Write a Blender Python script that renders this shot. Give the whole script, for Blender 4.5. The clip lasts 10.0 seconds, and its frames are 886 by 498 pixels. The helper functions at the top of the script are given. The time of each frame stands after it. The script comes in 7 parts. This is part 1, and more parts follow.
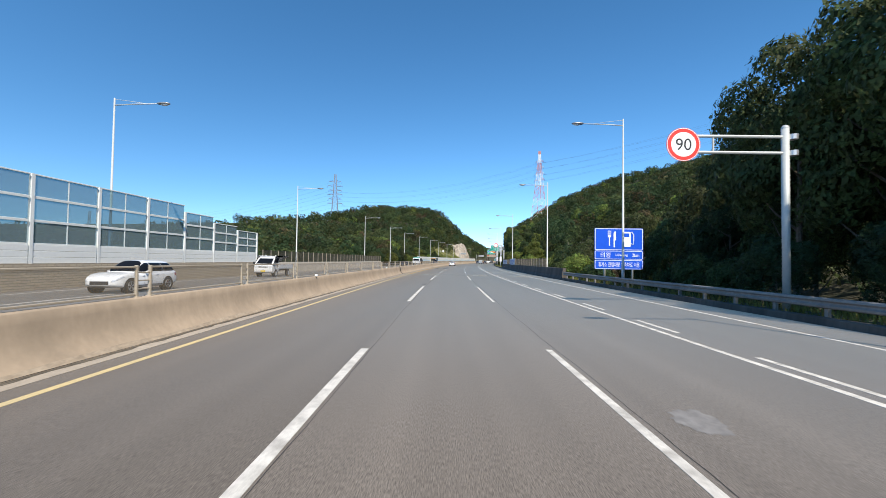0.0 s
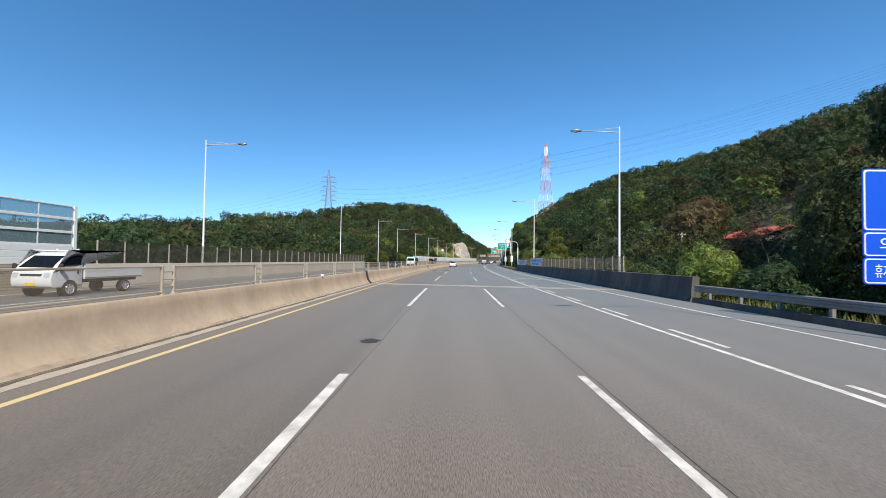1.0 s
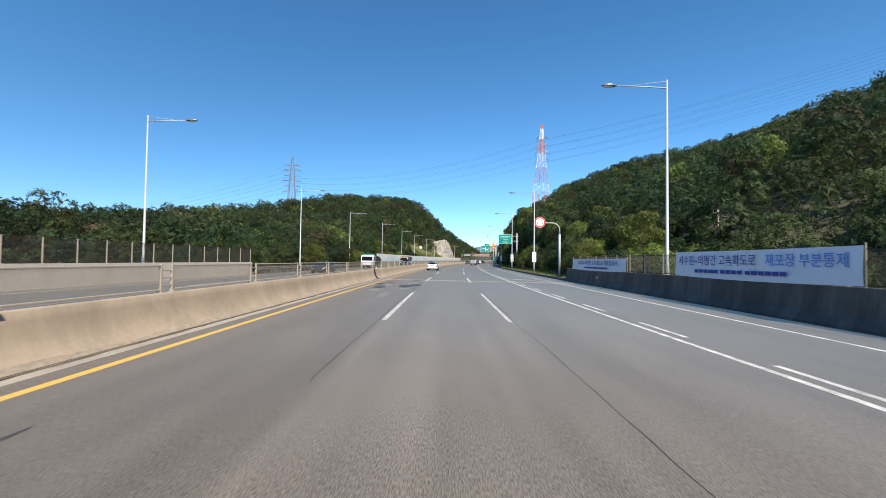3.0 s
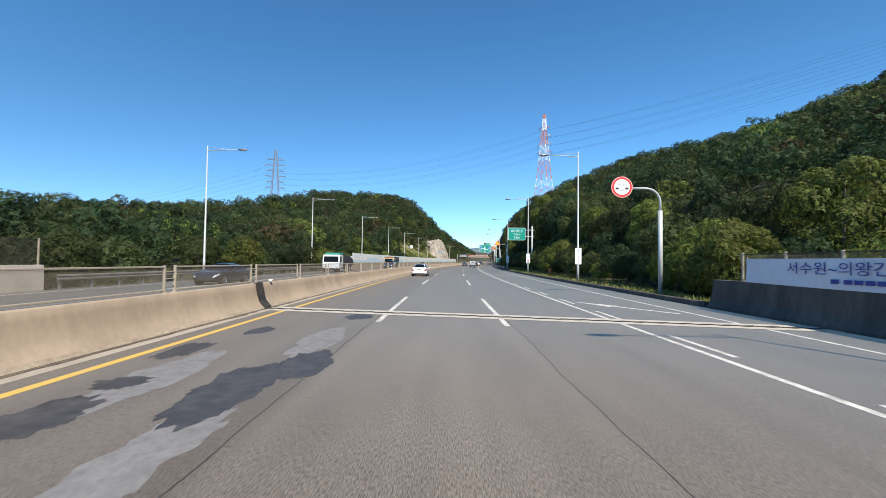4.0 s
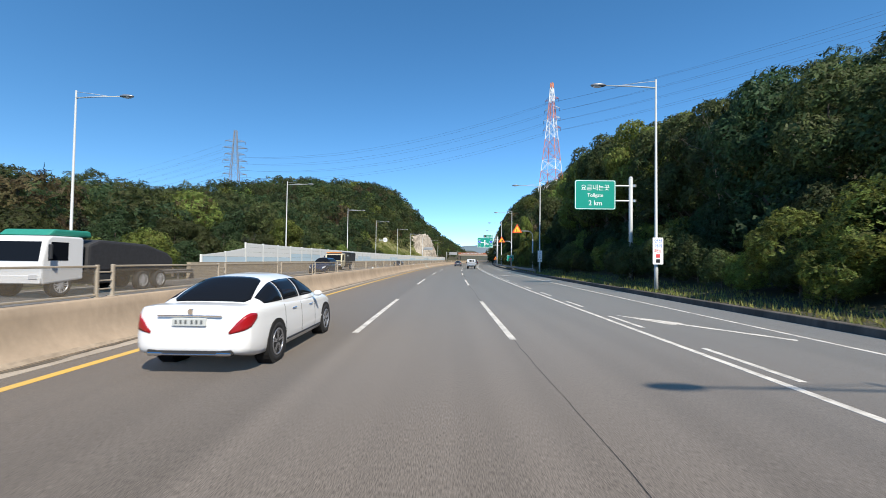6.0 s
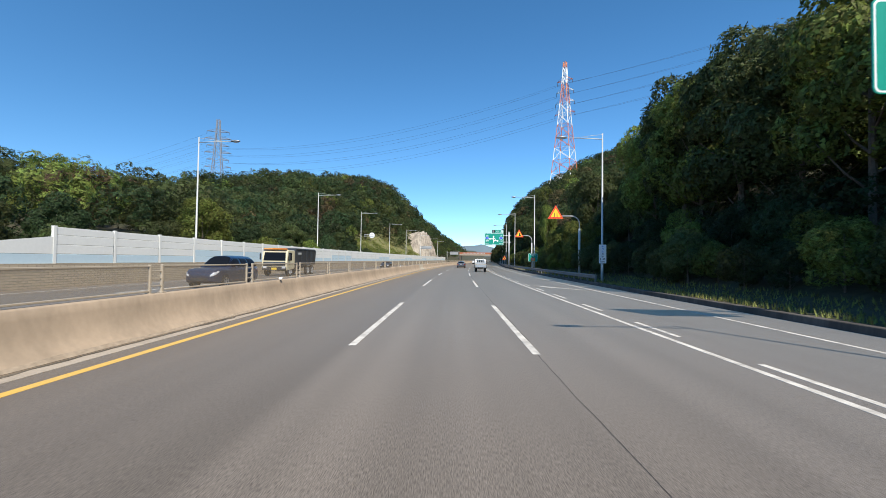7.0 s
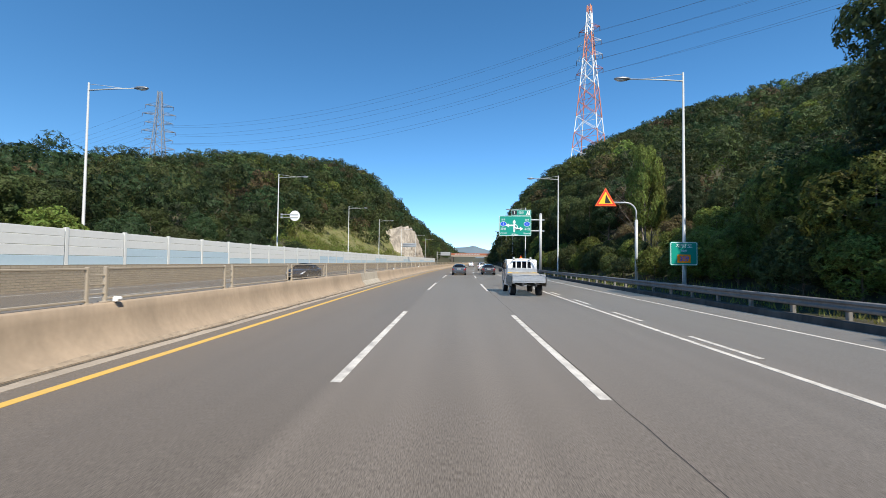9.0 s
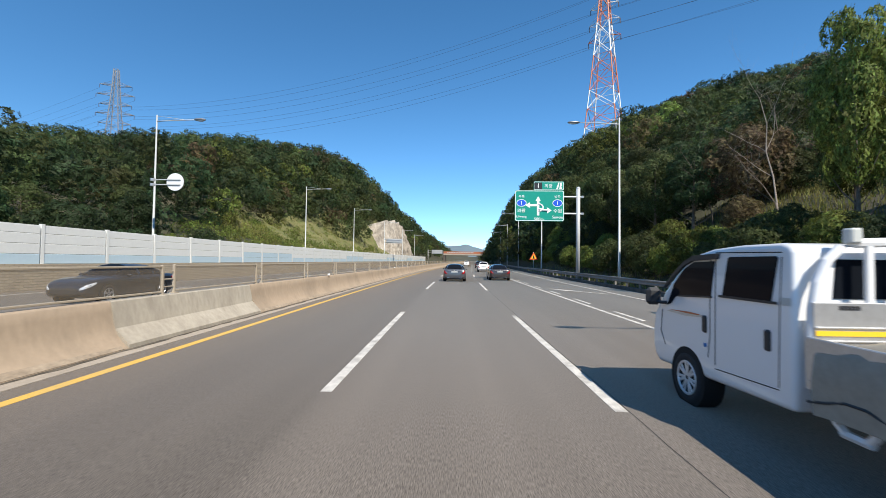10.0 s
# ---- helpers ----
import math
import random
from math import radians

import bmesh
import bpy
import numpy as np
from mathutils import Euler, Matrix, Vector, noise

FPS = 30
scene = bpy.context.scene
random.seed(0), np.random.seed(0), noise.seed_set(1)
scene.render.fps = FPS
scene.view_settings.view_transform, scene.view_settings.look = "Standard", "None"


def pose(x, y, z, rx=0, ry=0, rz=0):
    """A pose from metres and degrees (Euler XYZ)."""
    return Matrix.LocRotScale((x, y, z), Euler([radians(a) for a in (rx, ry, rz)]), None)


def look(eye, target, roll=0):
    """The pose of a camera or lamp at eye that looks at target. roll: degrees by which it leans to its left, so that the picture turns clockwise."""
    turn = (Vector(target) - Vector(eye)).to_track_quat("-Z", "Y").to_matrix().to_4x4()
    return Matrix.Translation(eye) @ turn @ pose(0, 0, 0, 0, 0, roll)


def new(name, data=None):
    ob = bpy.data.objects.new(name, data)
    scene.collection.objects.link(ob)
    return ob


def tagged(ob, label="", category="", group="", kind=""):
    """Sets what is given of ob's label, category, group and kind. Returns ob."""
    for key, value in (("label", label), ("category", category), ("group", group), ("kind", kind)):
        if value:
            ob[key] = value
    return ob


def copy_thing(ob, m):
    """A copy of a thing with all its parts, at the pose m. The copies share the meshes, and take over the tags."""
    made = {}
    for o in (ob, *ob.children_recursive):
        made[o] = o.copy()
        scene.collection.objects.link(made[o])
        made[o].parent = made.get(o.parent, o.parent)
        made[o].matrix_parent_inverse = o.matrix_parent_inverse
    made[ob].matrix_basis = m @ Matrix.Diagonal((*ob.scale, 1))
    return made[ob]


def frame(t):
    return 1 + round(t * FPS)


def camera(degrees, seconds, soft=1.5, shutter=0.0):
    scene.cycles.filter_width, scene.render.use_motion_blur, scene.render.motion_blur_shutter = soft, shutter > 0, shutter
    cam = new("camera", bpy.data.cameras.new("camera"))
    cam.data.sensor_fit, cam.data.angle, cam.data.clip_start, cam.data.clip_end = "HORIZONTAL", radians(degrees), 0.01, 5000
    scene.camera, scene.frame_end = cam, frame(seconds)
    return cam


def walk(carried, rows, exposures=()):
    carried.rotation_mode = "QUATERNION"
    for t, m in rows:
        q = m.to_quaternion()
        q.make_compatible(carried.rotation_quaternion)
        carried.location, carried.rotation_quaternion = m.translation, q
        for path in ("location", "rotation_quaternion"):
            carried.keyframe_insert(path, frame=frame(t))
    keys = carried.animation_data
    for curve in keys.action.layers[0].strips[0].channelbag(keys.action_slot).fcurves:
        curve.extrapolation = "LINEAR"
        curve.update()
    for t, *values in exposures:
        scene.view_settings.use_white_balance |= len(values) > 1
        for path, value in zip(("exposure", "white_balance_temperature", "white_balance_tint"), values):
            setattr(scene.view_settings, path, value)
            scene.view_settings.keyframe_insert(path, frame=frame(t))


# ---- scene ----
# Road coordinates: s metres along the carriageway, lat metres to the right of the line left of the camera's lane.
CURVE, BEND_END, SAG, HEAD_ROLL = 6.544933e-04, 305.0, 1.1960e-05, 0.754


def heading(s):
    return CURVE * min(s, BEND_END)


def road(s, lat=0.0, z=0.0):
    """A place in the world from road coordinates and the height over the carriageway."""
    c = min(s, BEND_END)
    a, r = CURVE * c, s - c
    x = (1 - math.cos(a)) / CURVE + r * math.sin(a)
    y = math.sin(a) / CURVE + r * math.cos(a)
    return Vector((x + lat * math.cos(a), y - lat * math.sin(a), z + SAG * s * s / 2))


def on_road(s, lat=0.0, z=0.0, turn=0.0):
    """The pose of a thing on the road whose own y axis points along it."""
    return Matrix.Translation(road(s, lat, z)) @ pose(0, 0, 0, 0, 0, turn - math.degrees(heading(s)))


cam = camera(92.67, 10.0, soft=0.5, shutter=0.06)
# seconds, s, lat, height over the road, yaw to the right of the road, pitch
ROWS = [
    (0, 3.70, 1.514, 1.727, 0.027, 1.596),
    (0.5, 14.70, 1.611, 1.726, -0.735, 1.572),
    (1, 25.56, 1.570, 1.732, -0.762, 1.587),
    (1.5, 36.55, 1.551, 1.717, -0.778, 1.556),
    (2, 47.60, 1.529, 1.715, -0.596, 1.474),
    (2.5, 58.69, 1.594, 1.718, -0.068, 1.487),
    (4, 92.12, 1.863, 1.726, -0.004, 1.731),
    (4.5, 102.45, 1.951, 1.730, 0.234, 1.629),
    (5.0, 113.22, 2.066, 1.724, 0.109, 1.567),
    (5.5, 123.75, 2.111, 1.731, 0.124, 1.671),
    (6, 134.25, 2.064, 1.728, -0.012, 1.519),
    (7.5, 166.26, 1.868, 1.736, -1.251, 1.529),
    (8, 176.71, 1.747, 1.727, -0.657, 1.642),
    (8.5, 187.28, 1.690, 1.742, -1.032, 1.773),
    (9, 198.16, 1.635, 1.722, -1.201, 1.750),
    (9.5, 208.61, 1.563, 1.728, -1.067, 1.597),
    (10, 218.64, 1.598, 1.724, -0.943, 1.586),
]
walk(cam, [(t, Matrix.Translation(road(s, lat, h)) @ pose(0, 0, 0, 90 + p + math.degrees(SAG * s), 0, -y - math.degrees(heading(s))) @ pose(0, 0, 0, 0, 0, HEAD_ROLL))
           for t, s, lat, h, y, p in ROWS])

# ---- light ----
SUN_FROM = Vector((0.359, -0.888, 1.0)).normalized()
world = bpy.data.worlds.new("sky")
scene.world = world
world.use_nodes = True
wn = world.node_tree.nodes
sky = wn.new("ShaderNodeTexSky")
sky.sky_type, sky.sun_disc = "NISHITA", False
sky.sun_elevation = math.asin(SUN_FROM.z)
sky.sun_rotation = -math.atan2(SUN_FROM.x, SUN_FROM.y)
sky.air_density, sky.dust_density, sky.ozone_density, sky.altitude = 1.0, 0.0, 1.8, 3000
wn["Background"].inputs[1].default_value = 0.15
vivid = wn.new("ShaderNodeHueSaturation")
vivid.inputs["Saturation"].default_value, vivid.inputs["Hue"].default_value = 1.24, 0.493
raised = wn.new("ShaderNodeVectorMath")  # the haze line lies a little below the horizon
raised.operation = "ADD"
raised.inputs[1].default_value = (0, 0, 0.03)
world.node_tree.links.new(wn.new("ShaderNodeTexCoord").outputs["Generated"], raised.inputs[0])
world.node_tree.links.new(raised.outputs[0], sky.inputs["Vector"])
world.node_tree.links.new(sky.outputs[0], vivid.inputs["Color"])
world.node_tree.links.new(vivid.outputs[0], wn["Background"].inputs[0])
sun = new("sun", bpy.data.lights.new("sun", "SUN"))
sun.data.energy, sun.data.angle, sun.data.color = 4.8, radians(0.53), (1.0, 0.92, 0.80)
sun.matrix_world = look(SUN_FROM * 50, (0, 0, 0))
scene.view_settings.exposure = 0.52

# ---- materials ----
def material(name, color, rough=0.7, metal=0.0, grain=0.0, scale=5.0, second=None, spots=0.0, spot_scale=0.6, bump=0.0, bump_scale=40.0, island=0.0, spec=0.5, coat=0.0, stretch=(1, 1, 1), space="Object"):
    """A painted, mineral or metal surface: base colour, fine grain, wide stains of a second colour, fine relief."""
    m = bpy.data.materials.new(name)
    m.use_nodes = True
    n, l = m.node_tree.nodes, m.node_tree.links
    b = n["Principled BSDF"]
    b.inputs["Roughness"].default_value, b.inputs["Metallic"].default_value = rough, metal
    b.inputs["Specular IOR Level"].default_value = spec
    b.inputs["Coat Weight"].default_value = coat
    b.inputs["Coat Roughness"].default_value = 0.05
    b.inputs["Base Color"].default_value = (*color, 1)
    co = n.new("ShaderNodeTexCoord").outputs[space]
    mp = n.new("ShaderNodeMapping")
    mp.inputs["Scale"].default_value = stretch
    l.new(co, mp.inputs[0])
    vec = mp.outputs[0]
    out = None

    def noise_tex(sc, detail=4.0, roughness=0.6):
        t = n.new("ShaderNodeTexNoise")
        t.inputs["Scale"].default_value, t.inputs["Detail"].default_value, t.inputs["Roughness"].default_value = sc, detail, roughness
        l.new(vec, t.inputs["Vector"])
        return t.outputs["Fac"]

    def ramp(fac, lo, hi):
        r = n.new("ShaderNodeMapRange")
        r.inputs["From Min"].default_value, r.inputs["From Max"].default_value = lo, hi
        l.new(fac, r.inputs["Value"])
        return r.outputs["Result"]

    def mix(kind, fac, a, c):
        x = n.new("ShaderNodeMix")
        x.data_type, x.blend_type = "RGBA", kind
        if hasattr(fac, "links"):
            l.new(fac, x.inputs["Factor"])
        else:
            x.inputs["Factor"].default_value = fac
        for sock, v in ((x.inputs["A"], a), (x.inputs["B"], c)):
            if hasattr(v, "links"):
                l.new(v, sock)
            else:
                sock.default_value = (*v, 1)
        return x.outputs["Result"]

    out = color
    if spots:
        sc = second or tuple(c * 0.6 for c in color)
        f = n.new("ShaderNodeMath")
        f.operation = "MULTIPLY"
        f.inputs[1].default_value = spots
        l.new(ramp(noise_tex(spot_scale, 6.0, 0.65), 0.42, 0.68), f.inputs[0])
        out = mix("MIX", f.outputs[0], out, sc)
    if grain:
        g1 = ramp(noise_tex(scale, 3.0, 0.7), 0.3, 0.7)
        hsv = n.new("ShaderNodeHueSaturation")
        mr = n.new("ShaderNodeMapRange")
        mr.inputs["To Min"].default_value, mr.inputs["To Max"].default_value = 1 - grain, 1 + grain
        l.new(g1, mr.inputs["Value"])
        l.new(mr.outputs["Result"], hsv.inputs["Value"])
        if hasattr(out, "links"):
            l.new(out, hsv.inputs["Color"])
        else:
            hsv.inputs["Color"].default_value = (*out, 1)
        out = hsv.outputs["Color"]
    if island:
        geo = n.new("ShaderNodeNewGeometry")
        hs = n.new("ShaderNodeHueSaturation")
        for key, span in (("Value", island), ("Hue", island * 0.055)):
            mid = 1.0 if key == "Value" else 0.5
            mr = n.new("ShaderNodeMapRange")
            mr.inputs["To Min"].default_value, mr.inputs["To Max"].default_value = mid - span, mid + span
            l.new(geo.outputs["Random Per Island"], mr.inputs["Value"])
            l.new(mr.outputs["Result"], hs.inputs[key])
        if hasattr(out, "links"):
            l.new(out, hs.inputs["Color"])
        else:
            hs.inputs["Color"].default_value = (*out, 1)
        out = hs.outputs["Color"]
    if hasattr(out, "links"):
        l.new(out, b.inputs["Base Color"])
    if bump:
        bp = n.new("ShaderNodeBump")
        bp.inputs["Strength"].default_value, bp.inputs["Distance"].default_value = bump, 0.01
        l.new(noise_tex(bump_scale, 3.0, 0.7), bp.inputs["Height"])
        l.new(bp.outputs[0], b.inputs["Normal"])
    return m


def leaf_material(name, color, dry=None, vary=0.4, cells=8.0):
    """Sprays of small leaves: green by leaf and by tree, some light through them, gaps between the leaves."""
    m = material(name, color, rough=0.62, island=vary, spots=0.55 if dry else 0.0, second=dry, spot_scale=0.10, spec=0.2)
    n, l = m.node_tree.nodes, m.node_tree.links
    b = n["Principled BSDF"]
    src = b.inputs["Base Color"].links[0].from_socket
    oi = n.new("ShaderNodeObjectInfo")
    hs = n.new("ShaderNodeHueSaturation")
    tone_of = n.new("ShaderNodeAttribute")
    tone_of.attribute_name = "tree_tone"
    both = n.new("ShaderNodeMath")
    l.new(oi.outputs["Random"], both.inputs[0])
    l.new(tone_of.outputs["Fac"], both.inputs[1])
    each = n.new("ShaderNodeMath")
    each.operation = "FRACT"
    l.new(both.outputs[0], each.inputs[0])
    for key, lo, hi in (("Value", 0.62, 1.38), ("Hue", 0.474, 0.508)):
        mr = n.new("ShaderNodeMapRange")
        mr.inputs["To Min"].default_value, mr.inputs["To Max"].default_value = lo, hi
        l.new(each.outputs[0], mr.inputs["Value"])
        l.new(mr.outputs["Result"], hs.inputs[key])
    l.new(src, hs.inputs["Color"])
    l.new(hs.outputs[0], b.inputs["Base Color"])
    tr = n.new("ShaderNodeBsdfTranslucent")
    l.new(hs.outputs[0], tr.inputs["Color"])
    ms = n.new("ShaderNodeMixShader")
    ms.inputs[0].default_value = 0.36
    l.new(b.outputs[0], ms.inputs[1])
    l.new(tr.outputs[0], ms.inputs[2])
    out = ms.outputs[0]
    if cells:
        vo = n.new("ShaderNodeTexVoronoi")
        vo.inputs["Scale"].default_value = cells
        l.new(n.new("ShaderNodeTexCoord").outputs["Object"], vo.inputs["Vector"])
        cut = n.new("ShaderNodeMath")
        cut.operation = "GREATER_THAN"
        cut.inputs[1].default_value = 0.57
        l.new(vo.outputs["Distance"], cut.inputs[0])
        clear = n.new("ShaderNodeBsdfTransparent")
        gap = n.new("ShaderNodeMixShader")
        l.new(cut.outputs[0], gap.inputs[0])
        l.new(out, gap.inputs[1])
        l.new(clear.outputs[0], gap.inputs[2])
        out = gap.outputs[0]
        tone = n.new("ShaderNodeHueSaturation")
        sep = n.new("ShaderNodeSeparateColor")
        l.new(vo.outputs["Color"], sep.inputs[0])
        mr = n.new("ShaderNodeMapRange")
        mr.inputs["To Min"].default_value, mr.inputs["To Max"].default_value = 0.6, 1.4
        l.new(sep.outputs[0], mr.inputs["Value"])
        l.new(mr.outputs["Result"], tone.inputs["Value"])
        l.new(hs.outputs[0], tone.inputs["Color"])
        l.new(tone.outputs[0], b.inputs["Base Color"])
        l.new(tone.outputs[0], tr.inputs["Color"])
    l.new(out, n["Material Output"].inputs["Surface"])
    return m


ASPHALT = material("asphalt", (0.143, 0.124, 0.106), 0.9, grain=0.66, scale=105, spots=0.5, second=(0.118, 0.104, 0.091), spot_scale=0.45, bump=0.15, bump_scale=120, stretch=(1, 0.16, 1), space="UV")
BRIDGE_ASPHALT = material("bridge_asphalt", (0.156, 0.134, 0.113), 0.92, grain=0.75, scale=85, spots=0.75, second=(0.112, 0.097, 0.084), spot_scale=0.8, bump=0.35, bump_scale=100, stretch=(1, 0.2, 1), space="UV")
for m in (ASPHALT, BRIDGE_ASPHALT):  # long wheel tracks and drips
    n, l = m.node_tree.nodes, m.node_tree.links
    b = n["Principled BSDF"]
    b.inputs["Diffuse Roughness"].default_value = 0.25
    b.inputs["Sheen Weight"].default_value, b.inputs["Sheen Roughness"].default_value = 0.9, 0.30  # warm sheen added to brighten the far road at grazing view
    b.inputs["Sheen Tint"].default_value = (1.0, 0.84, 0.68, 1)
    b.inputs["Specular IOR Level"].default_value = 0.12
    src = b.inputs["Base Color"].links[0].from_socket
    mp = n.new("ShaderNodeMapping")
    mp.inputs["Scale"].default_value = (1.0, 0.012, 1.0)
    l.new(n.new("ShaderNodeTexCoord").outputs["UV"], mp.inputs[0])
    tx = n.new("ShaderNodeTexNoise")
    tx.inputs["Scale"].default_value, tx.inputs["Detail"].default_value = 1.6, 4.0
    l.new(mp.outputs[0], tx.inputs["Vector"])
    mr = n.new("ShaderNodeMapRange")
    mr.inputs["From Min"].default_value, mr.inputs["From Max"].default_value = 0.3, 0.7
    mr.inputs["To Min"].default_value, mr.inputs["To Max"].default_value = 0.88, 1.10
    l.new(tx.outputs["Fac"], mr.inputs["Value"])
    hs = n.new("ShaderNodeHueSaturation")
    l.new(mr.outputs["Result"], hs.inputs["Value"])
    l.new(src, hs.inputs["Color"])
    across = n.new("ShaderNodeSeparateXYZ")  # left of lat 0, fast lane included, the colour is darker
    l.new(n.new("ShaderNodeTexCoord").outputs["UV"], across.inputs[0])
    lane = n.new("ShaderNodeMapRange")
    lane.inputs["From Min"].default_value, lane.inputs["From Max"].default_value = -0.15, 0.15
    lane.inputs["To Min"].default_value, lane.inputs["To Max"].default_value = 0.76, 1.0
    l.new(across.outputs["X"], lane.inputs["Value"])
    lane_tone = n.new("ShaderNodeHueSaturation")
    l.new(lane.outputs["Result"], lane_tone.inputs["Value"])
    l.new(hs.outputs[0], lane_tone.inputs["Color"])
    l.new(lane_tone.outputs[0], b.inputs["Base Color"])
WORN_WHITE = material("worn_white_paint", (0.62, 0.59, 0.53), 0.8, grain=0.14, scale=60, spots=0.9, second=(0.30, 0.28, 0.25), spot_scale=3.2, bump=0.2, bump_scale=60)
CHIPPED_WHITE = material("chipped_white_paint", (0.60, 0.57, 0.51), 0.8, grain=0.2, scale=40, spots=1.0, second=(0.16, 0.14, 0.12), spot_scale=7.0, bump=0.3, bump_scale=50, stretch=(1, 2.2, 1))
YELLOW_PAINT = material("yellow_paint", (0.64, 0.40, 0.085), 0.75, grain=0.15, scale=40, spots=0.5, second=(0.5, 0.36, 0.14), spot_scale=2)
BARRIER_CONCRETE = material("barrier_concrete", (0.385, 0.30, 0.215), 0.88, grain=0.08, scale=9, spots=0.6, second=(0.225, 0.18, 0.13), spot_scale=0.7, bump=0.06, bump_scale=25, stretch=(1, 1, 0.45))
PALE_CONCRETE = material("pale_concrete", (0.37, 0.32, 0.26), 0.88, grain=0.12, scale=12, spots=0.5, second=(0.24, 0.205, 0.165), spot_scale=0.8, bump=0.2, bump_scale=25)
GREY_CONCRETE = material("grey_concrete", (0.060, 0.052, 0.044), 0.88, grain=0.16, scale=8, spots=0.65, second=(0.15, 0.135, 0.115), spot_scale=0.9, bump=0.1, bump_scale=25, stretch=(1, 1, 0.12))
WEATHERED_RAIL = material("weathered_rail_steel", (0.26, 0.25, 0.235), 0.6, 0.35, grain=0.15, scale=6, spots=0.6, second=(0.17, 0.15, 0.13), spot_scale=0.8, stretch=(1, 1, 0.3))
GALVANISED = material("galvanised_steel", (0.55, 0.56, 0.57), 0.42, 0.75, grain=0.08, scale=12, spots=0.3, second=(0.38, 0.39, 0.40), spot_scale=2)
PALE_PAINT = material("pale_painted_steel", (0.46, 0.48, 0.47), 0.5, 0.1, grain=0.05, scale=8, spots=0.25, second=(0.36, 0.36, 0.34), spot_scale=1.5)
BEIGE_STEEL = material("beige_steel", (0.40, 0.345, 0.265), 0.55, 0.1, grain=0.08, scale=10, spots=0.4, second=(0.36, 0.30, 0.23), spot_scale=3)
SOIL = material("forest_soil", (0.062, 0.055, 0.032), 0.95, grain=0.3, scale=3, spots=0.7, second=(0.040, 0.055, 0.018), spot_scale=0.25, bump=0.6, bump_scale=8)
GRASS_GROUND = material("verge_earth", (0.16, 0.15, 0.06), 0.95, grain=0.35, scale=8, spots=0.8, second=(0.09, 0.12, 0.03), spot_scale=0.6, bump=0.5, bump_scale=12)
ROCK = material("cut_rock", (0.40, 0.36, 0.305), 0.9, grain=0.4, scale=0.7, spots=0.85, second=(0.16, 0.135, 0.105), spot_scale=0.16, bump=1.0, bump_scale=1.2, stretch=(1, 1, 0.35))
BARK = material("bark", (0.13, 0.105, 0.08), 0.9, grain=0.3, scale=9, bump=0.6, bump_scale=14)
PALE_BARK = material("pale_dead_bark", (0.33, 0.28, 0.23), 0.9, grain=0.25, scale=9, bump=0.5, bump_scale=14)
LEAF = leaf_material("oak_leaves", (0.054, 0.078, 0.026), dry=(0.082, 0.078, 0.028), vary=0.3)
LEAF_DARK = leaf_material("dark_leaves", (0.034, 0.060, 0.024), vary=0.3)
LEAF_BRIGHT = leaf_material("bright_leaves", (0.12, 0.165, 0.036), dry=(0.17, 0.16, 0.036))
LEAF_BROWN = leaf_material("autumn_leaves", (0.095, 0.068, 0.035), dry=(0.07, 0.075, 0.025))
GRASS_BLADE = leaf_material("grass_blades", (0.17, 0.19, 0.05), dry=(0.28, 0.22, 0.08), cells=0)
FADED_YELLOW = material("faded_yellow_paint", (0.56, 0.44, 0.22), 0.8, grain=0.15, scale=40, spots=0.5, second=(0.4, 0.34, 0.22), spot_scale=2)
REPAIR_CONCRETE = material("repair_concrete", (0.42, 0.38, 0.31), 0.88, grain=0.12, scale=10, spots=0.6, second=(0.22, 0.19, 0.15), spot_scale=1.2, bump=0.2, bump_scale=25, stretch=(1, 1, 0.3))

# ---- builders ----
def mesh_object(name, verts, faces, mat, parent=None, label="", smooth=False):
    me = bpy.data.meshes.new(name)
    me.from_pydata([tuple(v) for v in verts], [], faces)
    me.update()
    if mat is not None:
        me.materials.append(mat)
    if smooth:
        me.polygons.foreach_set("use_smooth", [True] * len(me.polygons))
    ob = new(name, me)
    if parent is not None:
        ob.parent = parent
    if label:
        ob["label"] = label
    return ob


def part(name, bm, mat, parent=None, label="", smooth=False):
    """One bmesh as one mesh object, under a thing or a part."""
    me = bpy.data.meshes.new(name)
    bm.normal_update()
    bm.to_mesh(me)
    bm.free()
    for m in (mat if isinstance(mat, (list, tuple)) else [mat]):
        me.materials.append(m)
    if smooth:
        me.polygons.foreach_set("use_smooth", [True] * len(me.polygons))
    ob = new(name, me)
    if parent is not None:
        ob.parent = parent
    if label:
        ob["label"] = label
    return ob


def box(bm, size, at=(0, 0, 0), bevel=0.0, turn=None):
    r = bmesh.ops.create_cube(bm, size=1.0)
    vs = r["verts"]
    bmesh.ops.scale(bm, vec=size, verts=vs)
    if bevel:
        es = list({e for v in vs for e in v.link_edges})
        vs = bmesh.ops.bevel(bm, geom=es, offset=bevel, segments=1, affect="EDGES", profile=0.5)["verts"]
    if turn is not None:
        bmesh.ops.transform(bm, matrix=turn, verts=vs)
    bmesh.ops.translate(bm, vec=at, verts=vs)
    return vs


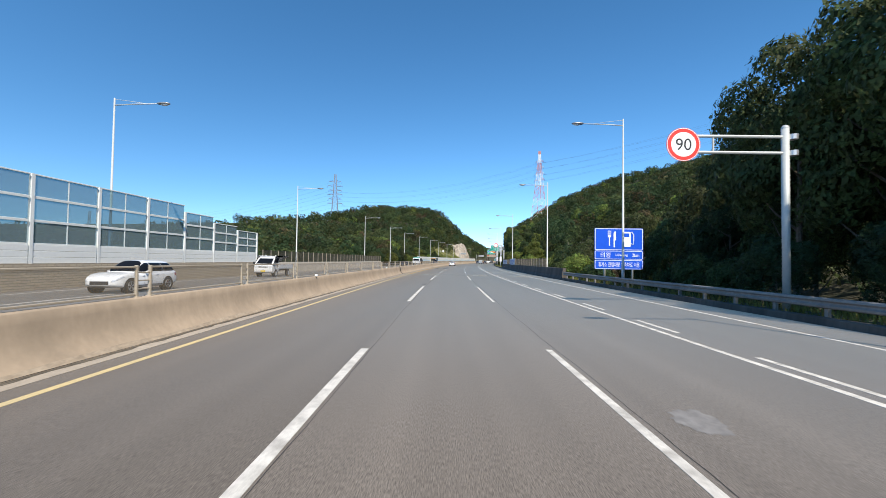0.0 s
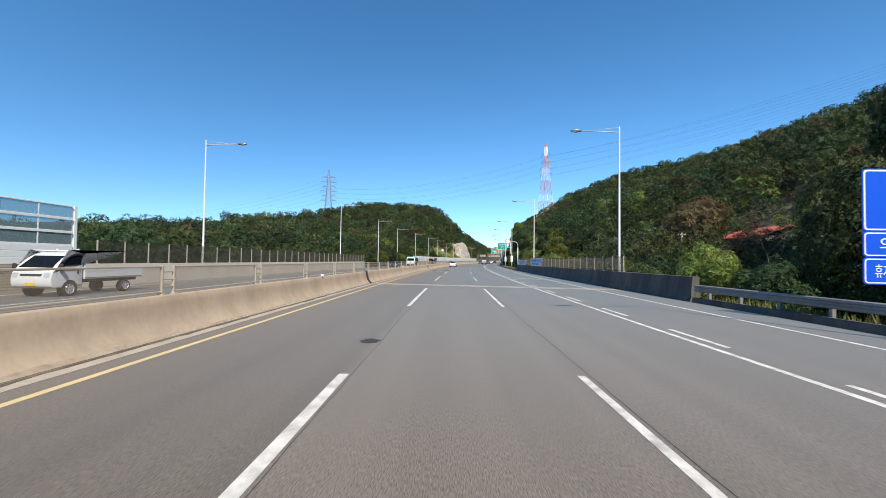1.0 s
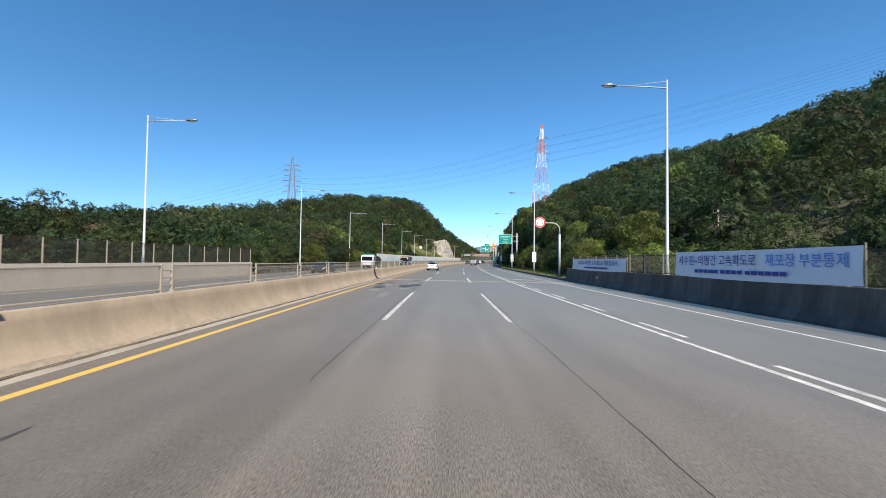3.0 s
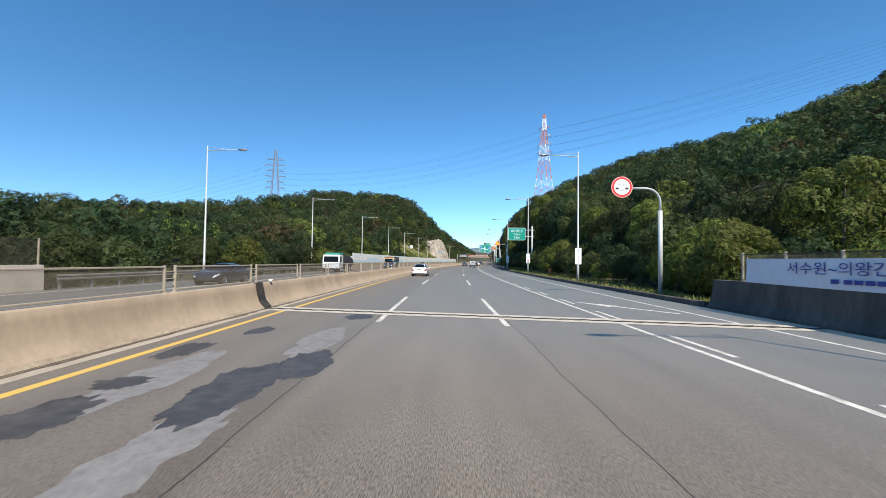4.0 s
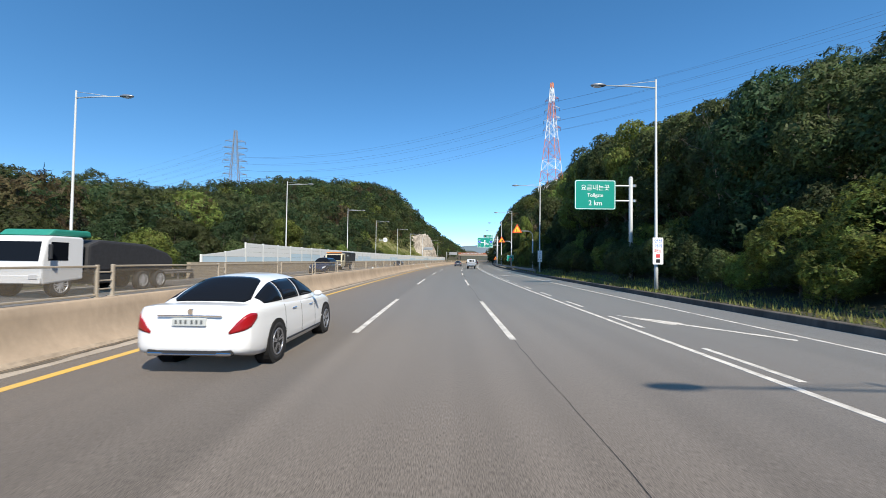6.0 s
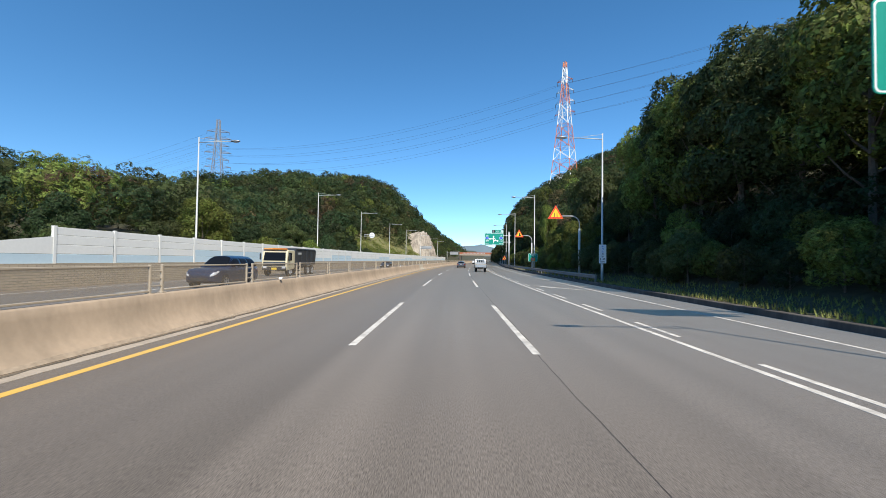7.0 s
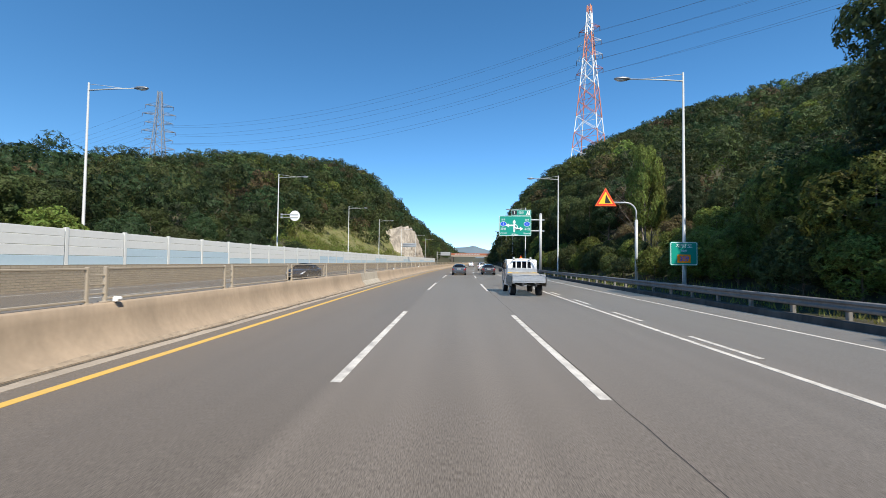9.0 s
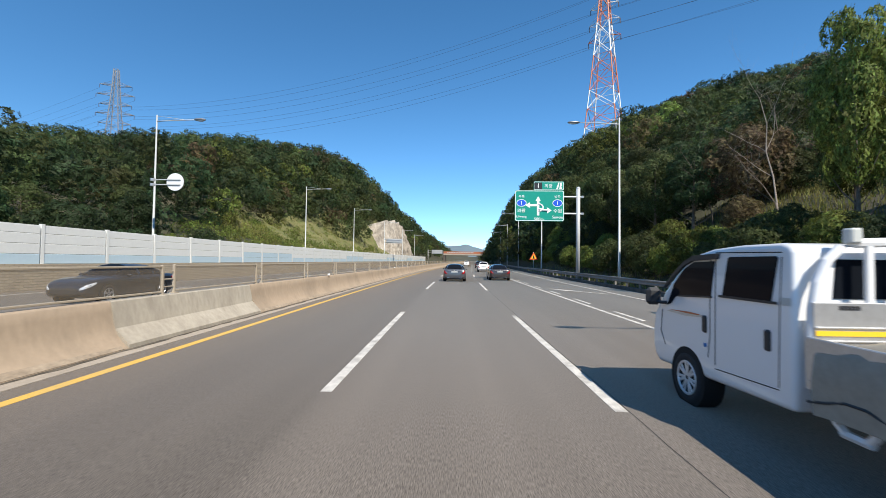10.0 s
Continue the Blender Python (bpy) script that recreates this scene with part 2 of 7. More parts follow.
def tube(bm, points, radii, sides=8, cap=True):
    """A tube along points, with one radius for each or one for all."""
    pts = [Vector(p) for p in points]
    if not isinstance(radii, (list, tuple)):
        radii = [radii] * len(pts)
    rings, ref = [], None
    for i, p in enumerate(pts):
        d = (pts[min(i + 1, len(pts) - 1)] - pts[max(i - 1, 0)]).normalized()
        if ref is None or abs(ref.dot(d)) > 0.95:
            ref = Vector((0, 0, 1)) if abs(d.z) < 0.9 else Vector((1, 0, 0))
        u = d.cross(ref).normalized()
        w = d.cross(u).normalized()
        rings.append([bm.verts.new(p + (u * math.cos(a) + w * math.sin(a)) * radii[i]) for a in (2 * math.pi * k / sides for k in range(sides))])
    for a, b in zip(rings, rings[1:]):
        for k in range(sides):
            bm.faces.new((a[k], a[(k + 1) % sides], b[(k + 1) % sides], b[k]))
    if cap:
        bm.faces.new(rings[0][::-1])
        bm.faces.new(rings[-1])


def strip(name, s0, s1, profile, mat, step=4.0, parent=None, label="", closed=False, smooth=False):
    """A profile of (lat, z) points swept along the road from s0 to s1, with end faces where it is closed."""
    n = max(1, int(math.ceil((s1 - s0) / step)))
    verts, faces, k = [], [], len(profile)
    for i in range(n + 1):
        s = s0 + (s1 - s0) * i / n
        verts += [road(s, lat, z) for lat, z in profile]
    for i in range(n):
        for j in range(k if closed else k - 1):
            a, b = i * k + j, i * k + (j + 1) % k
            faces.append((a, b, b + k, a + k))
    if closed:
        m = len(verts)
        verts += verts[:k] + verts[n * k:n * k + k]
        faces.append(tuple(m + j for j in range(k))[::-1])
        faces.append(tuple(m + k + j for j in range(k)))
    return mesh_object(name, verts, faces, mat, parent, label, smooth)


def stripe(name, s0, s1, lat, width, mat, parent=None, z=0.005, step=6.0):
    return strip(name, s0, s1, [(lat + width / 2, 0.0), (lat + width / 2, z), (lat - width / 2, z), (lat - width / 2, 0.0)], mat, step, parent)


def empty(name, m=None):
    ob = new(name)
    ob.empty_display_size = 0.3
    if m is not None:
        ob.matrix_world = m
    return ob

# ---- ground, hills ----
def smooth(a, b, x):
    t = min(1.0, max(0.0, (x - a) / (b - a)))
    return t * t * (3 - 2 * t)


# ground heights: a row for each station along the road, by distance from the road
RIGHT_AT = (14, 20, 25, 35, 60, 110, 200)
RIGHT = ((0, (0.2, 1, 2, 5, 10, 22, 28)), (60, (0, -5, -4, -2, 9, 32, 40)), (100, (0, -4, -3, 0, 14, 38, 44)),
         (125, (0.2, 1, 2.5, 7, 17, 40, 48)), (180, (0.2, 2.5, 6.5, 12, 20, 41, 52)), (235, (0.2, 3, 5.5, 9.5, 20, 42, 58)),
         (265, (0.2, 4, 8, 11, 19.5, 45, 74)), (290, (0.2, 8, 15.5, 20, 24.5, 44, 80)), (332, (0.2, 13, 21, 27.5, 38.5, 50, 87)),
         (420, (0.2, 18, 27, 36, 52, 73, 92)), (520, (0.2, 16, 24, 32, 46, 68, 97)), (640, (0.2, 10, 14, 18, 24, 34, 50)), (800, (0.2, 5, 7, 9, 12, 16, 20)))
LEFT_AT = (20, 28, 45, 60, 80, 120, 180)
LEFT_ROWS = ((0, (-3, -5, -4, -3, -2, 0, 3)), (100, (0, -3, -1, -2, -1, 1, 3)), (170, (0, -0.5, 1.5, 3.5, 3, 3.5, 5)),
             (230, (0, 1, 7, 7.5, 12, 10.5, 10)), (265, (0, 4, 6.5, 8.5, 13, 18, 19)), (290, (0, 4.5, 13.5, 13.5, 14.5, 18, 19)),
             (315, (0, 4, 18.5, 21, 22, 22, 19)), (345, (0, 5, 26, 29.5, 32, 34, 33)), (400, (0, 6, 32, 42, 44, 47, 34)),
             (440, (0, 10, 31, 45, 50, 51, 41)), (520, (0, 11, 24.5, 33, 38, 38, 36)), (640, (0, 11, 20, 28, 32, 32, 30)), (800, (0, 9, 15, 21, 24, 24, 22)))


def between(rows, at, s, q):
    s = min(max(s, rows[0][0]), rows[-1][0])
    for (a, ra), (b, rb) in zip(rows, rows[1:]):
        if s <= b:
            break
    f = smooth(a, b, s)
    return float(np.interp(q, at, ra)) * (1 - f) + float(np.interp(q, at, rb)) * f


def ground_height(s, lat):
    """Height of the ground over the carriageway."""
    n = noise.noise(Vector((s * 0.03, lat * 0.03, 0.3))) * 1.3 + noise.noise(Vector((s * 0.11, lat * 0.11, 7.3))) * 0.7
    if lat > 13.0:
        return between(RIGHT, RIGHT_AT, s, lat) + n * smooth(14.5, 26, lat)
    if lat < -19.2:
        return between(LEFT_ROWS, LEFT_AT, s, -lat) + n * smooth(20.5, 32, -lat)
    return -0.35


LATS = [-3000, -1800, -1100, -700, -450, -300, -230, -190, -160, -140, -120, -105, -92, -82, -73, -65, -58, -52, -47, -42, -38, -34, -31, -28, -26, -24, -22.6, -21.4, -20.3, -19.3, -19.0,
        12.6, 13.1, 14, 15, 16.5, 18, 20, 22.5, 25, 28, 31, 35, 39, 44, 49, 55, 62, 70, 80, 92, 106, 125, 150, 185, 240, 320, 460, 700, 1100, 1800, 3000]
STATIONS = [-400, -250, -150, -90, -60, -40] + [-30 + 7 * i for i in range(99)] + [680, 740, 820, 950, 1150, 1500, 2000, 2800]
verts, faces = [], []
for s in STATIONS:
    for lat in LATS:
        lat2 = max(lat, -1200) if s > 600 else lat
        verts.append(road(s, lat2, ground_height(s, lat)))
w = len(LATS)
for i in range(len(STATIONS) - 1):
    for j in range(w - 1):
        a = i * w + j
        faces.append((a, a + 1, a + 1 + w, a + w))
ground = tagged(mesh_object("ground", verts, faces, SOIL, smooth=True), "brown and green wooded hillside ground beside the motorway", "ground", kind="structure")

# ---- road ----
JOINT_A, JOINT_B, SKEW = 56.2, 107.05, -0.185
road_base = tagged(empty("road"), "grey asphalt motorway with lane lines between concrete barriers", "road", kind="structure")
def surface(name, s0, s1, skew0, skew1, mat):
    """A carriageway surface whose ends may run askew, along the joints."""
    lats = (-4.35, 0, 3.6, 7.2, 12.6)
    n = max(2, int((s1 - s0) / 6))
    verts = [road(s0 + (s1 - s0) * i / n + (skew0 * (1 - i / n) + skew1 * i / n) * (lat + 4.35), lat, 0) for i in range(n + 1) for lat in lats]
    faces = [(i * 5 + j, i * 5 + j + 1, i * 5 + j + 6, i * 5 + j + 5) for i in range(n) for j in range(4)]
    ob = mesh_object(name, verts, faces, mat, road_base)
    along = [(lat, s0 + (s1 - s0) * i / n) for i in range(n + 1) for lat in lats]
    road_uv(ob, along)
    return ob


def road_uv(ob, along):
    """Texture coordinates in metres across and along the road."""
    uv = ob.data.uv_layers.new(name="along_road")
    for loop in ob.data.loops:
        uv.data[loop.index].uv = along[loop.vertex_index]


surface("asphalt_surface", -40, JOINT_A, 0, SKEW, ASPHALT)
surface("bridge_surface", JOINT_A, JOINT_B, SKEW, SKEW, BRIDGE_ASPHALT)
surface("asphalt_surface", JOINT_B, 800, SKEW, 0, ASPHALT)
onc = strip("oncoming_surface", -40, 800, [(-18.7, 0), (-16, 0), (-10, 0), (-5.4, 0)], ASPHALT, 6, road_base)
road_uv(onc, [(lat, -40 + 6 * i) for i in range(141) for lat in (-18.7, -16, -10, -5.4)])

# lane lines
def dashes(lat, phase, length, s0, s1, period=20.0, width=0.15, paint=WORN_WHITE):
    k = math.ceil((s0 - phase) / period)
    while phase + k * period - length < s1 - 1.0:
        far = phase + k * period
        if far - s0 > 1.0:
            stripe("lane_dash", max(far - length, s0), min(far, s1), lat, width, paint, road_base)
        k += 1


for lat, pa, pb, pc in ((0.0, 11.98, 12.55, 12.76), (3.6, 12.09, 12.41, 12.22)):
    edge_a, edge_b = JOINT_A + SKEW * (lat + 4.35), JOINT_B + SKEW * (lat + 4.35)
    dashes(lat, pa, 10.4, -20, edge_a - 0.6, width=0.15 if lat < 1 else 0.12)
    dashes(lat, pb, 10.4, edge_a + 0.6, 100, width=0.15 if lat < 1 else 0.12, paint=CHIPPED_WHITE)
    dashes(lat, pc, 8.6, 100, 460)
stripe("edge_line", -40, JOINT_A, -3.55, 0.13, FADED_YELLOW, road_base)
stripe("edge_line", JOINT_A, 600, -3.55, 0.17, YELLOW_PAINT, road_base)
stripe("solid_line", -40, 600, 7.0, 0.14, WORN_WHITE, road_base)
stripe("edge_line", -40, 600, 10.65, 0.13, WORN_WHITE, road_base)
dashes(7.38, 26.8, 2.4, -20, 330, 5.05, 0.13)
for lat in (-9.9, -13.7):
    dashes(lat, 3.0, 8.0, -10, 420)
stripe("edge_line", -40, 600, -6.1, 0.15, YELLOW_PAINT, road_base)
stripe("edge_line", -40, 600, -17.5, 0.14, WORN_WHITE, road_base)

# slanted merge arrows in the outer lane
for tip in (71.6, 111.4, 148.3, 186.2, 246.5):
    head = [road(tip, 7.6, 0.006), road(tip - 1.75, 8.98, 0.006), road(tip - 2.2, 8.42, 0.006)]
    tail = [road(tip - 1.85, 8.80, 0.006), road(tip - 4.2, 10.2, 0.006), road(tip - 4.4, 10.08, 0.006), road(tip - 2.05, 8.66, 0.006)]
    mesh_object("merge_arrow", head + tail, [(0, 1, 2), (3, 4, 5, 6)], WORN_WHITE, road_base)

# long seams between the laid strips of asphalt, a patch and old stains
SEAM = material("tar_seam", (0.035, 0.032, 0.03), 0.8, grain=0.3, scale=8)
WET_STAIN = material("dark_stain", (0.050, 0.047, 0.045), 0.6, grain=0.3, scale=5, spots=0.5, second=(0.09, 0.08, 0.075), spot_scale=2.0)
PALE_STAIN = material("pale_stain", (0.20, 0.19, 0.18), 0.8, grain=0.25, scale=8, spots=0.5, second=(0.15, 0.14, 0.13), spot_scale=2.0)


def ragged(name, s, lat, length, width, mat, seed, z=0.003):
    """A thin irregular blotch on the road."""
    pts = []
    for k in range(90):
        a = 2 * math.pi * k / 90
        q = 1 + 0.30 * noise.noise(Vector((math.cos(a) * 1.6, math.sin(a) * 1.6, seed))) + 0.22 * noise.noise(Vector((math.cos(a) * 4, math.sin(a) * 4, seed))) + 0.14 * noise.noise(Vector((math.cos(a) * 11, math.sin(a) * 11, seed)))
        pts.append(road(s + length / 2 * q * math.sin(a), lat + width / 2 * q * math.cos(a), z))
    mesh_object(name, pts, [tuple(range(90))], mat, road_base)


def seam(lat, s0, s1, width, wander, seed):
    verts, faces = [], []
    n = int((s1 - s0) / 0.25)
    for i in range(n + 1):
        s = s0 + (s1 - s0) * i / n
        c = lat + wander * noise.noise(Vector((s * 0.25, seed, 0))) + 0.4 * wander * noise.noise(Vector((s * 1.3, seed, 4))) + 0.012 * noise.noise(Vector((s * 6, seed, 2)))
        w2 = width * (0.6 + 0.8 * abs(noise.noise(Vector((s * 0.6, seed, 9)))))
        verts += [road(s, c - w2 / 2, 0.003), road(s, c + w2 / 2, 0.003)]
    for i in range(n):
        faces.append((2 * i, 2 * i + 1, 2 * i + 3, 2 * i + 2))
    mesh_object("tar_seam", verts, faces, SEAM, road_base)


seam(3.74, 6, 55, 0.010, 0.05, 1.0)
seam(3.74, 57.5, 106, 0.012, 0.07, 2.0)
seam(3.62, 108.5, 165, 0.011, 0.045, 3.0)
seam(3.70, 165, 320, 0.012, 0.04, 6.0)
seam(0.12, 4, 55, 0.012, 0.05, 4.0)
seam(-0.16, 76, 106, 0.018, 0.07, 5.0)
ragged("pale_patch", 8.4, 4.35, 0.75, 0.5, PALE_STAIN, 1.0)
ragged("manhole_patch", 34.6, -0.1, 0.5, 0.42, SEAM, 2.0)
for i, (s, lat, a, b) in enumerate(((97.9, -0.95, 2.6, 0.95), (99.2, -0.45, 2.2, 0.8), (96.6, -2.5, 1.5, 0.9), (98.0, -2.55, 0.6, 0.75), (100.2, -3.0, 1.6, 0.6), (105.2, -0.75, 1.2, 0.9), (102.4, -2.6, 1.2, 0.5))):
    ragged("dark_stain", s, lat, a, b, WET_STAIN, 3.0 + i)
for i, (s, lat, a, b) in enumerate(((95.9, -0.75, 2.6, 0.7), (98.3, -2.3, 3.6, 0.8), (101.3, -0.8, 3.4, 0.8), (94.0, -2.3, 2.4, 0.6), (91, -1.3, 3, 0.5))):
    ragged("pale_stain", s, lat, a, b, PALE_STAIN, 23.0 + i, 0.002)
for i, (s, lat) in enumerate(((64, -2.6), (66.5, -1.8), (70, -2.9), (62.5, -0.9), (74, -2.4), (61.0, -3.0))):
    ragged("dark_stain", s, lat, 0.7, 0.07, WET_STAIN, 43.0 + i)

GRIME = material("road_grime", (0.075, 0.062, 0.047), 0.95, grain=0.35, scale=10, spots=0.7, second=(0.17, 0.145, 0.11), spot_scale=1.6)
def grime(lat, s0, s1, width, seed):
    """Dirt swept against the foot of a wall, with an uneven edge."""
    verts, faces = [], []
    n = int((s1 - s0) / 0.3)
    for i in range(n + 1):
        s = s0 + (s1 - s0) * i / n
        w2 = width * (0.55 + 0.9 * abs(noise.noise(Vector((s * 0.5, seed, 1)))) + 0.5 * noise.noise(Vector((s * 2.3, seed, 5))))
        verts += [road(s, lat, 0.016), road(s, lat + max(0.01, w2), 0.016)]
    for i in range(n):
        faces.append((2 * i, 2 * i + 1, 2 * i + 3, 2 * i + 2))
    mesh_object("grime", verts, faces, GRIME, road_base)


grime(-4.37, -5, 300, 0.16, 1.0)
def splash(s0, s1, seed):
    """Dried splashes on the sloping foot of the median barrier, with an uneven upper edge."""
    verts, faces = [], []
    n = int((s1 - s0) / 0.35)
    slope = ((-4.352, 0.03), (-4.392, 0.07), (-4.492, 0.17), (-4.572, 0.29))
    lats, zs = [p[0] for p in slope], [p[1] for p in slope]
    for i in range(n + 1):
        s = s0 + (s1 - s0) * i / n
        top = 0.08 + 0.07 * abs(noise.noise(Vector((s * 0.23, seed, 1)))) + 0.025 * noise.noise(Vector((s * 0.9, seed, 4)))
        for k in range(4):
            z = 0.03 + (max(top, 0.05) - 0.03) * k / 3
            verts.append(road(s, float(np.interp(z, zs, lats)) + 0.006, z + 0.004))
    for i in range(n):
        for k in range(3):
            a = 4 * i + k
            faces.append((a, a + 1, a + 5, a + 4))
    mesh_object("dried_splashes", verts, faces, SPLASH, road_base, smooth=True)


SPLASH = material("dried_splashes", (0.30, 0.24, 0.175), 0.95, grain=0.25, scale=7, spots=0.8, second=(0.38, 0.31, 0.23), spot_scale=1.3, stretch=(1, 1, 2))
splash(0, JOINT_A - 0.3, 1.0)
splash(JOINT_A + 0.4, JOINT_B - 0.3, 2.0)
splash(JOINT_B + 0.4, 226.3, 3.0)
splash(232, 290, 4.0)
# gutter beside the median
strip("gutter", -40, 700, [(-4.02, 0.0), (-4.02, 0.012), (-4.38, 0.012)], PALE_CONCRETE, 6, road_base)

# ---- median barrier ----
def jersey(name, s0, s1, mid, top, mat, base_half=0.50, top_half=0.13, label="", step=4.0, stepped=False):
    half = [(base_half, 0.0), (base_half, 0.03), (0.46, 0.07), (0.36, 0.17), (0.28, 0.29), (0.225, 0.42), (0.19, 0.56), (0.165, 0.70), (top_half + 0.01, top - 0.03), (top_half - 0.02, top)]
    prof = [(mid + x, z) for x, z in half] + [(mid - x, z) for x, z in half[::-1]]
    if stepped:
        prof = [(mid + base_half, 0.0), (mid + base_half, 0.09), (mid + top_half + 0.1, 0.38), (mid + top_half, top - 0.02), (mid + top_half - 0.02, top),
            (mid - top_half + 0.02, top), (mid - top_half, top - 0.02), (mid - top_half - 0.1, 0.38), (mid - base_half, 0.09), (mid - base_half, 0.0)]
    return tagged(strip(name, s0, s1, prof, mat, step, closed=True, smooth=not stepped), label, "barrier", kind="structure")


jersey("median_barrier", -40, JOINT_A - 0.15, -4.85, 0.89, BARRIER_CONCRETE, label="beige concrete median barrier with water stains beside the fast lane")
jersey("median_barrier", JOINT_A + 0.15, JOINT_B - 0.15, -4.85, 0.89, BARRIER_CONCRETE, label="beige concrete median barrier with water stains on the bridge")
jersey("median_barrier", JOINT_B + 0.15, 226.4, -4.85, 0.89, BARRIER_CONCRETE, label="beige concrete median barrier with water stains beside the fast lane")
jersey("median_barrier", 226.42, 231.8, -4.85, 0.89, REPAIR_CONCRETE, stepped=True, label="pale grey repaired length of the concrete median barrier")
jersey("median_barrier", 231.82, 700, -4.85, 0.89, BARRIER_CONCRETE, label="beige concrete median barrier with water stains beside the fast lane")

# ---- median fence: framed mesh panels between paired posts ----
def fence_panel_mesh():
    """A sheet of expanded metal: a few stiffening wires, the openings too fine to build one by one."""
    length = 4.05
    bm = bmesh.new()
    box(bm, (0.004, length, 0.52), (0, 0, 0.345))
    return bm


def expanded_metal():
    m = material("expanded_beige_metal", (0.31, 0.26, 0.195), 0.7, 0.1, grain=0.1, scale=6, spots=0.5, second=(0.22, 0.185, 0.135), spot_scale=1.5)
    n, l = m.node_tree.nodes, m.node_tree.links
    mix_ = n.new("ShaderNodeMixShader")
    mix_.inputs[0].default_value = 0.79
    l.new(n["Principled BSDF"].outputs[0], mix_.inputs[1])
    l.new(n.new("ShaderNodeBsdfTransparent").outputs[0], mix_.inputs[2])
    l.new(mix_.outputs[0], n["Material Output"].inputs["Surface"])
    return m


EXPANDED = expanded_metal()


def median_panel():
    root = empty("median_fence_panel")
    part("mesh_infill", fence_panel_mesh(), EXPANDED, root, "fine beige steel mesh")
    for z in (0.06, 0.625):
        bm = bmesh.new()
        box(bm, (0.045, 4.1, 0.04), (0, 0, z), 0.008)
        part("rail", bm, BEIGE_STEEL, root)
    for y in (-2.05, 2.05):
        bm = bmesh.new()
        box(bm, (0.06, 0.06, 0.66), (0, y, 0.33), 0.008)
        box(bm, (0.16, 0.14, 0.02), (0, y, 0.01))
        part("post", bm, BEIGE_STEEL, root)
    for z in (0.17, 0.34, 0.51):
        bm = bmesh.new()
        box(bm, (0.03, 0.37, 0.03), (0, 2.245, z), 0.006)
        part("bracket", bm, BEIGE_STEEL, root)
    return tagged(root, "beige steel mesh fence panel on the concrete median barrier", "fence", "fence panels on the median")


panel = median_panel()
MEDIAN_TOP = 0.89
FENCE_START, FENCE_STEP = 196.75 + 2.24 - 45 * 4.49, 4.49
panel.matrix_world = on_road(FENCE_START, -4.85, MEDIAN_TOP)
for i in range(1, 96):
    s = FENCE_START + i * FENCE_STEP
    copy_thing(panel, on_road(s, -4.85, MEDIAN_TOP))


# ---- expansion joints: pale concrete bands with a dark zigzag rubber gap ----
def expansion_joint(s):
    root = tagged(empty("expansion_joint"), "pale concrete expansion joint with a dark toothed steel seam across the road", "expansion joint", kind="structure")
    skew = SKEW
    def bar(name, a, b, z, mat, wave=0.0):
        verts, faces = [], []
        n = 120
        for i in range(n + 1):
            lat = -4.35 + 16.95 * i / n
            c = s + skew * (lat + 4.35)
            wv = wave * (1 if (i // 2) % 2 else -1)
            verts += [road(c + a + wv, lat, z), road(c + b + wv, lat, z)]
        for i in range(n):
            faces.append((2 * i, 2 * i + 2, 2 * i + 3, 2 * i + 1))
        mesh_object(name, verts, faces, mat, root)
    bar("concrete_band", -0.55, -0.09, 0.009, JOINT_CONCRETE)
    bar("concrete_band", 0.09, 0.55, 0.009, JOINT_CONCRETE)
    bar("toothed_seam", -0.13, 0.13, 0.013, JOINT_STEEL, 0.04)
    # steel cover plate on the median barrier
    bm = bmesh.new()
    prof = [(0.52, 0.0), (0.49, 0.07), (0.30, 0.30), (0.16, 0.90), (0.10, 0.915)]
    rows = [[bm.verts.new((x, y, z)) for x, z in prof] for y in (-0.28, 0.28)]
    for j in range(4):
        bm.faces.new((rows[0][j], rows[0][j + 1], rows[1][j + 1], rows[1][j]))
    for z in (0.5, 0.65, 0.8):
        box(bm, (0.03, 0.5, 0.03), (0.235 - (z - 0.4) * 0.18, 0, z))
    p = part("cover_plate", bm, JOINT_STEEL, root, "dark steel plate over the joint in the barrier")
    p.matrix_world = on_road(s, -4.85, 0)


JOINT_CONCRETE = material("joint_concrete", (0.48, 0.43, 0.35), 0.9, grain=0.12, scale=20, spots=0.4, second=(0.42, 0.38, 0.32), spot_scale=1.5)
JOINT_STEEL = material("joint_steel", (0.035, 0.033, 0.03), 0.7, 0.3, grain=0.25, scale=15, spots=0.4, second=(0.16, 0.13, 0.1), spot_scale=4)
expansion_joint(JOINT_A)
expansion_joint(JOINT_B)


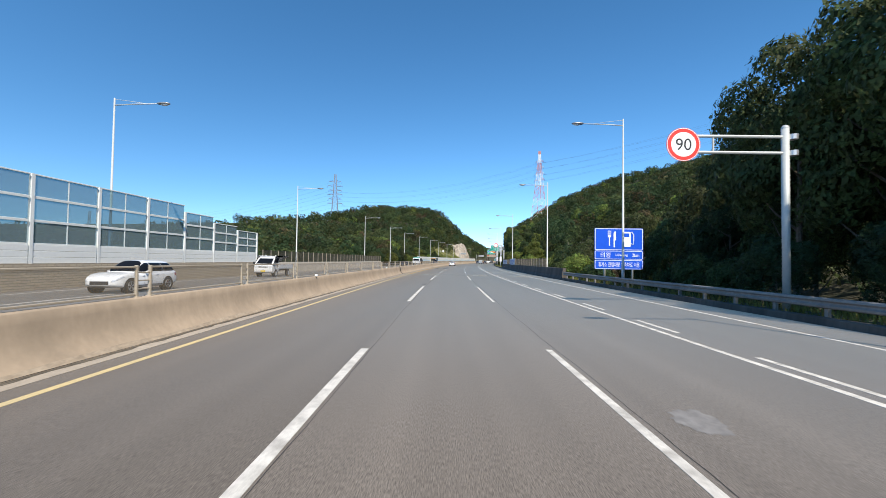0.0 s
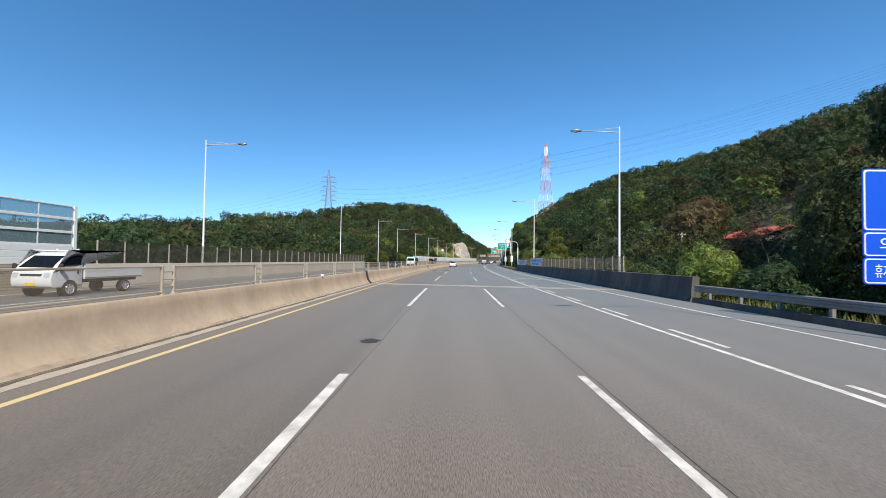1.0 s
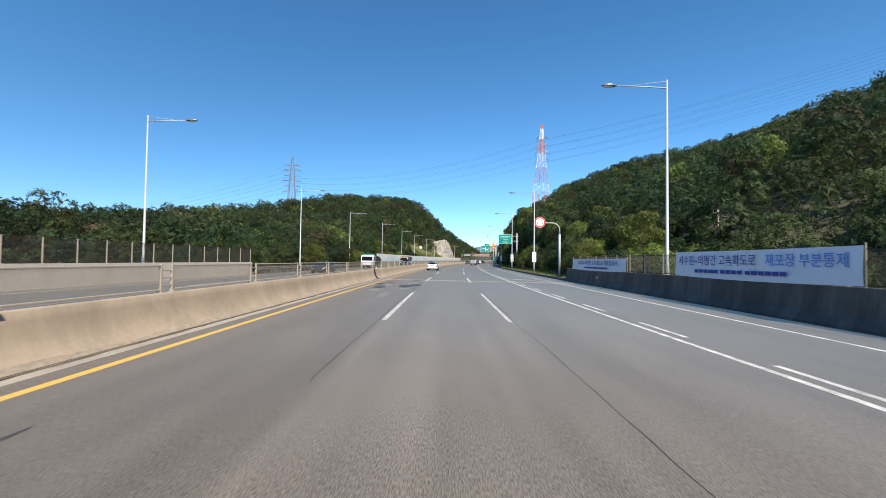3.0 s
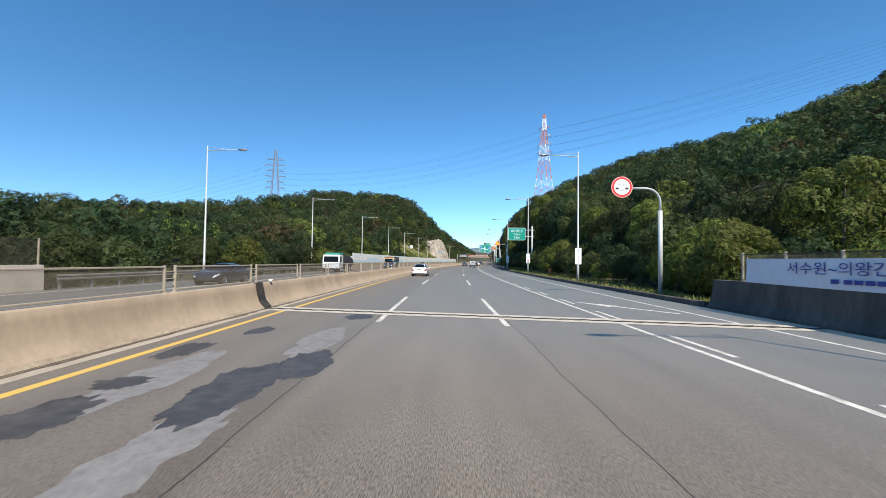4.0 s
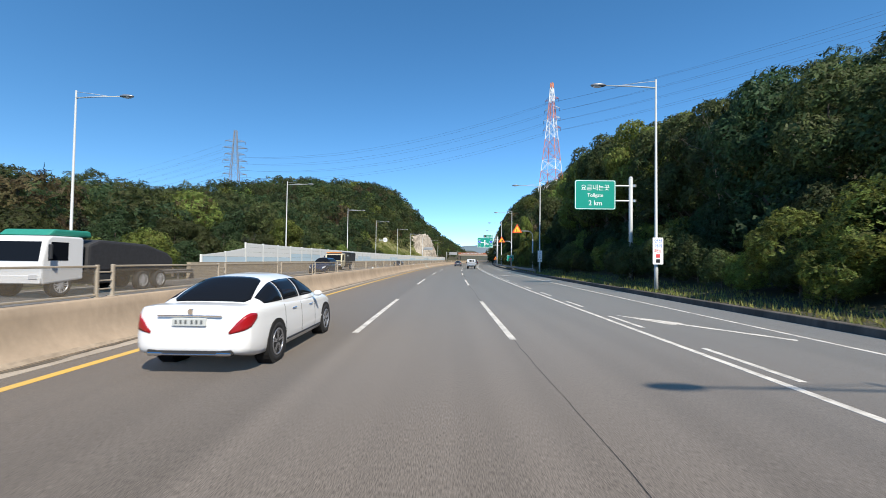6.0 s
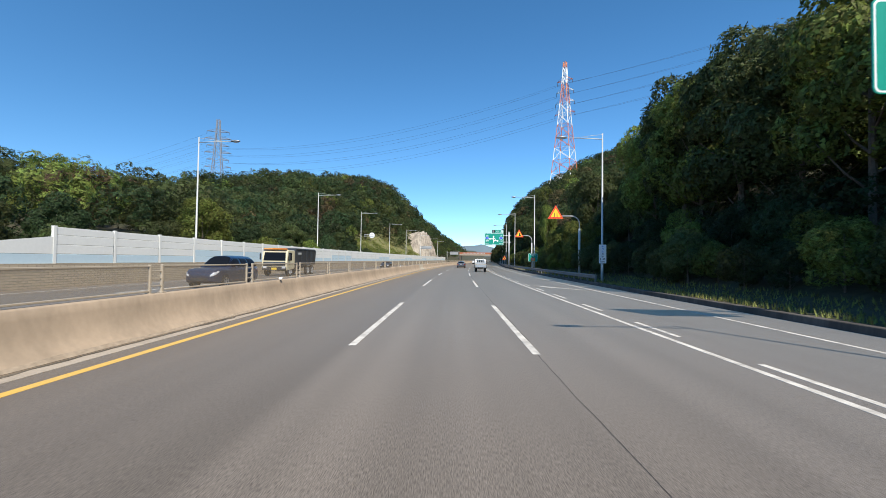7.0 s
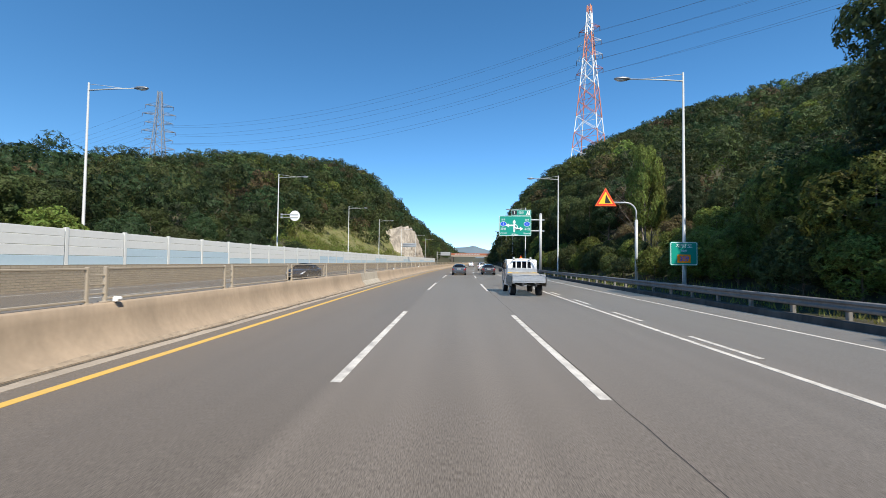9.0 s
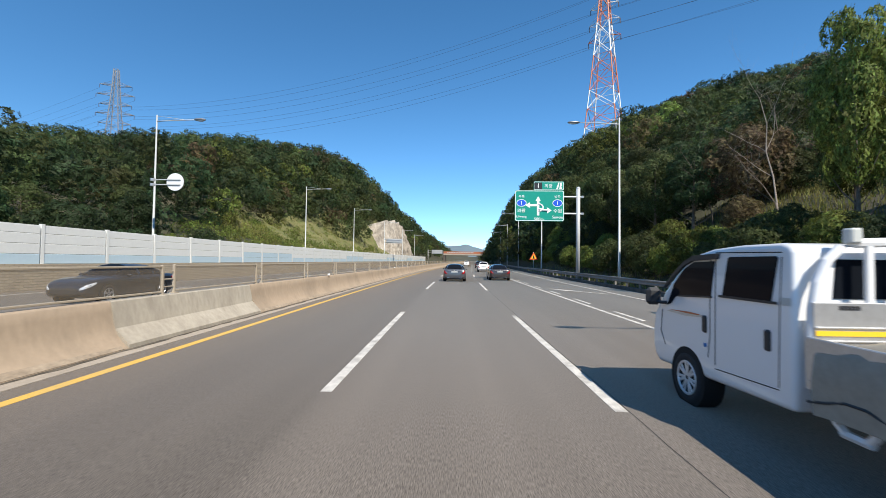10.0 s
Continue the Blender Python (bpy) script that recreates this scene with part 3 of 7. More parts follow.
# ---- right edge ----
def guardrail(s0, s1, lat, side=-1, label="grey galvanised steel guard rail on short posts"):
    """A W-shaped rail on posts; side is the way the rail faces."""
    root = tagged(empty("guard_rail", on_road(s0, lat, 0)), label, "guard rail", kind="structure")
    prof = [(0.00, 0.42), (0.05, 0.45), (0.06, 0.49), (0.01, 0.54), (0.01, 0.60), (0.06, 0.65), (0.05, 0.69), (0.00, 0.72), (0.025, 0.73), (0.08, 0.70), (0.09, 0.64), (0.035, 0.59), (0.035, 0.55), (0.09, 0.50), (0.08, 0.44), (0.02, 0.41)]
    rail = strip("rail", s0, s1, [(lat + side * x, z + 0.06) for x, z in prof], WEATHERED_RAIL, 4, closed=True)
    rail.parent = root
    rail.matrix_parent_inverse = root.matrix_world.inverted()
    me = None
    s = s0 + 0.3
    while s < s1:
        if me is None:
            bm = bmesh.new()
            box(bm, (0.12, 0.12, 0.95), (0, 0, 0.30), 0.01)
            box(bm, (0.14, 0.08, 0.28), (side * -0.02, 0, 0.63))
            ob = part("post", bm, WEATHERED_RAIL, root)
            me = ob.data
        else:
            ob = new("post", me)
            ob.parent = root
        ob.matrix_world = on_road(s, lat - side * 0.08, 0)
        s += 2.0
    return root


def set_under(ob, root):
    ob.parent = root
    ob.matrix_parent_inverse = root.matrix_world.inverted()


def kerb(s0, s1, lat=12.45, h=0.22):
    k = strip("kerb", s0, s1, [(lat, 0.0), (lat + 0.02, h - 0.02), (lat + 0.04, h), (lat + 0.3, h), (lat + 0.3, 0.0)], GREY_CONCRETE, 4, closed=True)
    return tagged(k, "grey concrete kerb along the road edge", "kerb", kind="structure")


kerb(-40, 45.0)
guardrail(-30, 45.2, 12.75)
prof_r = [(12.45, 0.0), (12.45, 0.09), (12.62, 0.38), (12.72, 1.13), (12.74, 1.15), (13.0, 1.15), (13.02, 1.13), (13.02, -0.6), (12.9, -0.6)]
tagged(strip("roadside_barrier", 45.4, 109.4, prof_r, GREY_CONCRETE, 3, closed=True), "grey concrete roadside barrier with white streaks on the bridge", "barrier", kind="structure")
kerb(109.6, 169.0)
kerb(169.0, 330)
guardrail(188.2, 330, 12.75)


def mesh_fence(s0, s1, lat, z, height, label, bay=2.0, colour=None):
    """Pale posts with a wire mesh between them on a barrier top."""
    root = tagged(empty("mesh_fence", on_road(s0, lat, z)), label, "fence", kind="structure")
    n = int((s1 - s0) / bay)
    post_me = mesh_me = None
    for i in range(n + 1):
        m = on_road(s0 + i * bay, lat, z)
        if post_me is None:
            bm = bmesh.new()
            box(bm, (0.07, 0.07, height), (0, 0, height / 2), 0.008)
            box(bm, (0.16, 0.16, 0.02), (0, 0, 0.01))
            ob = part("post", bm, BEIGE_STEEL, root)
            post_me = ob.data
        else:
            ob = new("post", post_me)
            ob.parent = root
        ob.matrix_world = m
        if i == n:
            break
        if mesh_me is None:
            bm = bmesh.new()
            k = 44
            for j in range(k):
                y = -bay / 2 + (j + 0.5) * bay / k
                for d in (-1, 1):
                    turn = Matrix.Rotation(d * radians(28), 4, "X")
                    box(bm, (0.004, 0.006, height * 0.93 / math.cos(radians(28))), (0, y, height * 0.5), 0, turn)
            for zz in (0.06, height - 0.05):
                box(bm, (0.03, bay - 0.07, 0.03), (0, 0, zz))
            ob = part("wire_mesh", bm, WIRE, root)
            mesh_me = ob.data
        else:
            ob = new("wire_mesh", mesh_me)
            ob.parent = root
        ob.matrix_world = on_road(s0 + (i + 0.5) * bay, lat, z)
    return root


WIRE = material("dark_wire", (0.055, 0.048, 0.038), 0.6, 0.3)
mesh_fence(53.9, 109.2, 12.88, 1.15, 1.05, "brown wire mesh fence with pale posts on the bridge barrier")

# ---- left edge of the oncoming carriageway ----
LEFT = -18.8
BRICK = material("block_face", (0.36, 0.31, 0.24), 0.9, grain=0.15, scale=9, spots=0.5, second=(0.25, 0.21, 0.16), spot_scale=1.5, bump=0.3)
block_nodes, block_links = BRICK.node_tree.nodes, BRICK.node_tree.links
courses = block_nodes.new("ShaderNodeTexBrick")
courses.inputs["Scale"].default_value, courses.inputs["Mortar Size"].default_value = 1.0, 0.014
courses.inputs["Brick Width"].default_value, courses.inputs["Row Height"].default_value = 0.42, 0.13
courses.inputs["Mortar"].default_value = (0.23, 0.195, 0.145, 1)
courses.inputs["Color2"].default_value = (0.40, 0.34, 0.25, 1)
block_links.new(block_nodes["Principled BSDF"].inputs["Base Color"].links[0].from_socket, courses.inputs["Color1"])
place = block_nodes.new("ShaderNodeSeparateXYZ")
flat = block_nodes.new("ShaderNodeCombineXYZ")
block_links.new(block_nodes.new("ShaderNodeTexCoord").outputs["Object"], place.inputs[0])
block_links.new(place.outputs["Y"], flat.inputs["X"])
block_links.new(place.outputs["Z"], flat.inputs["Y"])
block_links.new(flat.outputs[0], courses.inputs["Vector"])
block_links.new(courses.outputs["Color"], block_nodes["Principled BSDF"].inputs["Base Color"])


BRIDGE_CONCRETE = material("bridge_concrete", (0.56, 0.51, 0.43), 0.88, grain=0.1, scale=10, spots=0.5, second=(0.40, 0.355, 0.29), spot_scale=0.7, stretch=(1, 1, 0.3))


def retaining(s0, s1, top, mat, label):
    p = [(LEFT + 0.16, 0.0), (LEFT + 0.12, top), (LEFT - 0.2, top), (LEFT - 0.2, -1.2)]
    return tagged(strip("side_wall", s0, s1, p, mat, 4, closed=True), label, "wall", kind="structure")


retaining(-40, 48.2, 1.32, BRICK, "low beige block wall under the noise barrier")
retaining(48.2, 113.5, 1.3, BRIDGE_CONCRETE, "pale concrete edge barrier on the bridge across the road")
retaining(168, 420, 1.30, BRICK, "low beige block wall under the noise barrier")
guardrail(114, 168, LEFT + 0.3, 1, "pale painted steel guard rail with several rails")
mesh_fence(49.3, 113.5, LEFT, 1.3, 1.35, "wire mesh fence with pale posts on the far bridge edge")

# far noise barrier with glass bays
GLASS_PANE = material("tinted_pane", (0.30, 0.38, 0.41), 0.12, 0.0, spec=0.6)
pane_nodes, pane_links = GLASS_PANE.node_tree.nodes, GLASS_PANE.node_tree.links
see_through = pane_nodes.new("ShaderNodeBsdfTransparent")
see_through.inputs[0].default_value = (0.62, 0.76, 0.80, 1)
pane_mix = pane_nodes.new("ShaderNodeMixShader")
pane_mix.inputs[0].default_value = 0.62
pane_links.new(pane_nodes["Principled BSDF"].outputs[0], pane_mix.inputs[1])
pane_links.new(see_through.outputs[0], pane_mix.inputs[2])
pane_links.new(pane_mix.outputs[0], pane_nodes["Material Output"].inputs["Surface"])
WHITE_PANEL = material("white_metal_panel", (0.72, 0.74, 0.72), 0.5, 0.0, grain=0.03, scale=6, spots=0.2, second=(0.58, 0.60, 0.62), spot_scale=0.8)
BLUE_PANEL = material("pale_blue_panel", (0.48, 0.62, 0.70), 0.5, 0.0, grain=0.03, scale=6, spots=0.2, second=(0.52, 0.62, 0.72), spot_scale=0.8)


def h_post(h, parent, m):
    bm = bmesh.new()
    for x in (-0.07, 0.07):
        box(bm, (0.014, 0.18, h), (x, 0, h / 2))
    box(bm, (0.13, 0.012, h), (0, 0, h / 2))
    ob = part("post", bm, WHITE_PANEL, parent)
    ob.matrix_world = m
    return ob


def glass_barrier():
    root = tagged(empty("noise_barrier", on_road(-10, LEFT, 1.32)), "white steel noise barrier with blue-grey tinted window panes", "noise barrier", kind="structure")
    step, first = 3.95, 47.8 - 15 * 3.95
    s = first
    while s < 47.0:
        top = 5.75 if s < 35 else 5.25 if s < 39 else 4.75 if s < 43 else 4.4
        h = top - 1.32
        h_post(h, root, on_road(s, LEFT, 1.32))
        mid = s + step / 2
        rows = [(0.0, 0.95, WHITE_PANEL, "panel")] + [(0.95 + i * (h - 0.95) / 3, 0.95 + (i + 1) * (h - 0.95) / 3, GLASS_PANE, "pane") for i in range(3)]
        for a, b, mat, nm in rows:
            if nm == "panel":
                for i in range(3):
                    bm = bmesh.new()
                    box(bm, (0.10, step - 0.18, (b - a) / 3 - 0.012), (0, 0, a + (i + 0.5) * (b - a) / 3), 0.01)
                    part("panel", bm, mat, root).matrix_world = on_road(mid, LEFT, 1.32)
                continue
            bm = bmesh.new()
            box(bm, (0.012, step - 0.26, b - a - 0.10), (0, 0, (a + b) / 2))
            part("pane", bm, mat, root).matrix_world = on_road(mid, LEFT, 1.32)
            bm = bmesh.new()
            for zz in (a + 0.03, b - 0.03):
                box(bm, (0.08, step - 0.18, 0.07), (0, 0, zz), 0.008)
            box(bm, (0.05, 0.05, b - a - 0.1), (0, 0, (a + b) / 2))
            part("pane_frame", bm, WHITE_PANEL, root).matrix_world = on_road(mid, LEFT, 1.32)
        s += step
    h_post(4.4 - 1.32, root, on_road(s, LEFT, 1.32))


glass_barrier()


def panel_barrier(s0, s1, base=1.30, step=3.87):
    root = tagged(empty("noise_barrier", on_road(s0, LEFT, base)), "white metal panel noise barrier with pale blue lower panels", "noise barrier", kind="structure")
    n = int((s1 - s0) / step)
    post_me = plank_me = None
    heights = [0.5, 0.5, 0.5, 0.42]
    for i in range(n + 1):
        m = on_road(s0 + i * step, LEFT, base)
        if post_me is None:
            ob = h_post(sum(heights) + 0.06, root, m)
            post_me = ob.data
        else:
            ob = new("post", post_me)
            ob.parent = root
            ob.matrix_world = m
        if i == n:
            break
        z = 0.0
        for j, h in enumerate(heights):
            bm = bmesh.new()
            box(bm, (0.09, step - 0.17, h - 0.014), (0, 0, z + h / 2), 0.012)
            blue = j < 2 if (i // 3) % 3 == 1 else j < 1
            part("panel", bm, BLUE_PANEL if blue else WHITE_PANEL, root).matrix_world = on_road(s0 + (i + 0.5) * step, LEFT, base)
            z += h


panel_barrier(177.1, 420)


def end_bays():
    """Stepped low bays where the barrier begins."""
    root = tagged(empty("noise_barrier", on_road(169.6, LEFT, 1.2)), "low stepped end of the white noise barrier", "noise barrier", kind="structure")
    for i, (h0, h1) in enumerate(((0.62, 0.95), (0.95, 1.42))):
        for k, (z0, z1) in enumerate(((0.0, 0.5), (0.5, None))):
            bm = bmesh.new()
            a, b = -1.84, 1.84
            t0, t1 = (z1, z1) if z1 else (h0, h1)
            vs = [bm.verts.new((x, y, z)) for x in (-0.045, 0.045) for y, z in ((a, z0 + 0.005), (b, z0 + 0.005), (b, t1 - 0.008), (a, t0 - 0.008))]
            for f in ((3, 2, 1, 0), (4, 5, 6, 7), (0, 1, 5, 4), (1, 2, 6, 5), (2, 3, 7, 6), (3, 0, 4, 7)):
                bm.faces.new([vs[q] for q in f])
            part("panel", bm, BLUE_PANEL if k == 0 else WHITE_PANEL, root).matrix_world = on_road(169.6 + (i + 0.5) * 3.76, LEFT, 1.3)
        h_post(h0 + 0.05, root, on_road(169.6 + i * 3.76, LEFT, 1.3))


end_bays()


# ---- street lamps ----
LAMP_GREY = material("lamp_head_grey", (0.30, 0.31, 0.32), 0.4, 0.6)
LAMP_GLASS = material("lamp_glass", (0.75, 0.75, 0.72), 0.2)
def street_lamp():
    root = empty("street_lamp")
    bm = bmesh.new()
    tube(bm, [(0, 0, 0), (0, 0, 1.6), (0, 0, 1.62), (0, 0, 11.5)], [0.105, 0.10, 0.085, 0.045], 10)
    part("pole", bm, PALE_PAINT, root, smooth=True)
    bm = bmesh.new()
    box(bm, (0.42, 0.42, 0.05), (0, 0, 0.0), 0.01)
    for x in (-0.15, 0.15):
        for y in (-0.15, 0.15):
            tube(bm, [(x, y, 0), (x, y, 0.09)], 0.02, 6)
    part("base_plate", bm, GALVANISED, root)
    bm = bmesh.new()
    tube(bm, [(0.0, 0, 11.05), (-1.2, 0, 11.12), (-2.75, 0, 11.16)], [0.04, 0.035, 0.03], 8)
    tube(bm, [(0.0, 0, 11.42), (-0.9, 0, 11.32), (-2.0, 0, 11.16)], [0.014, 0.014, 0.014], 6)
    part("arm", bm, PALE_PAINT, root, smooth=True)
    bm = bmesh.new()
    vs = bmesh.ops.create_uvsphere(bm, u_segments=12, v_segments=8, radius=0.5)["verts"]
    bmesh.ops.scale(bm, vec=(0.86, 0.34, 0.20), verts=vs)
    bmesh.ops.translate(bm, vec=(-3.1, 0, 11.17), verts=vs)
    head = part("lamp_head", bm, LAMP_GREY, root, "grey oval lamp head", smooth=True)
    bm = bmesh.new()
    vs = bmesh.ops.create_uvsphere(bm, u_segments=12, v_segments=6, radius=0.5)["verts"]
    bmesh.ops.scale(bm, vec=(0.55, 0.25, 0.14), verts=vs)
    bmesh.ops.translate(bm, vec=(-3.15, 0, 11.11), verts=vs)
    part("lamp_glass", bm, LAMP_GLASS, head, smooth=True)
    return tagged(root, "tall pale grey steel street lamp with one arm over the road", "street lamp", "street lamps along the motorway")


lamp = street_lamp()
lamp.matrix_world = on_road(7.0, 13.5, 0.1)
for s in (32.7, 56.3, 92.7, 130.4, 157.5, 189.0, 220.5, 249.6, 280, 310, 340, 370):
    copy_thing(lamp, on_road(s, 13.5, 0.1) @ Matrix.Scale(1.0 if s < 100 else 1.02 if s < 240 else 1.06, 4))
for s in (29.5, 60.1, 99.0, 128.4):
    copy_thing(lamp, on_road(s, LEFT - 0.5, 0.1, 180) @ Matrix.Scale(1.0, 4))
for s in (159.7, 192.2, 222.9, 249.4, 279.6, 305, 335, 365, 395):
    copy_thing(lamp, on_road(s, LEFT - 2.1, 0.1, 180) @ Matrix.Scale(1.07 if s > 165 else 1.025, 4))

# ---- trees ----
def crown_arrays(rng, radius, height, leaves, leaf, lobes=18, spread=1.0):
    """Corner arrays of a crown: sprays of leaves over billowing lobes that sit on a dome; returns verts (n,3), faces (m,3)."""
    mid = np.array([0, 0, height * 0.5])
    axes = np.array([radius * 0.70 * spread, radius * 0.70 * spread, height * 0.37])
    k = np.arange(lobes) + 0.5
    up = 1 - 1.75 * k / lobes
    turn = k * 2.39996 + rng.uniform(0, 6.28)
    flat = np.sqrt(1 - up ** 2)
    way = np.stack([flat * np.cos(turn), flat * np.sin(turn), up], 1) + rng.normal(scale=0.16, size=(lobes, 3))
    way /= np.linalg.norm(way, axis=1)[:, None]
    cs = mid + way * axes * rng.uniform(0.72, 1.12, lobes)[:, None]
    rs = radius * rng.uniform(0.26, 0.44, lobes)
    take = int(leaves * 2.6)
    pick = rng.choice(lobes, take, p=rs ** 2 / (rs ** 2).sum())
    d = rng.normal(size=(take, 3)) + way[pick] * 0.55
    d[:, 2] += 0.15
    d /= np.linalg.norm(d, axis=1)[:, None]
    c = cs[pick] + d * (rs[pick] * rng.uniform(0.78, 1.08, take))[:, None] * np.array([1, 1, 0.85])
    outer = np.flatnonzero((((c - mid) / axes) ** 2).sum(1) > 0.72)[:leaves]
    c, d, leaves = c[outer], d[outer], len(outer)
    nrm = d + rng.normal(scale=0.38, size=(leaves, 3))
    nrm /= np.linalg.norm(nrm, axis=1)[:, None]
    ref = rng.normal(size=(leaves, 3))
    u = np.cross(nrm, ref)
    u /= np.linalg.norm(u, axis=1)[:, None]
    v = np.cross(nrm, u)
    sz = leaf * rng.uniform(0.6, 1.4, leaves)[:, None]
    u, v = u * sz, v * sz
    verts = np.stack([c - u * 0.9 - v * 0.35, c + u * 0.25 - v * 0.75, c + u * 0.75 + v], 1).reshape(-1, 3)
    return verts, np.arange(leaves * 3).reshape(-1, 3)


def array_mesh(name, verts, quads, mat):
    me = bpy.data.meshes.new(name)
    me.vertices.add(len(verts))
    me.vertices.foreach_set("co", np.ascontiguousarray(verts, dtype=np.float32).ravel())
    me.loops.add(quads.size)
    me.loops.foreach_set("vertex_index", quads.astype(np.int32).ravel())
    me.polygons.add(len(quads))
    me.polygons.foreach_set("loop_start", np.arange(0, quads.size, quads.shape[1], dtype=np.int32))
    me.materials.append(mat)
    me.update(calc_edges=True)
    return me


def tree_prototype(rng, height, radius, mat, leaves, leaf, name="tree", bare=0.14, bark=None):
    trunk = bmesh.new()
    lean = rng.uniform(-0.35, 0.35, 2)
    h0 = height * bare
    tops = [(0, 0, -0.5), (lean[0] * 0.3, lean[1] * 0.3, h0), (lean[0], lean[1], height * 0.78)]
    tube(trunk, tops, [0.020 * height, 0.015 * height, 0.004 * height], 7)
    for i in range(8):
        a = i * 2.4 + rng.uniform(0, 0.8)
        z = h0 * 0.8 + (height * 0.62 - h0 * 0.8) * i / 8
        q = radius * rng.uniform(0.5, 0.85)
        base = Vector((lean[0] * z / height, lean[1] * z / height, z))
        tip = base + Vector((math.cos(a) * q, math.sin(a) * q, height * 0.16))
        mid = (base + tip) / 2 + Vector((0, 0, -height * 0.015))
        tube(trunk, [base, mid, tip], [0.0055 * height, 0.0035 * height, 0.001 * height], 5)
    root = part(name, trunk, bark or BARK)
    v, q = crown_arrays(rng, radius, height - h0, leaves, leaf, lobes=30, spread=0.95)
    v[:, 2] += h0
    v[:, 0] += lean[0] * 0.6
    v[:, 1] += lean[1] * 0.6
    crown = new("crown", array_mesh("crown", v, q, mat))
    crown.parent = root
    return root


rng = np.random.default_rng(5)
PROTO = []
for mat, text in ((LEAF, "broad-leaved green tree on the wooded slope"), (LEAF_DARK, "dark green tree on the wooded slope"), (LEAF, "tall green oak tree on the wooded slope"),
                  (LEAF_BRIGHT, "yellow-green tree by the roadside"), (LEAF, "broad-leaved green tree on the wooded slope")):
    PROTO.append(tagged(tree_prototype(rng, 10.0, rng.uniform(2.9, 3.7), mat, 6500, 0.20), text, "tree", "roadside trees"))
for mat, text in ((LEAF_BRIGHT, "bright green leafy shrub at the foot of the slope"), (LEAF, "green climbing shrub at the foot of the slope"), (LEAF_DARK, "dark green shrub at the foot of the slope"), (LEAF_BROWN, "reddish brown autumn shrub on the slope")):
    PROTO.append(tagged(tree_prototype(rng, 10.0, 5.2, mat, 3600, 0.38, "shrub", 0.02), text, "shrub", "roadside shrubs"))
used = [False] * len(PROTO)


def plant(kind, s, lat, height, wide=1.0):
    base = PROTO[kind]
    z = ground_height(s, lat)
    k = height / 10.0
    m = on_road(s, lat, z, rng.uniform(0, 360)) @ Matrix.Diagonal((k * wide, k * wide, k, 1))
    if not used[kind]:
        used[kind] = True
        base.matrix_world = m
        return base
    ob = copy_thing(base, Matrix.Identity(4))
    ob.matrix_world = m
    return ob


# nearest rows of trees and shrubs, one by one
s = 8.0
while s < 50:
    top = float(np.interp(s, (8, 20, 24, 26.5, 34, 37, 41, 50), (17, 15, 13, 10.8, 10.3, 8.8, 7.3, 7.3)))
    for lat in (rng.uniform(18.5, 20.5) + (1.6 if s > 25 else 0), rng.uniform(23.5, 27)):
        plant(int(rng.integers(0, 3)), s + (1.6 if lat > 23 else 0), lat, rng.uniform(0.85, 1.05) * max(4.0, top + (3 if lat > 23 and s < 27 else 0) - ground_height(s, lat)), 0.72)
    if not 30 < s < 41:
        plant(int(rng.choice([6, 7, 7])), s + 0.7, rng.uniform(15.2, 17), rng.uniform(2.2, 3.6), 1.0)
    s += rng.uniform(3.4, 4.6)
TOPS = ((112, 7), (140, 8), (147, 9), (152, 11), (157, 13), (168, 13.5), (180, 15.5), (189, 16.5), (196.5, 16.5), (199, 9), (207, 9), (210, 13), (212, 14.0), (215, 10), (218, 7), (221, 6), (228, 6), (256, 8), (265, 12), (290, 16), (330, 20))
s = 112.5
while s < 330:
    near = rng.uniform(18.8, 20.6)
    top = float(np.interp(s, [p[0] for p in TOPS], [p[1] for p in TOPS]))
    if not 217 < s < 258:
        plant(int(rng.integers(0, 5)), s, near, max(3.0, rng.uniform(0.92, 1.1) * (top - ground_height(s, near))), 0.88)
    if s > 146 and not 215 < s < 256:
        far = near + rng.uniform(4.0, 5.5)
        plant(int(rng.integers(0, 5)), s + 1.9, far, max(3.8, rng.uniform(0.9, 1.05) * (top + float(np.interp(s, (150, 165, 178, 193, 196, 207, 211), (0, 0.3, 2.5, 2.5, 0, 0, 2.5))) - ground_height(s, far))))
    s += rng.uniform(3.4, 4.8)
s = 111.0
while s < 320:
    plant(int(rng.choice([5, 6, 5, 7] if s > 218 else [5, 5, 6, 6] if 146 < s < 172 else [5, 6, 7, 6])), s, rng.uniform(14.7, 15.8), rng.uniform(1.6, 3.2), 1.0)
    if rng.random() < 0.8:
        plant(int(rng.choice([5, 6, 7, 7])), s + 1, rng.uniform(16.5, 19), rng.uniform(2.5, 4.2) * (0.55 if 221 < s < 257 else 1.0), 0.9)
    s += rng.uniform(1.9, 2.8)
s = 106.0
while s < 150:
    for lat in (19.5, 22.5, 25.5, 29):
        plant(int(rng.choice([5, 6, 7, 6, 7, 1])), s + rng.uniform(-1, 1), lat + rng.uniform(-1, 1), rng.uniform(3.0, 4.8), 0.9)
    s += rng.uniform(3.0, 3.8)
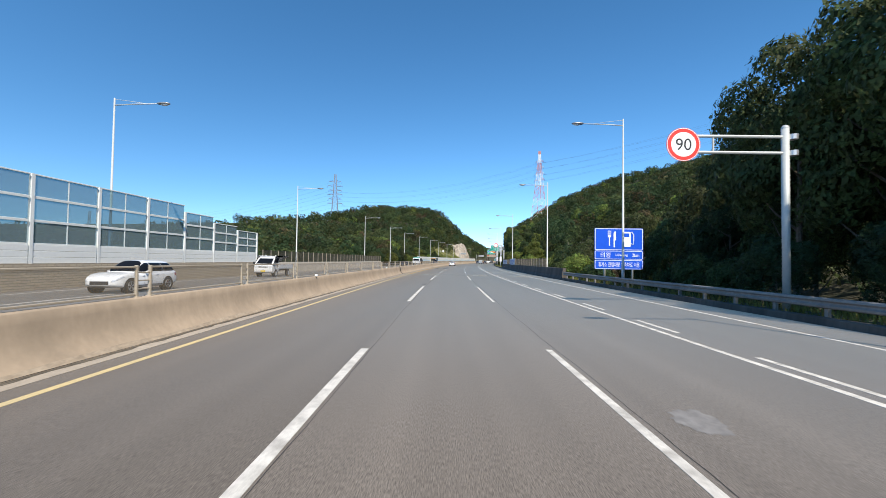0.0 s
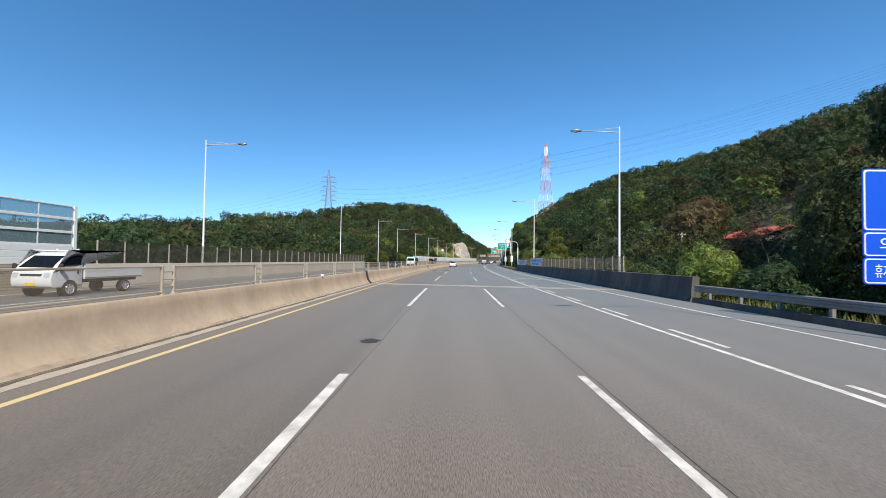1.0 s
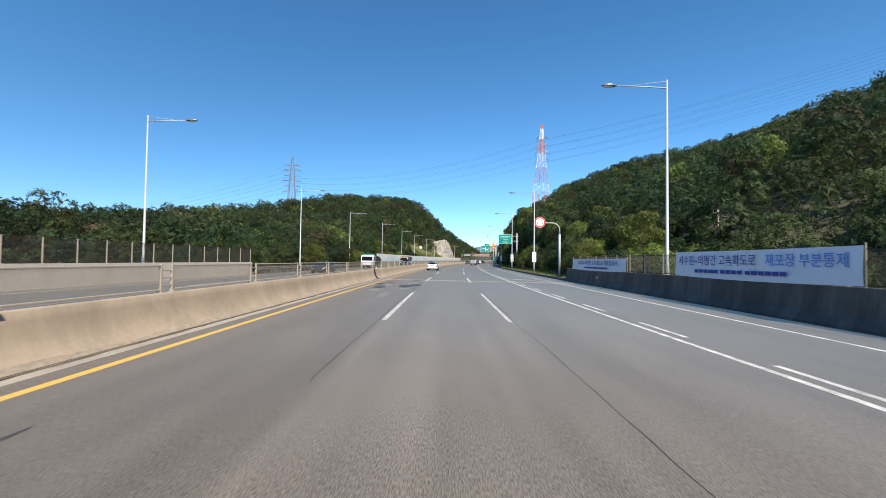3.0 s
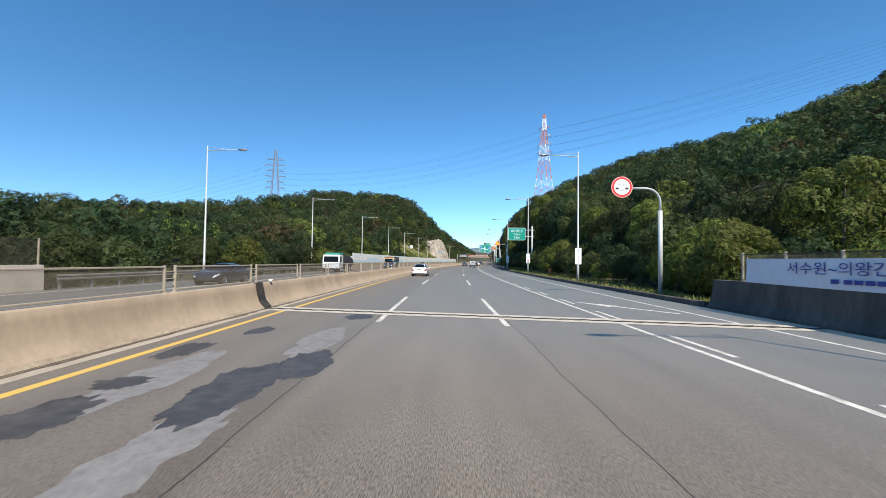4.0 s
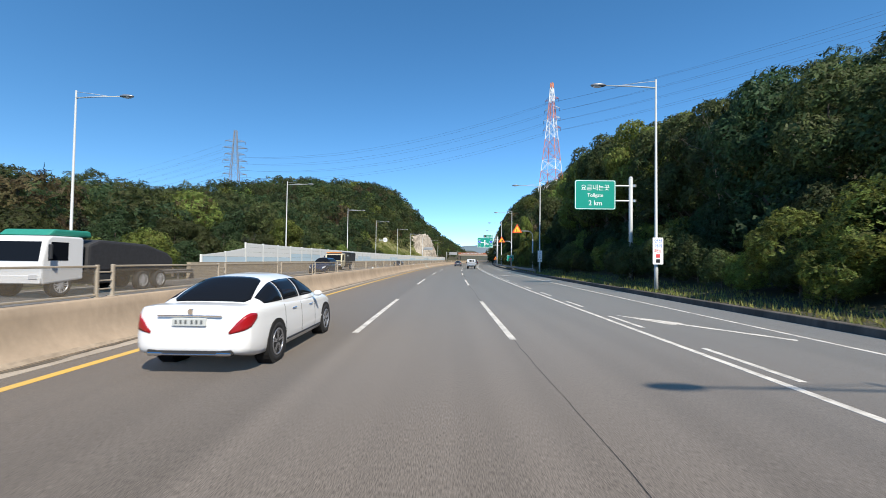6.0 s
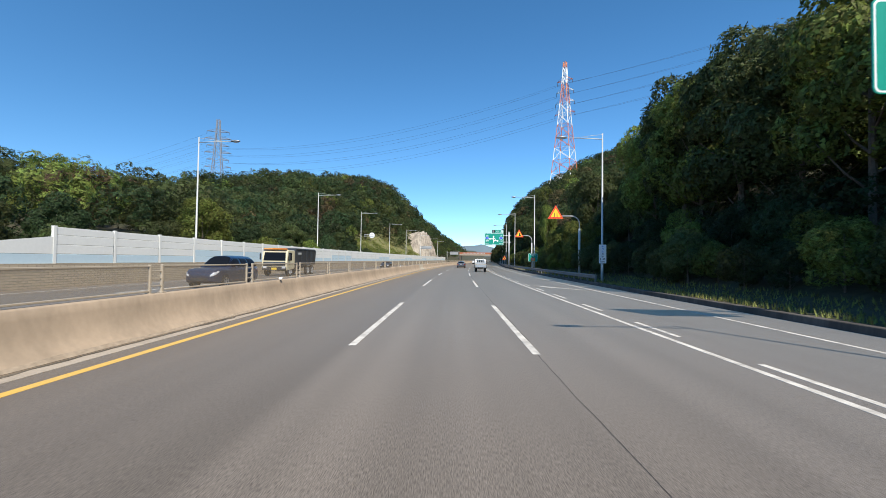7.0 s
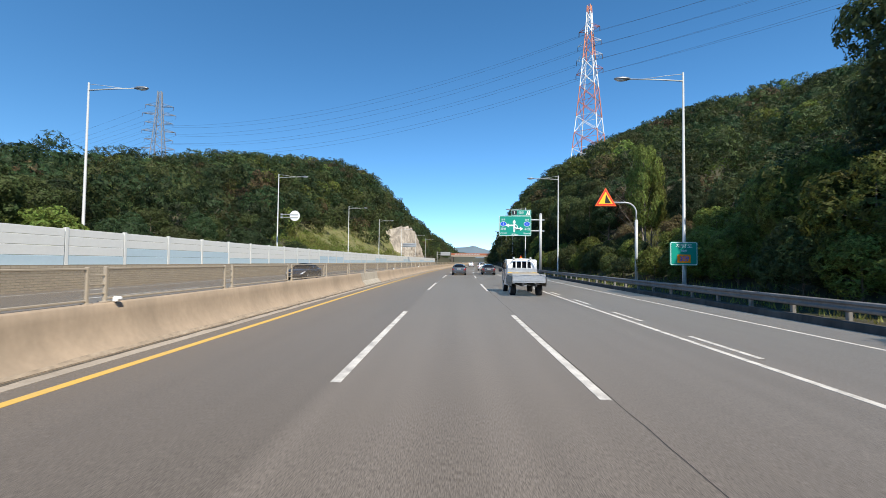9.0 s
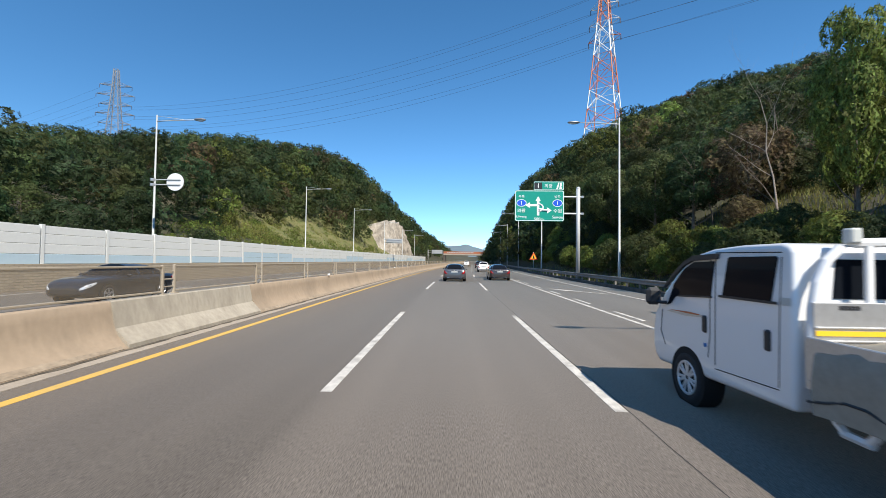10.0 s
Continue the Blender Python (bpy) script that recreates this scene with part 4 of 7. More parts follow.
for s, lat, h, k in ((57, 15.6, 3.0, 6), (47.5, 14.8, 3.2, 5), (50, 17, 4.5, 3), (64, 30, 6, 6), (70, 33, 6.5, 8), (76, 30, 6, 5), (84, 31, 6, 6), (98, 40, 9, 8), (101, 43, 9, 8), (90, 26, 5, 5), (96, 24, 6.5, 6), (102, 22, 6.5, 5), (107, 19, 6, 5), (80, 22, 6, 6), (68, 22, 6, 7), (60, 22, 6, 8),
                     (112.5, 15.5, 4.2, 5), (116, 17, 4.5, 5), (120, 16.5, 4.6, 6), (148, 16.5, 4.0, 5), (150.5, 15.6, 3.3, 5), (229, 17.5, 2.6, 5), (233, 19.5, 2.8, 8), (236, 17.0, 2.4, 5), (240, 18.2, 2.6, 6), (244, 17.2, 2.2, 5), (247, 20.5, 2.6, 8), (251, 17.8, 2.8, 5), (238, 24.0, 3.2, 8), (231, 24.5, 4.0, 6), (250, 25.5, 3.6, 6), (195.5, -22.2, 8.0, 3), (197.5, -23.0, 7.0, 3)):
    plant(k, s, lat, h)
for s, lat, h, k, wide in ((236.5, 18.4, 11.0, 3, 0.46), (237.9, 19.4, 8.4, 3, 0.5), (234.2, 20.6, 6.2, 1, 0.8), (251, 23.5, 6.4, 8, 0.9), (253, 20.5, 8.0, 1, 0.9), (256.5, 19.2, 8.5, 0, 0.9),
                           (209, 16.4, 6.0, 3, 0.8), (213, 16.0, 4.6, 5, 0.9), (216.5, 16.6, 5.4, 5, 0.8), (219.5, 17.4, 4.6, 5, 0.9), (223, 16.6, 4.0, 3, 1.1), (204.5, 15.9, 4.2, 5, 0.9), (200.5, 16.2, 5.0, 3, 0.9), (226, 19.5, 4.4, 6, 0.9)):
    plant(k, s, lat, h, wide)
for s, lat, top, k in ((214.2, 20.0, 14.5, 0), (219.5, 25.5, 16.0, 4)):
    plant(k, s, lat, top - ground_height(s, lat), 0.8)
for s, lat, top in ((47, 37, 19), (49.5, 41, 21), (53, 38, 22), (56, 43, 22), (51, 46, 22)):
    plant(int(rng.integers(0, 3)), s, lat, top - ground_height(s, lat), 0.9)
s = 116.0
while s < 257:
    if not 124 < s < 132:
        plant(int(rng.choice([0, 1, 2, 4, 1, 0, 4])), s, rng.uniform(-28, -23.5), rng.uniform(4.6, 7.2))
        plant(int(rng.choice([5, 6, 7])), s + 2, rng.uniform(-23, -21), rng.uniform(2.5, 4.5))
    s += rng.uniform(3.6, 5.6)

# hillside woods
def wood(name, label, places, mats, leaves=70, leaf=0.62):
    groups = {m.name: ([], []) for m in mats}
    lookup = {m.name: m for m in mats}
    variants = [crown_arrays(rng, 1.0, 1.75, leaves, leaf / 3.2, lobes=16) for _ in range(14)]
    tones = {m.name: [] for m in mats}
    count = {m.name: 0 for m in mats}
    for (p, r, mi) in places:
        v, q = variants[int(rng.integers(0, 14))]
        a = rng.uniform(0, 6.28)
        ca, sa = math.cos(a), math.sin(a)
        vv = v * r
        vv = np.stack([vv[:, 0] * ca - vv[:, 1] * sa, vv[:, 0] * sa + vv[:, 1] * ca, vv[:, 2]], 1) + np.array(p)
        g = groups[mats[mi].name]
        g[0].append(vv)
        g[1].append(q + count[mats[mi].name])
        count[mats[mi].name] += len(vv)
        tones[mats[mi].name].append(np.full(len(vv), rng.random(), dtype=np.float32))
    for key, (vs, qs) in groups.items():
        if vs:
            ob = new(name, array_mesh(name, np.concatenate(vs), np.concatenate(qs), lookup[key]))
            ob.data.attributes.new("tree_tone", "FLOAT", "POINT").data.foreach_set("value", np.concatenate(tones[key]))
            tagged(ob, label, "forest", kind="stuff")


def scatter(s0, s1, l0, l1, spacing, r0, r1, low=4.0, high=9.7, keep_open=True):
    """Places of crowns on a slope, their tops between low and high metres over the ground."""
    out = []
    s = s0
    side = 1 if l1 > 0 else -1
    a, b = (l0, l1) if l0 < l1 else (l1, l0)
    while s < s1:
        lat = a
        while lat < b:
            ss, ll = s + rng.uniform(-0.5, 0.5) * spacing, lat + rng.uniform(-0.5, 0.5) * spacing
            r = rng.uniform(r0, r1)
            if keep_open and ll < 0 and (286 < ss < 326 and ll > -34 or 344 <= ss < 398 and ll > -33) or keep_open and 226 < ss < 254 and 0 < ll < 28.5:
                lat += spacing
                continue
            if 62 < ss < 100 and 27 < ll < 55:
                r = 0.45 * r
            crown_top = (low + (high - low) * rng.random()) * (0.5 if r < 0.45 * r1 or 222 < ss < 258 and 0 < ll < 42 else 1.0)
            z = ground_height(ss, ll)
            kind = rng.choice(4, p=[0.50, 0.39, 0.05, 0.06])
            out.append((tuple(road(ss, ll, z + crown_top - 1.75 * r)), r, kind))
            lat += spacing
        s += spacing
    return out


MATS = [LEAF, LEAF_DARK, LEAF_BRIGHT, LEAF_BROWN]
NEAR_LABEL, FAR_LABEL = "dense green mixed forest on the hillside beside the road", "dense green mixed forest on the hillside across the road"
wood("wooded_hillside", NEAR_LABEL, scatter(54, 205, 27, 46, 4.4, 2.2, 3.6) + scatter(205, 300, 27, 46, 4.1, 2.0, 3.3) + scatter(54, 205, 46, 66, 4.8, 2.6, 4.0) + scatter(205, 300, 46, 66, 4.6, 2.4, 3.7) + scatter(150, 300, 19, 27, 3.4, 1.5, 2.3, 3, 5), MATS, leaves=430, leaf=0.36)
wood("wooded_hillside", NEAR_LABEL, scatter(60, 290, 66, 124, 5.2, 2.7, 4.3) + scatter(290, 530, 66, 112, 5.4, 3.2, 4.4) + scatter(290, 530, 112, 215, 7.0, 4.0, 5.2) + scatter(300, 530, 15, 66, 4.6, 2.8, 4.0), MATS, leaves=230, leaf=0.48)
wood("wooded_hillside", FAR_LABEL, scatter(64, 300, -62, -29, 4.9, 2.5, 4.2, 3.5, 9.8) + scatter(300, 400, -50, -29, 4.0, 2.4, 3.6) + scatter(396, 560, -31, -22.5, 3.8, 1.8, 2.8, 4, 7), MATS, leaves=400, leaf=0.38)
wood("wooded_hillside", FAR_LABEL, scatter(64, 300, -130, -62, 5.8, 2.9, 4.6, 4, 10) + scatter(300, 520, -135, -31, 5.2, 3.2, 4.4), MATS, leaves=190, leaf=0.50)
wood("wooded_hillside", "yellow-green scrub along the foot of the far slope", scatter(236, 350, -26, -21.8, 2.2, 0.7, 1.4, 1.0, 2.2, False) + scatter(270, 300, -34, -22, 1.7, 0.7, 1.3, 0.6, 1.7, False) + scatter(300, 350, -37, -22, 1.9, 0.6, 1.1, 0.4, 1.2, False), [LEAF_BRIGHT, LEAF_BRIGHT, LEAF, LEAF_BRIGHT], leaves=170, leaf=0.40)
wood("distant_forest", "distant dark green forest on far slopes", scatter(530, 760, 17, 120, 8, 4, 6) + scatter(520, 800, -160, -24, 8.5, 4, 6) + scatter(-20, 54, 29, 75, 5.5, 3, 4.5) + scatter(60, 300, 124, 200, 9, 4.5, 6.5) + scatter(40, 420, -230, -135, 9, 4.5, 6.5), MATS, leaves=110, leaf=0.62)

# ---- rock cut and grassy bank across the road ----
def slope_sheet(name, s0, s1, q0, q1, mat, rough, freq, lift, label, cat, cols=48, rows=22, fade=True):
    verts, faces = [], []
    for i in range(cols + 1):
        s = s0 + (s1 - s0) * i / cols
        for j in range(rows + 1):
            q = q0 + (q1 - q0) * j / rows
            edge = min(i, cols - i) / 5.0
            edge = min(1.0, edge) if fade else 1.0
            p = Vector((s * freq, q * freq * 0.5, j * 0.13 * freq))
            d = noise.noise(p) + 0.5 * noise.noise(p * 2.7) + 0.25 * noise.noise(p * 6.1)
            z = ground_height(s, -q) + lift * edge - (1 - edge) * 1.2 + d * rough * edge
            verts.append(road(s, -q + d * rough * 0.8, max(z, -0.5)))
    w2 = rows + 1
    for i in range(cols):
        for j in range(rows):
            a = i * w2 + j
            faces.append((a, a + w2, a + w2 + 1, a + 1))
    return tagged(mesh_object(name, verts, faces, mat), label, cat, kind="structure")


def rock_face():
    """A steep ribbed outcrop: its foot bends in towards the road, its top runs back into the hill."""
    verts, faces, cols, rows = [], [], 190, 64
    foot = ((336, -35), (346, -31), (354, -26.5), (362, -23.6), (374, -22.0), (388, -21.3))
    tops = ((336, 2.0), (342, 6.0), (349, 7.5), (353, 8.5), (356, 11.5), (359, 14.5), (362, 15.4), (370, 15.6), (376, 13.5), (380, 9.0), (384, 4.0), (388, 0.5))
    for i in range(cols + 1):
        s = 336 + 52 * i / cols
        lat = 1.2 + float(np.interp(s, [p[0] for p in foot], [p[1] for p in foot]))
        h = float(np.interp(s, [p[0] for p in tops], [p[1] for p in tops])) * (1.04 + 0.10 * noise.noise(Vector((s * 0.45, 0, 3))))
        for j in range(rows + 1):
            v = j / rows
            rib = noise.noise(Vector((s * 0.35, v * 0.8, 1))) * 1.0 + noise.noise(Vector((s * 1.1, v * 1.6, 5))) * 0.9 + noise.noise(Vector((s * 2.6, v * 7.0, 9))) * 0.7 + abs(noise.noise(Vector((s * 1.7 + v * 5, v * 11.0, 4)))) * 1.1 + noise.noise(Vector((s * 5.0, v * 19.0, 2))) * 0.4
            if v <= 0.7:
                k = v / 0.7
                z, back = h * k ** 0.9, 3.6 * k ** 1.4
            else:
                k = (v - 0.7) / 0.3
                z, back = h * (1 - 0.25 * k), 3.6 + 14 * k
            verts.append(road(s + 8 + 0.4 * rib, lat - back + 1.1 * rib * min(1.0, 4 * v) * (1.2 - v), z - 0.4 + 0.5 * rib * v))
    w2 = rows + 1
    for i in range(cols):
        for j in range(rows):
            q = i * w2 + j
            faces.append((q, q + w2, q + w2 + 1, q + 1))
    tagged(mesh_object("rock_face", verts, faces, ROCK), "steep pale brown cut rock face above the road", "rock face", kind="structure")


rock_face()
slope_sheet("grass_bank", 276, 402, 22, 37, GRASS_GROUND, 0.75, 0.42, 0.6, "yellow-green grassy bank below the wooded hill", "bank")


# ---- lattice pylons and lines ----
RED_PAINT = material("red_paint", (0.56, 0.16, 0.06), 0.5, grain=0.1, scale=3)
WHITE_PAINT = material("white_paint", (0.78, 0.77, 0.74), 0.5, grain=0.05, scale=3)
PYLON_STEEL = material("pylon_steel", (0.26, 0.27, 0.29), 0.6, 0.2, grain=0.1, scale=2)
INSULATOR = material("brown_insulator", (0.12, 0.07, 0.05), 0.3)


def bar(bm, a, b, t):
    tube(bm, [a, b], t, 4, cap=False)


def pylon(m, height, base, top, banded, arms, label):
    root = tagged(empty("pylon", m), label, "pylon")
    levels = 13
    def half(z):
        k = z / height
        return (base / 2) * (1 - k) ** 1.25 + top / 2 * k ** 0.5 if k < 1 else top / 2
    zs = [height * (1 - (1 - i / levels) ** 1.25) for i in range(levels + 1)]
    for i in range(levels):
        bm = bmesh.new()
        z0, z1 = zs[i], zs[i + 1]
        h0, h1 = half(z0), half(z1)
        c0 = [(sx * h0, sy * h0, z0) for sx, sy in ((-1, -1), (1, -1), (1, 1), (-1, 1))]
        c1 = [(sx * h1, sy * h1, z1) for sx, sy in ((-1, -1), (1, -1), (1, 1), (-1, 1))]
        for k in range(4):
            bar(bm, c0[k], c1[k], 0.15 if banded else 0.20)
            bar(bm, c0[k], c1[(k + 1) % 4], 0.08 if banded else 0.07)
            bar(bm, c0[(k + 1) % 4], c1[k], 0.08 if banded else 0.07)
            bar(bm, c1[k], c1[(k + 1) % 4], 0.06)
        mat = PYLON_STEEL
        if banded:
            mat = (RED_PAINT, WHITE_PAINT)[(i // 2 + (0 if i > 2 else 1)) % 2] if i > 0 else RED_PAINT
        part("lattice_section", bm, mat, root)
    for z, reach in arms:
        for side in (-1, 1):
            bm = bmesh.new()
            h = half(z)
            tip = (side * reach, 0, z + 0.2)
            for sy in (-1, 1):
                bar(bm, (side * h, sy * h, z), tip, 0.09 if banded else 0.14)
                bar(bm, (side * h, sy * h, z + 1.6), tip, 0.07)
            arm = part("cross_arm", bm, PYLON_STEEL if not banded else (WHITE_PAINT if int(z) % 2 else RED_PAINT), root)
            bm = bmesh.new()
            for k in range(6):
                tube(bm, [(tip[0], 0, z - 0.25 * k), (tip[0], 0, z - 0.25 * k - 0.12)], 0.13, 6)
            part("insulator", bm, INSULATOR, arm)
    return root


RIGHT_BASE = ground_height(338.5, 38)
LEFT_BASE = ground_height(394, -156)
R_H = 87.6 - RIGHT_BASE
L_H = 85 - LEFT_BASE
R_ARMS = [(R_H * k, r) for k, r in ((0.62, 4.4), (0.70, 4.2), (0.78, 3.8), (0.86, 3.4))]
L_ARMS = [(L_H - d, r) for d, r in ((28, 7.4), (23.5, 6.2), (19.2, 7.4), (15, 6.2), (10.7, 7.4), (6.4, 6.2))]
pylon(on_road(338.5, 39.9, RIGHT_BASE - 1, -32), R_H, 10.0, 1.1, True, R_ARMS, "tall red and white lattice electricity pylon on the wooded hill")
pylon(on_road(394, -156, LEFT_BASE - 1, 20), L_H + 1, 7.0, 1.6, False, L_ARMS, "grey lattice electricity pylon on the far wooded hill")
pylon(on_road(480, -560, 10, -25), 52, 7.0, 1.6, False, [(34, 7), (40, 6), (46, 5)], "distant grey lattice electricity pylon")


def power_line(a, b, sag, name="power_line"):
    pts = [a.lerp(b, i / 24) - Vector((0, 0, sag * 4 * (i / 24) * (1 - i / 24))) for i in range(25)]
    bm = bmesh.new()
    tube(bm, pts, 0.028, 4, cap=False)
    tagged(part(name, bm, WIRE), "thin dark overhead power line strung between pylons", "power line", "power lines")


for (z1, r1), (z2, r2) in zip(R_ARMS, L_ARMS + [L_ARMS[-1]]):
    for side in (-1, 1):
        a = on_road(338.5, 38.2, RIGHT_BASE - 1, -32) @ Vector((side * r1, 0, z1 - 1.5))
        b = on_road(394, -156, LEFT_BASE - 1, 20) @ Vector((side * r2, 0, z2 - 1.5))
        power_line(a, b, 9)
        power_line(a, road(205, 330 + side * 4, 118 + z1 * 0.5), 12)
for z2, r2 in L_ARMS:
    for side in (-1, 1):
        power_line(on_road(394, -156, LEFT_BASE - 1, 20) @ Vector((side * r2, 0, z2 - 1.5)), road(480 + side * 4, -560, 10 + 30 + (z2 - 18) * 0.5), 14)

# ---- overpass beyond the bend ----
RED_BROWN = material("red_brown_railing", (0.36, 0.12, 0.06), 0.6, grain=0.15, scale=2)
over = tagged(empty("overpass", on_road(565, 0, 0)), "concrete road bridge with a red-brown railing across the motorway", "bridge", kind="structure")
for nm, y, z, sz, mat in (("deck", 0, 6.2, (60, 9, 1.3), PALE_CONCRETE), ("railing", -4.3, 7.7, (60, 0.25, 1.7), RED_BROWN), ("railing", 4.3, 7.7, (60, 0.25, 1.7), RED_BROWN)):
    bm = bmesh.new()
    box(bm, sz, (9.5, y, z), 0.05)
    part(nm, bm, mat, over)
for x in (-20.0, 15.5):
    bm = bmesh.new()
    box(bm, (2.0, 9, 6.0), (x, 0, 2.8), 0.05)
    part("abutment", bm, GREY_CONCRETE, over)

for side_y in (-4.46,):
    for k in range(16):
        bm = bmesh.new()
        box(bm, (0.9, 0.03, 0.8), (-17 + k * 1.35, side_y, 7.75), 0.01)
        part("lettering_bar", bm, PALE_PAINT, over, "pale lettering on the railing")

# far blue hills; the haze of distance is put into HAZE_HILL's base colour
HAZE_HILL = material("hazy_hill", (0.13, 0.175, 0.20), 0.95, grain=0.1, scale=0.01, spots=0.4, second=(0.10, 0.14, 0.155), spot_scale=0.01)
def far_ridge(s, l0, l1, top, seed, mat, label):
    verts, faces, n = [], [], 60
    for i in range(n + 1):
        lat = l0 + (l1 - l0) * i / n
        k = math.sin(math.pi * i / n) ** 0.8
        z = top * k * (0.75 + 0.5 * noise.noise(Vector((i * 0.13, seed, 0))) + 0.12 * noise.noise(Vector((i * 0.7, seed, 3))))
        for f, q in ((0.0, -250), (0.6, -90), (1.0, 0), (0.0, 260)):
            verts.append(road(s + q, lat, z * f - 2))
    for i in range(n):
        for j in range(3):
            a = i * 4 + j
            faces.append((a, a + 1, a + 5, a + 4))
    tagged(mesh_object("distant_hill", verts, faces, mat, smooth=True), label, "hill", kind="structure")


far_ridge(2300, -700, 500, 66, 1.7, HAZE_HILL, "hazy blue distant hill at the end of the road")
FAR_GREEN = material("far_green", (0.075, 0.105, 0.05), 0.95, grain=0.35, scale=0.08, spots=0.6, second=(0.045, 0.07, 0.03), spot_scale=0.05)
far_ridge(900, -1500, -350, 75, 5.1, FAR_GREEN, "distant green wooded hill")

# ---- signs ----
SIGN_BLUE = material("sign_blue", (0.01, 0.09, 0.62), 0.35, grain=0.04, scale=3)
SIGN_GREEN = material("sign_green", (0.005, 0.27, 0.20), 0.35, grain=0.04, scale=3)
SIGN_WHITE = material("sign_white", (0.82, 0.83, 0.82), 0.4, grain=0.03, scale=4)
SIGN_RED = material("sign_red", (0.72, 0.04, 0.03), 0.4)
SIGN_ORANGE = material("sign_orange", (0.90, 0.28, 0.01), 0.4)
SIGN_YELLOW = material("sign_yellow", (0.9, 0.55, 0.03), 0.4)
SIGN_BLACK = material("sign_black", (0.02, 0.02, 0.022), 0.4)
SIGN_GREY = material("sign_back_grey", (0.42, 0.43, 0.44), 0.5, 0.4)


def flat_shape(points, y, depth=0.004):
    """A thin plate in the x-z plane at y, from outline points."""
    bm = bmesh.new()
    f = bm.faces.new([bm.verts.new((x, y, z)) for x, z in points])
    r = bmesh.ops.extrude_face_region(bm, geom=[f])
    bmesh.ops.translate(bm, vec=(0, depth, 0), verts=[v for v in r["geom"] if isinstance(v, bmesh.types.BMVert)])
    bmesh.ops.recalc_face_normals(bm, faces=bm.faces[:])
    return bm


def rounded(w, h, r, cx=0.0, cz=0.0):
    out = []
    for sx, sz, a0 in ((1, 1, 0), (-1, 1, 90), (-1, -1, 180), (1, -1, 270)):
        for k in range(5):
            a = radians(a0 + k * 22.5)
            out.append((cx + sx * (w / 2 - r) + r * math.cos(a), cz + sz * (h / 2 - r) + r * math.sin(a)))
    return out


def disc(r, cx=0.0, cz=0.0, n=32):
    return [(cx + r * math.cos(2 * math.pi * k / n), cz + r * math.sin(2 * math.pi * k / n)) for k in range(n)]


def words(body, height, cx, cz, y, mat, parent, width=None, label=""):
    """Lettering with the built-in font, centred at (cx, cz) in a sign's x-z plane."""
    cu = bpy.data.curves.new("lettering", "FONT")
    cu.body, cu.size, cu.align_x, cu.align_y, cu.extrude = body, 1.0, "CENTER", "CENTER", 0.002
    tmp = bpy.data.objects.new("lettering", cu)
    me = bpy.data.meshes.new_from_object(tmp)
    bpy.data.objects.remove(tmp)
    co = np.empty(len(me.vertices) * 3, dtype=np.float32)
    me.vertices.foreach_get("co", co)
    co = co.reshape(-1, 3)
    lo, hi = co.min(0), co.max(0)
    k = height / max(hi[1] - lo[1], 1e-6)
    kx = k if width is None else width / max(hi[0] - lo[0], 1e-6)
    res = np.stack([cx + (co[:, 0] - (lo[0] + hi[0]) / 2) * kx, y - co[:, 2], cz + (co[:, 1] - (lo[1] + hi[1]) / 2) * k], 1)
    me.vertices.foreach_set("co", res.astype(np.float32).ravel())
    me.materials.clear()
    me.materials.append(mat)
    me.update()
    ob = new("lettering", me)
    ob.parent = parent
    if label:
        ob["label"] = label
    return ob


def plate(parent, pts, y, mat, name="sign_plate", depth=0.004, label=""):
    return part(name, flat_shape(pts, y, depth), mat, parent, label)


def bordered(parent, w, h, cx, cz, mat, r=0.1, rim=0.045):
    """A road sign board with a white line inside its edge."""
    board = plate(parent, rounded(w, h, r, cx, cz), 0.0, mat, "sign_board", 0.03)
    plate(board, rounded(w - 0.06, h - 0.06, r * 0.9, cx, cz), -0.005, SIGN_WHITE, "border", 0.004)
    plate(board, rounded(w - 0.06 - 2 * rim, h - 0.06 - 2 * rim, r * 0.75, cx, cz), -0.010, mat, "face", 0.004)
    return board


def post(parent, x, z0, z1, r=0.09, y=0.09, name="post", mat=None):
    bm = bmesh.new()
    tube(bm, [(x, y, z0), (x, y, z1)], r, 12)
    bmesh.ops.create_uvsphere(bm, u_segments=10, v_segments=6, radius=r * 1.05, matrix=Matrix.Translation((x, y, z1)))
    return part(name, bm, mat or PALE_PAINT, parent, smooth=True)


def arm(parent, x0, x1, z, r=0.05, y=0.09):
    bm = bmesh.new()
    tube(bm, [(x0, y, z), (x1, y, z)], r, 8)
    a = part("arm", bm, PALE_PAINT, parent)
    bm = bmesh.new()
    tube(bm, [(x1 - 0.02, y, z - 0.09), (x1 - 0.02, y, z + 0.09)], 0.16, 10)
    part("clamp", bm, GALVANISED, a)
    return a


def crook(parent, x_sign, x_post, z_arm, z_base, r=0.075, y=0.09):
    """A bent pole: upright with a curved arm that carries the sign."""
    pts = [(x_post, y, z_arm - 1.25)]
    for k in range(7):
        a = radians(90 * k / 6)
        pts.append((x_post - 0.75 * (1 - math.cos(a)), y, z_arm - 0.75 + 0.75 * math.sin(a)))
    pts.append((x_sign, y, z_arm))
    bm = bmesh.new()
    tube(bm, [(x_post, y, z_base), (x_post, y, z_arm - 1.2)], r * 1.4, 12)
    part("post", bm, PALE_PAINT, parent, smooth=True)
    bm = bmesh.new()
    tube(bm, pts, r * 0.75, 8)
    part("curved_arm", bm, PALE_PAINT, parent, smooth=True)


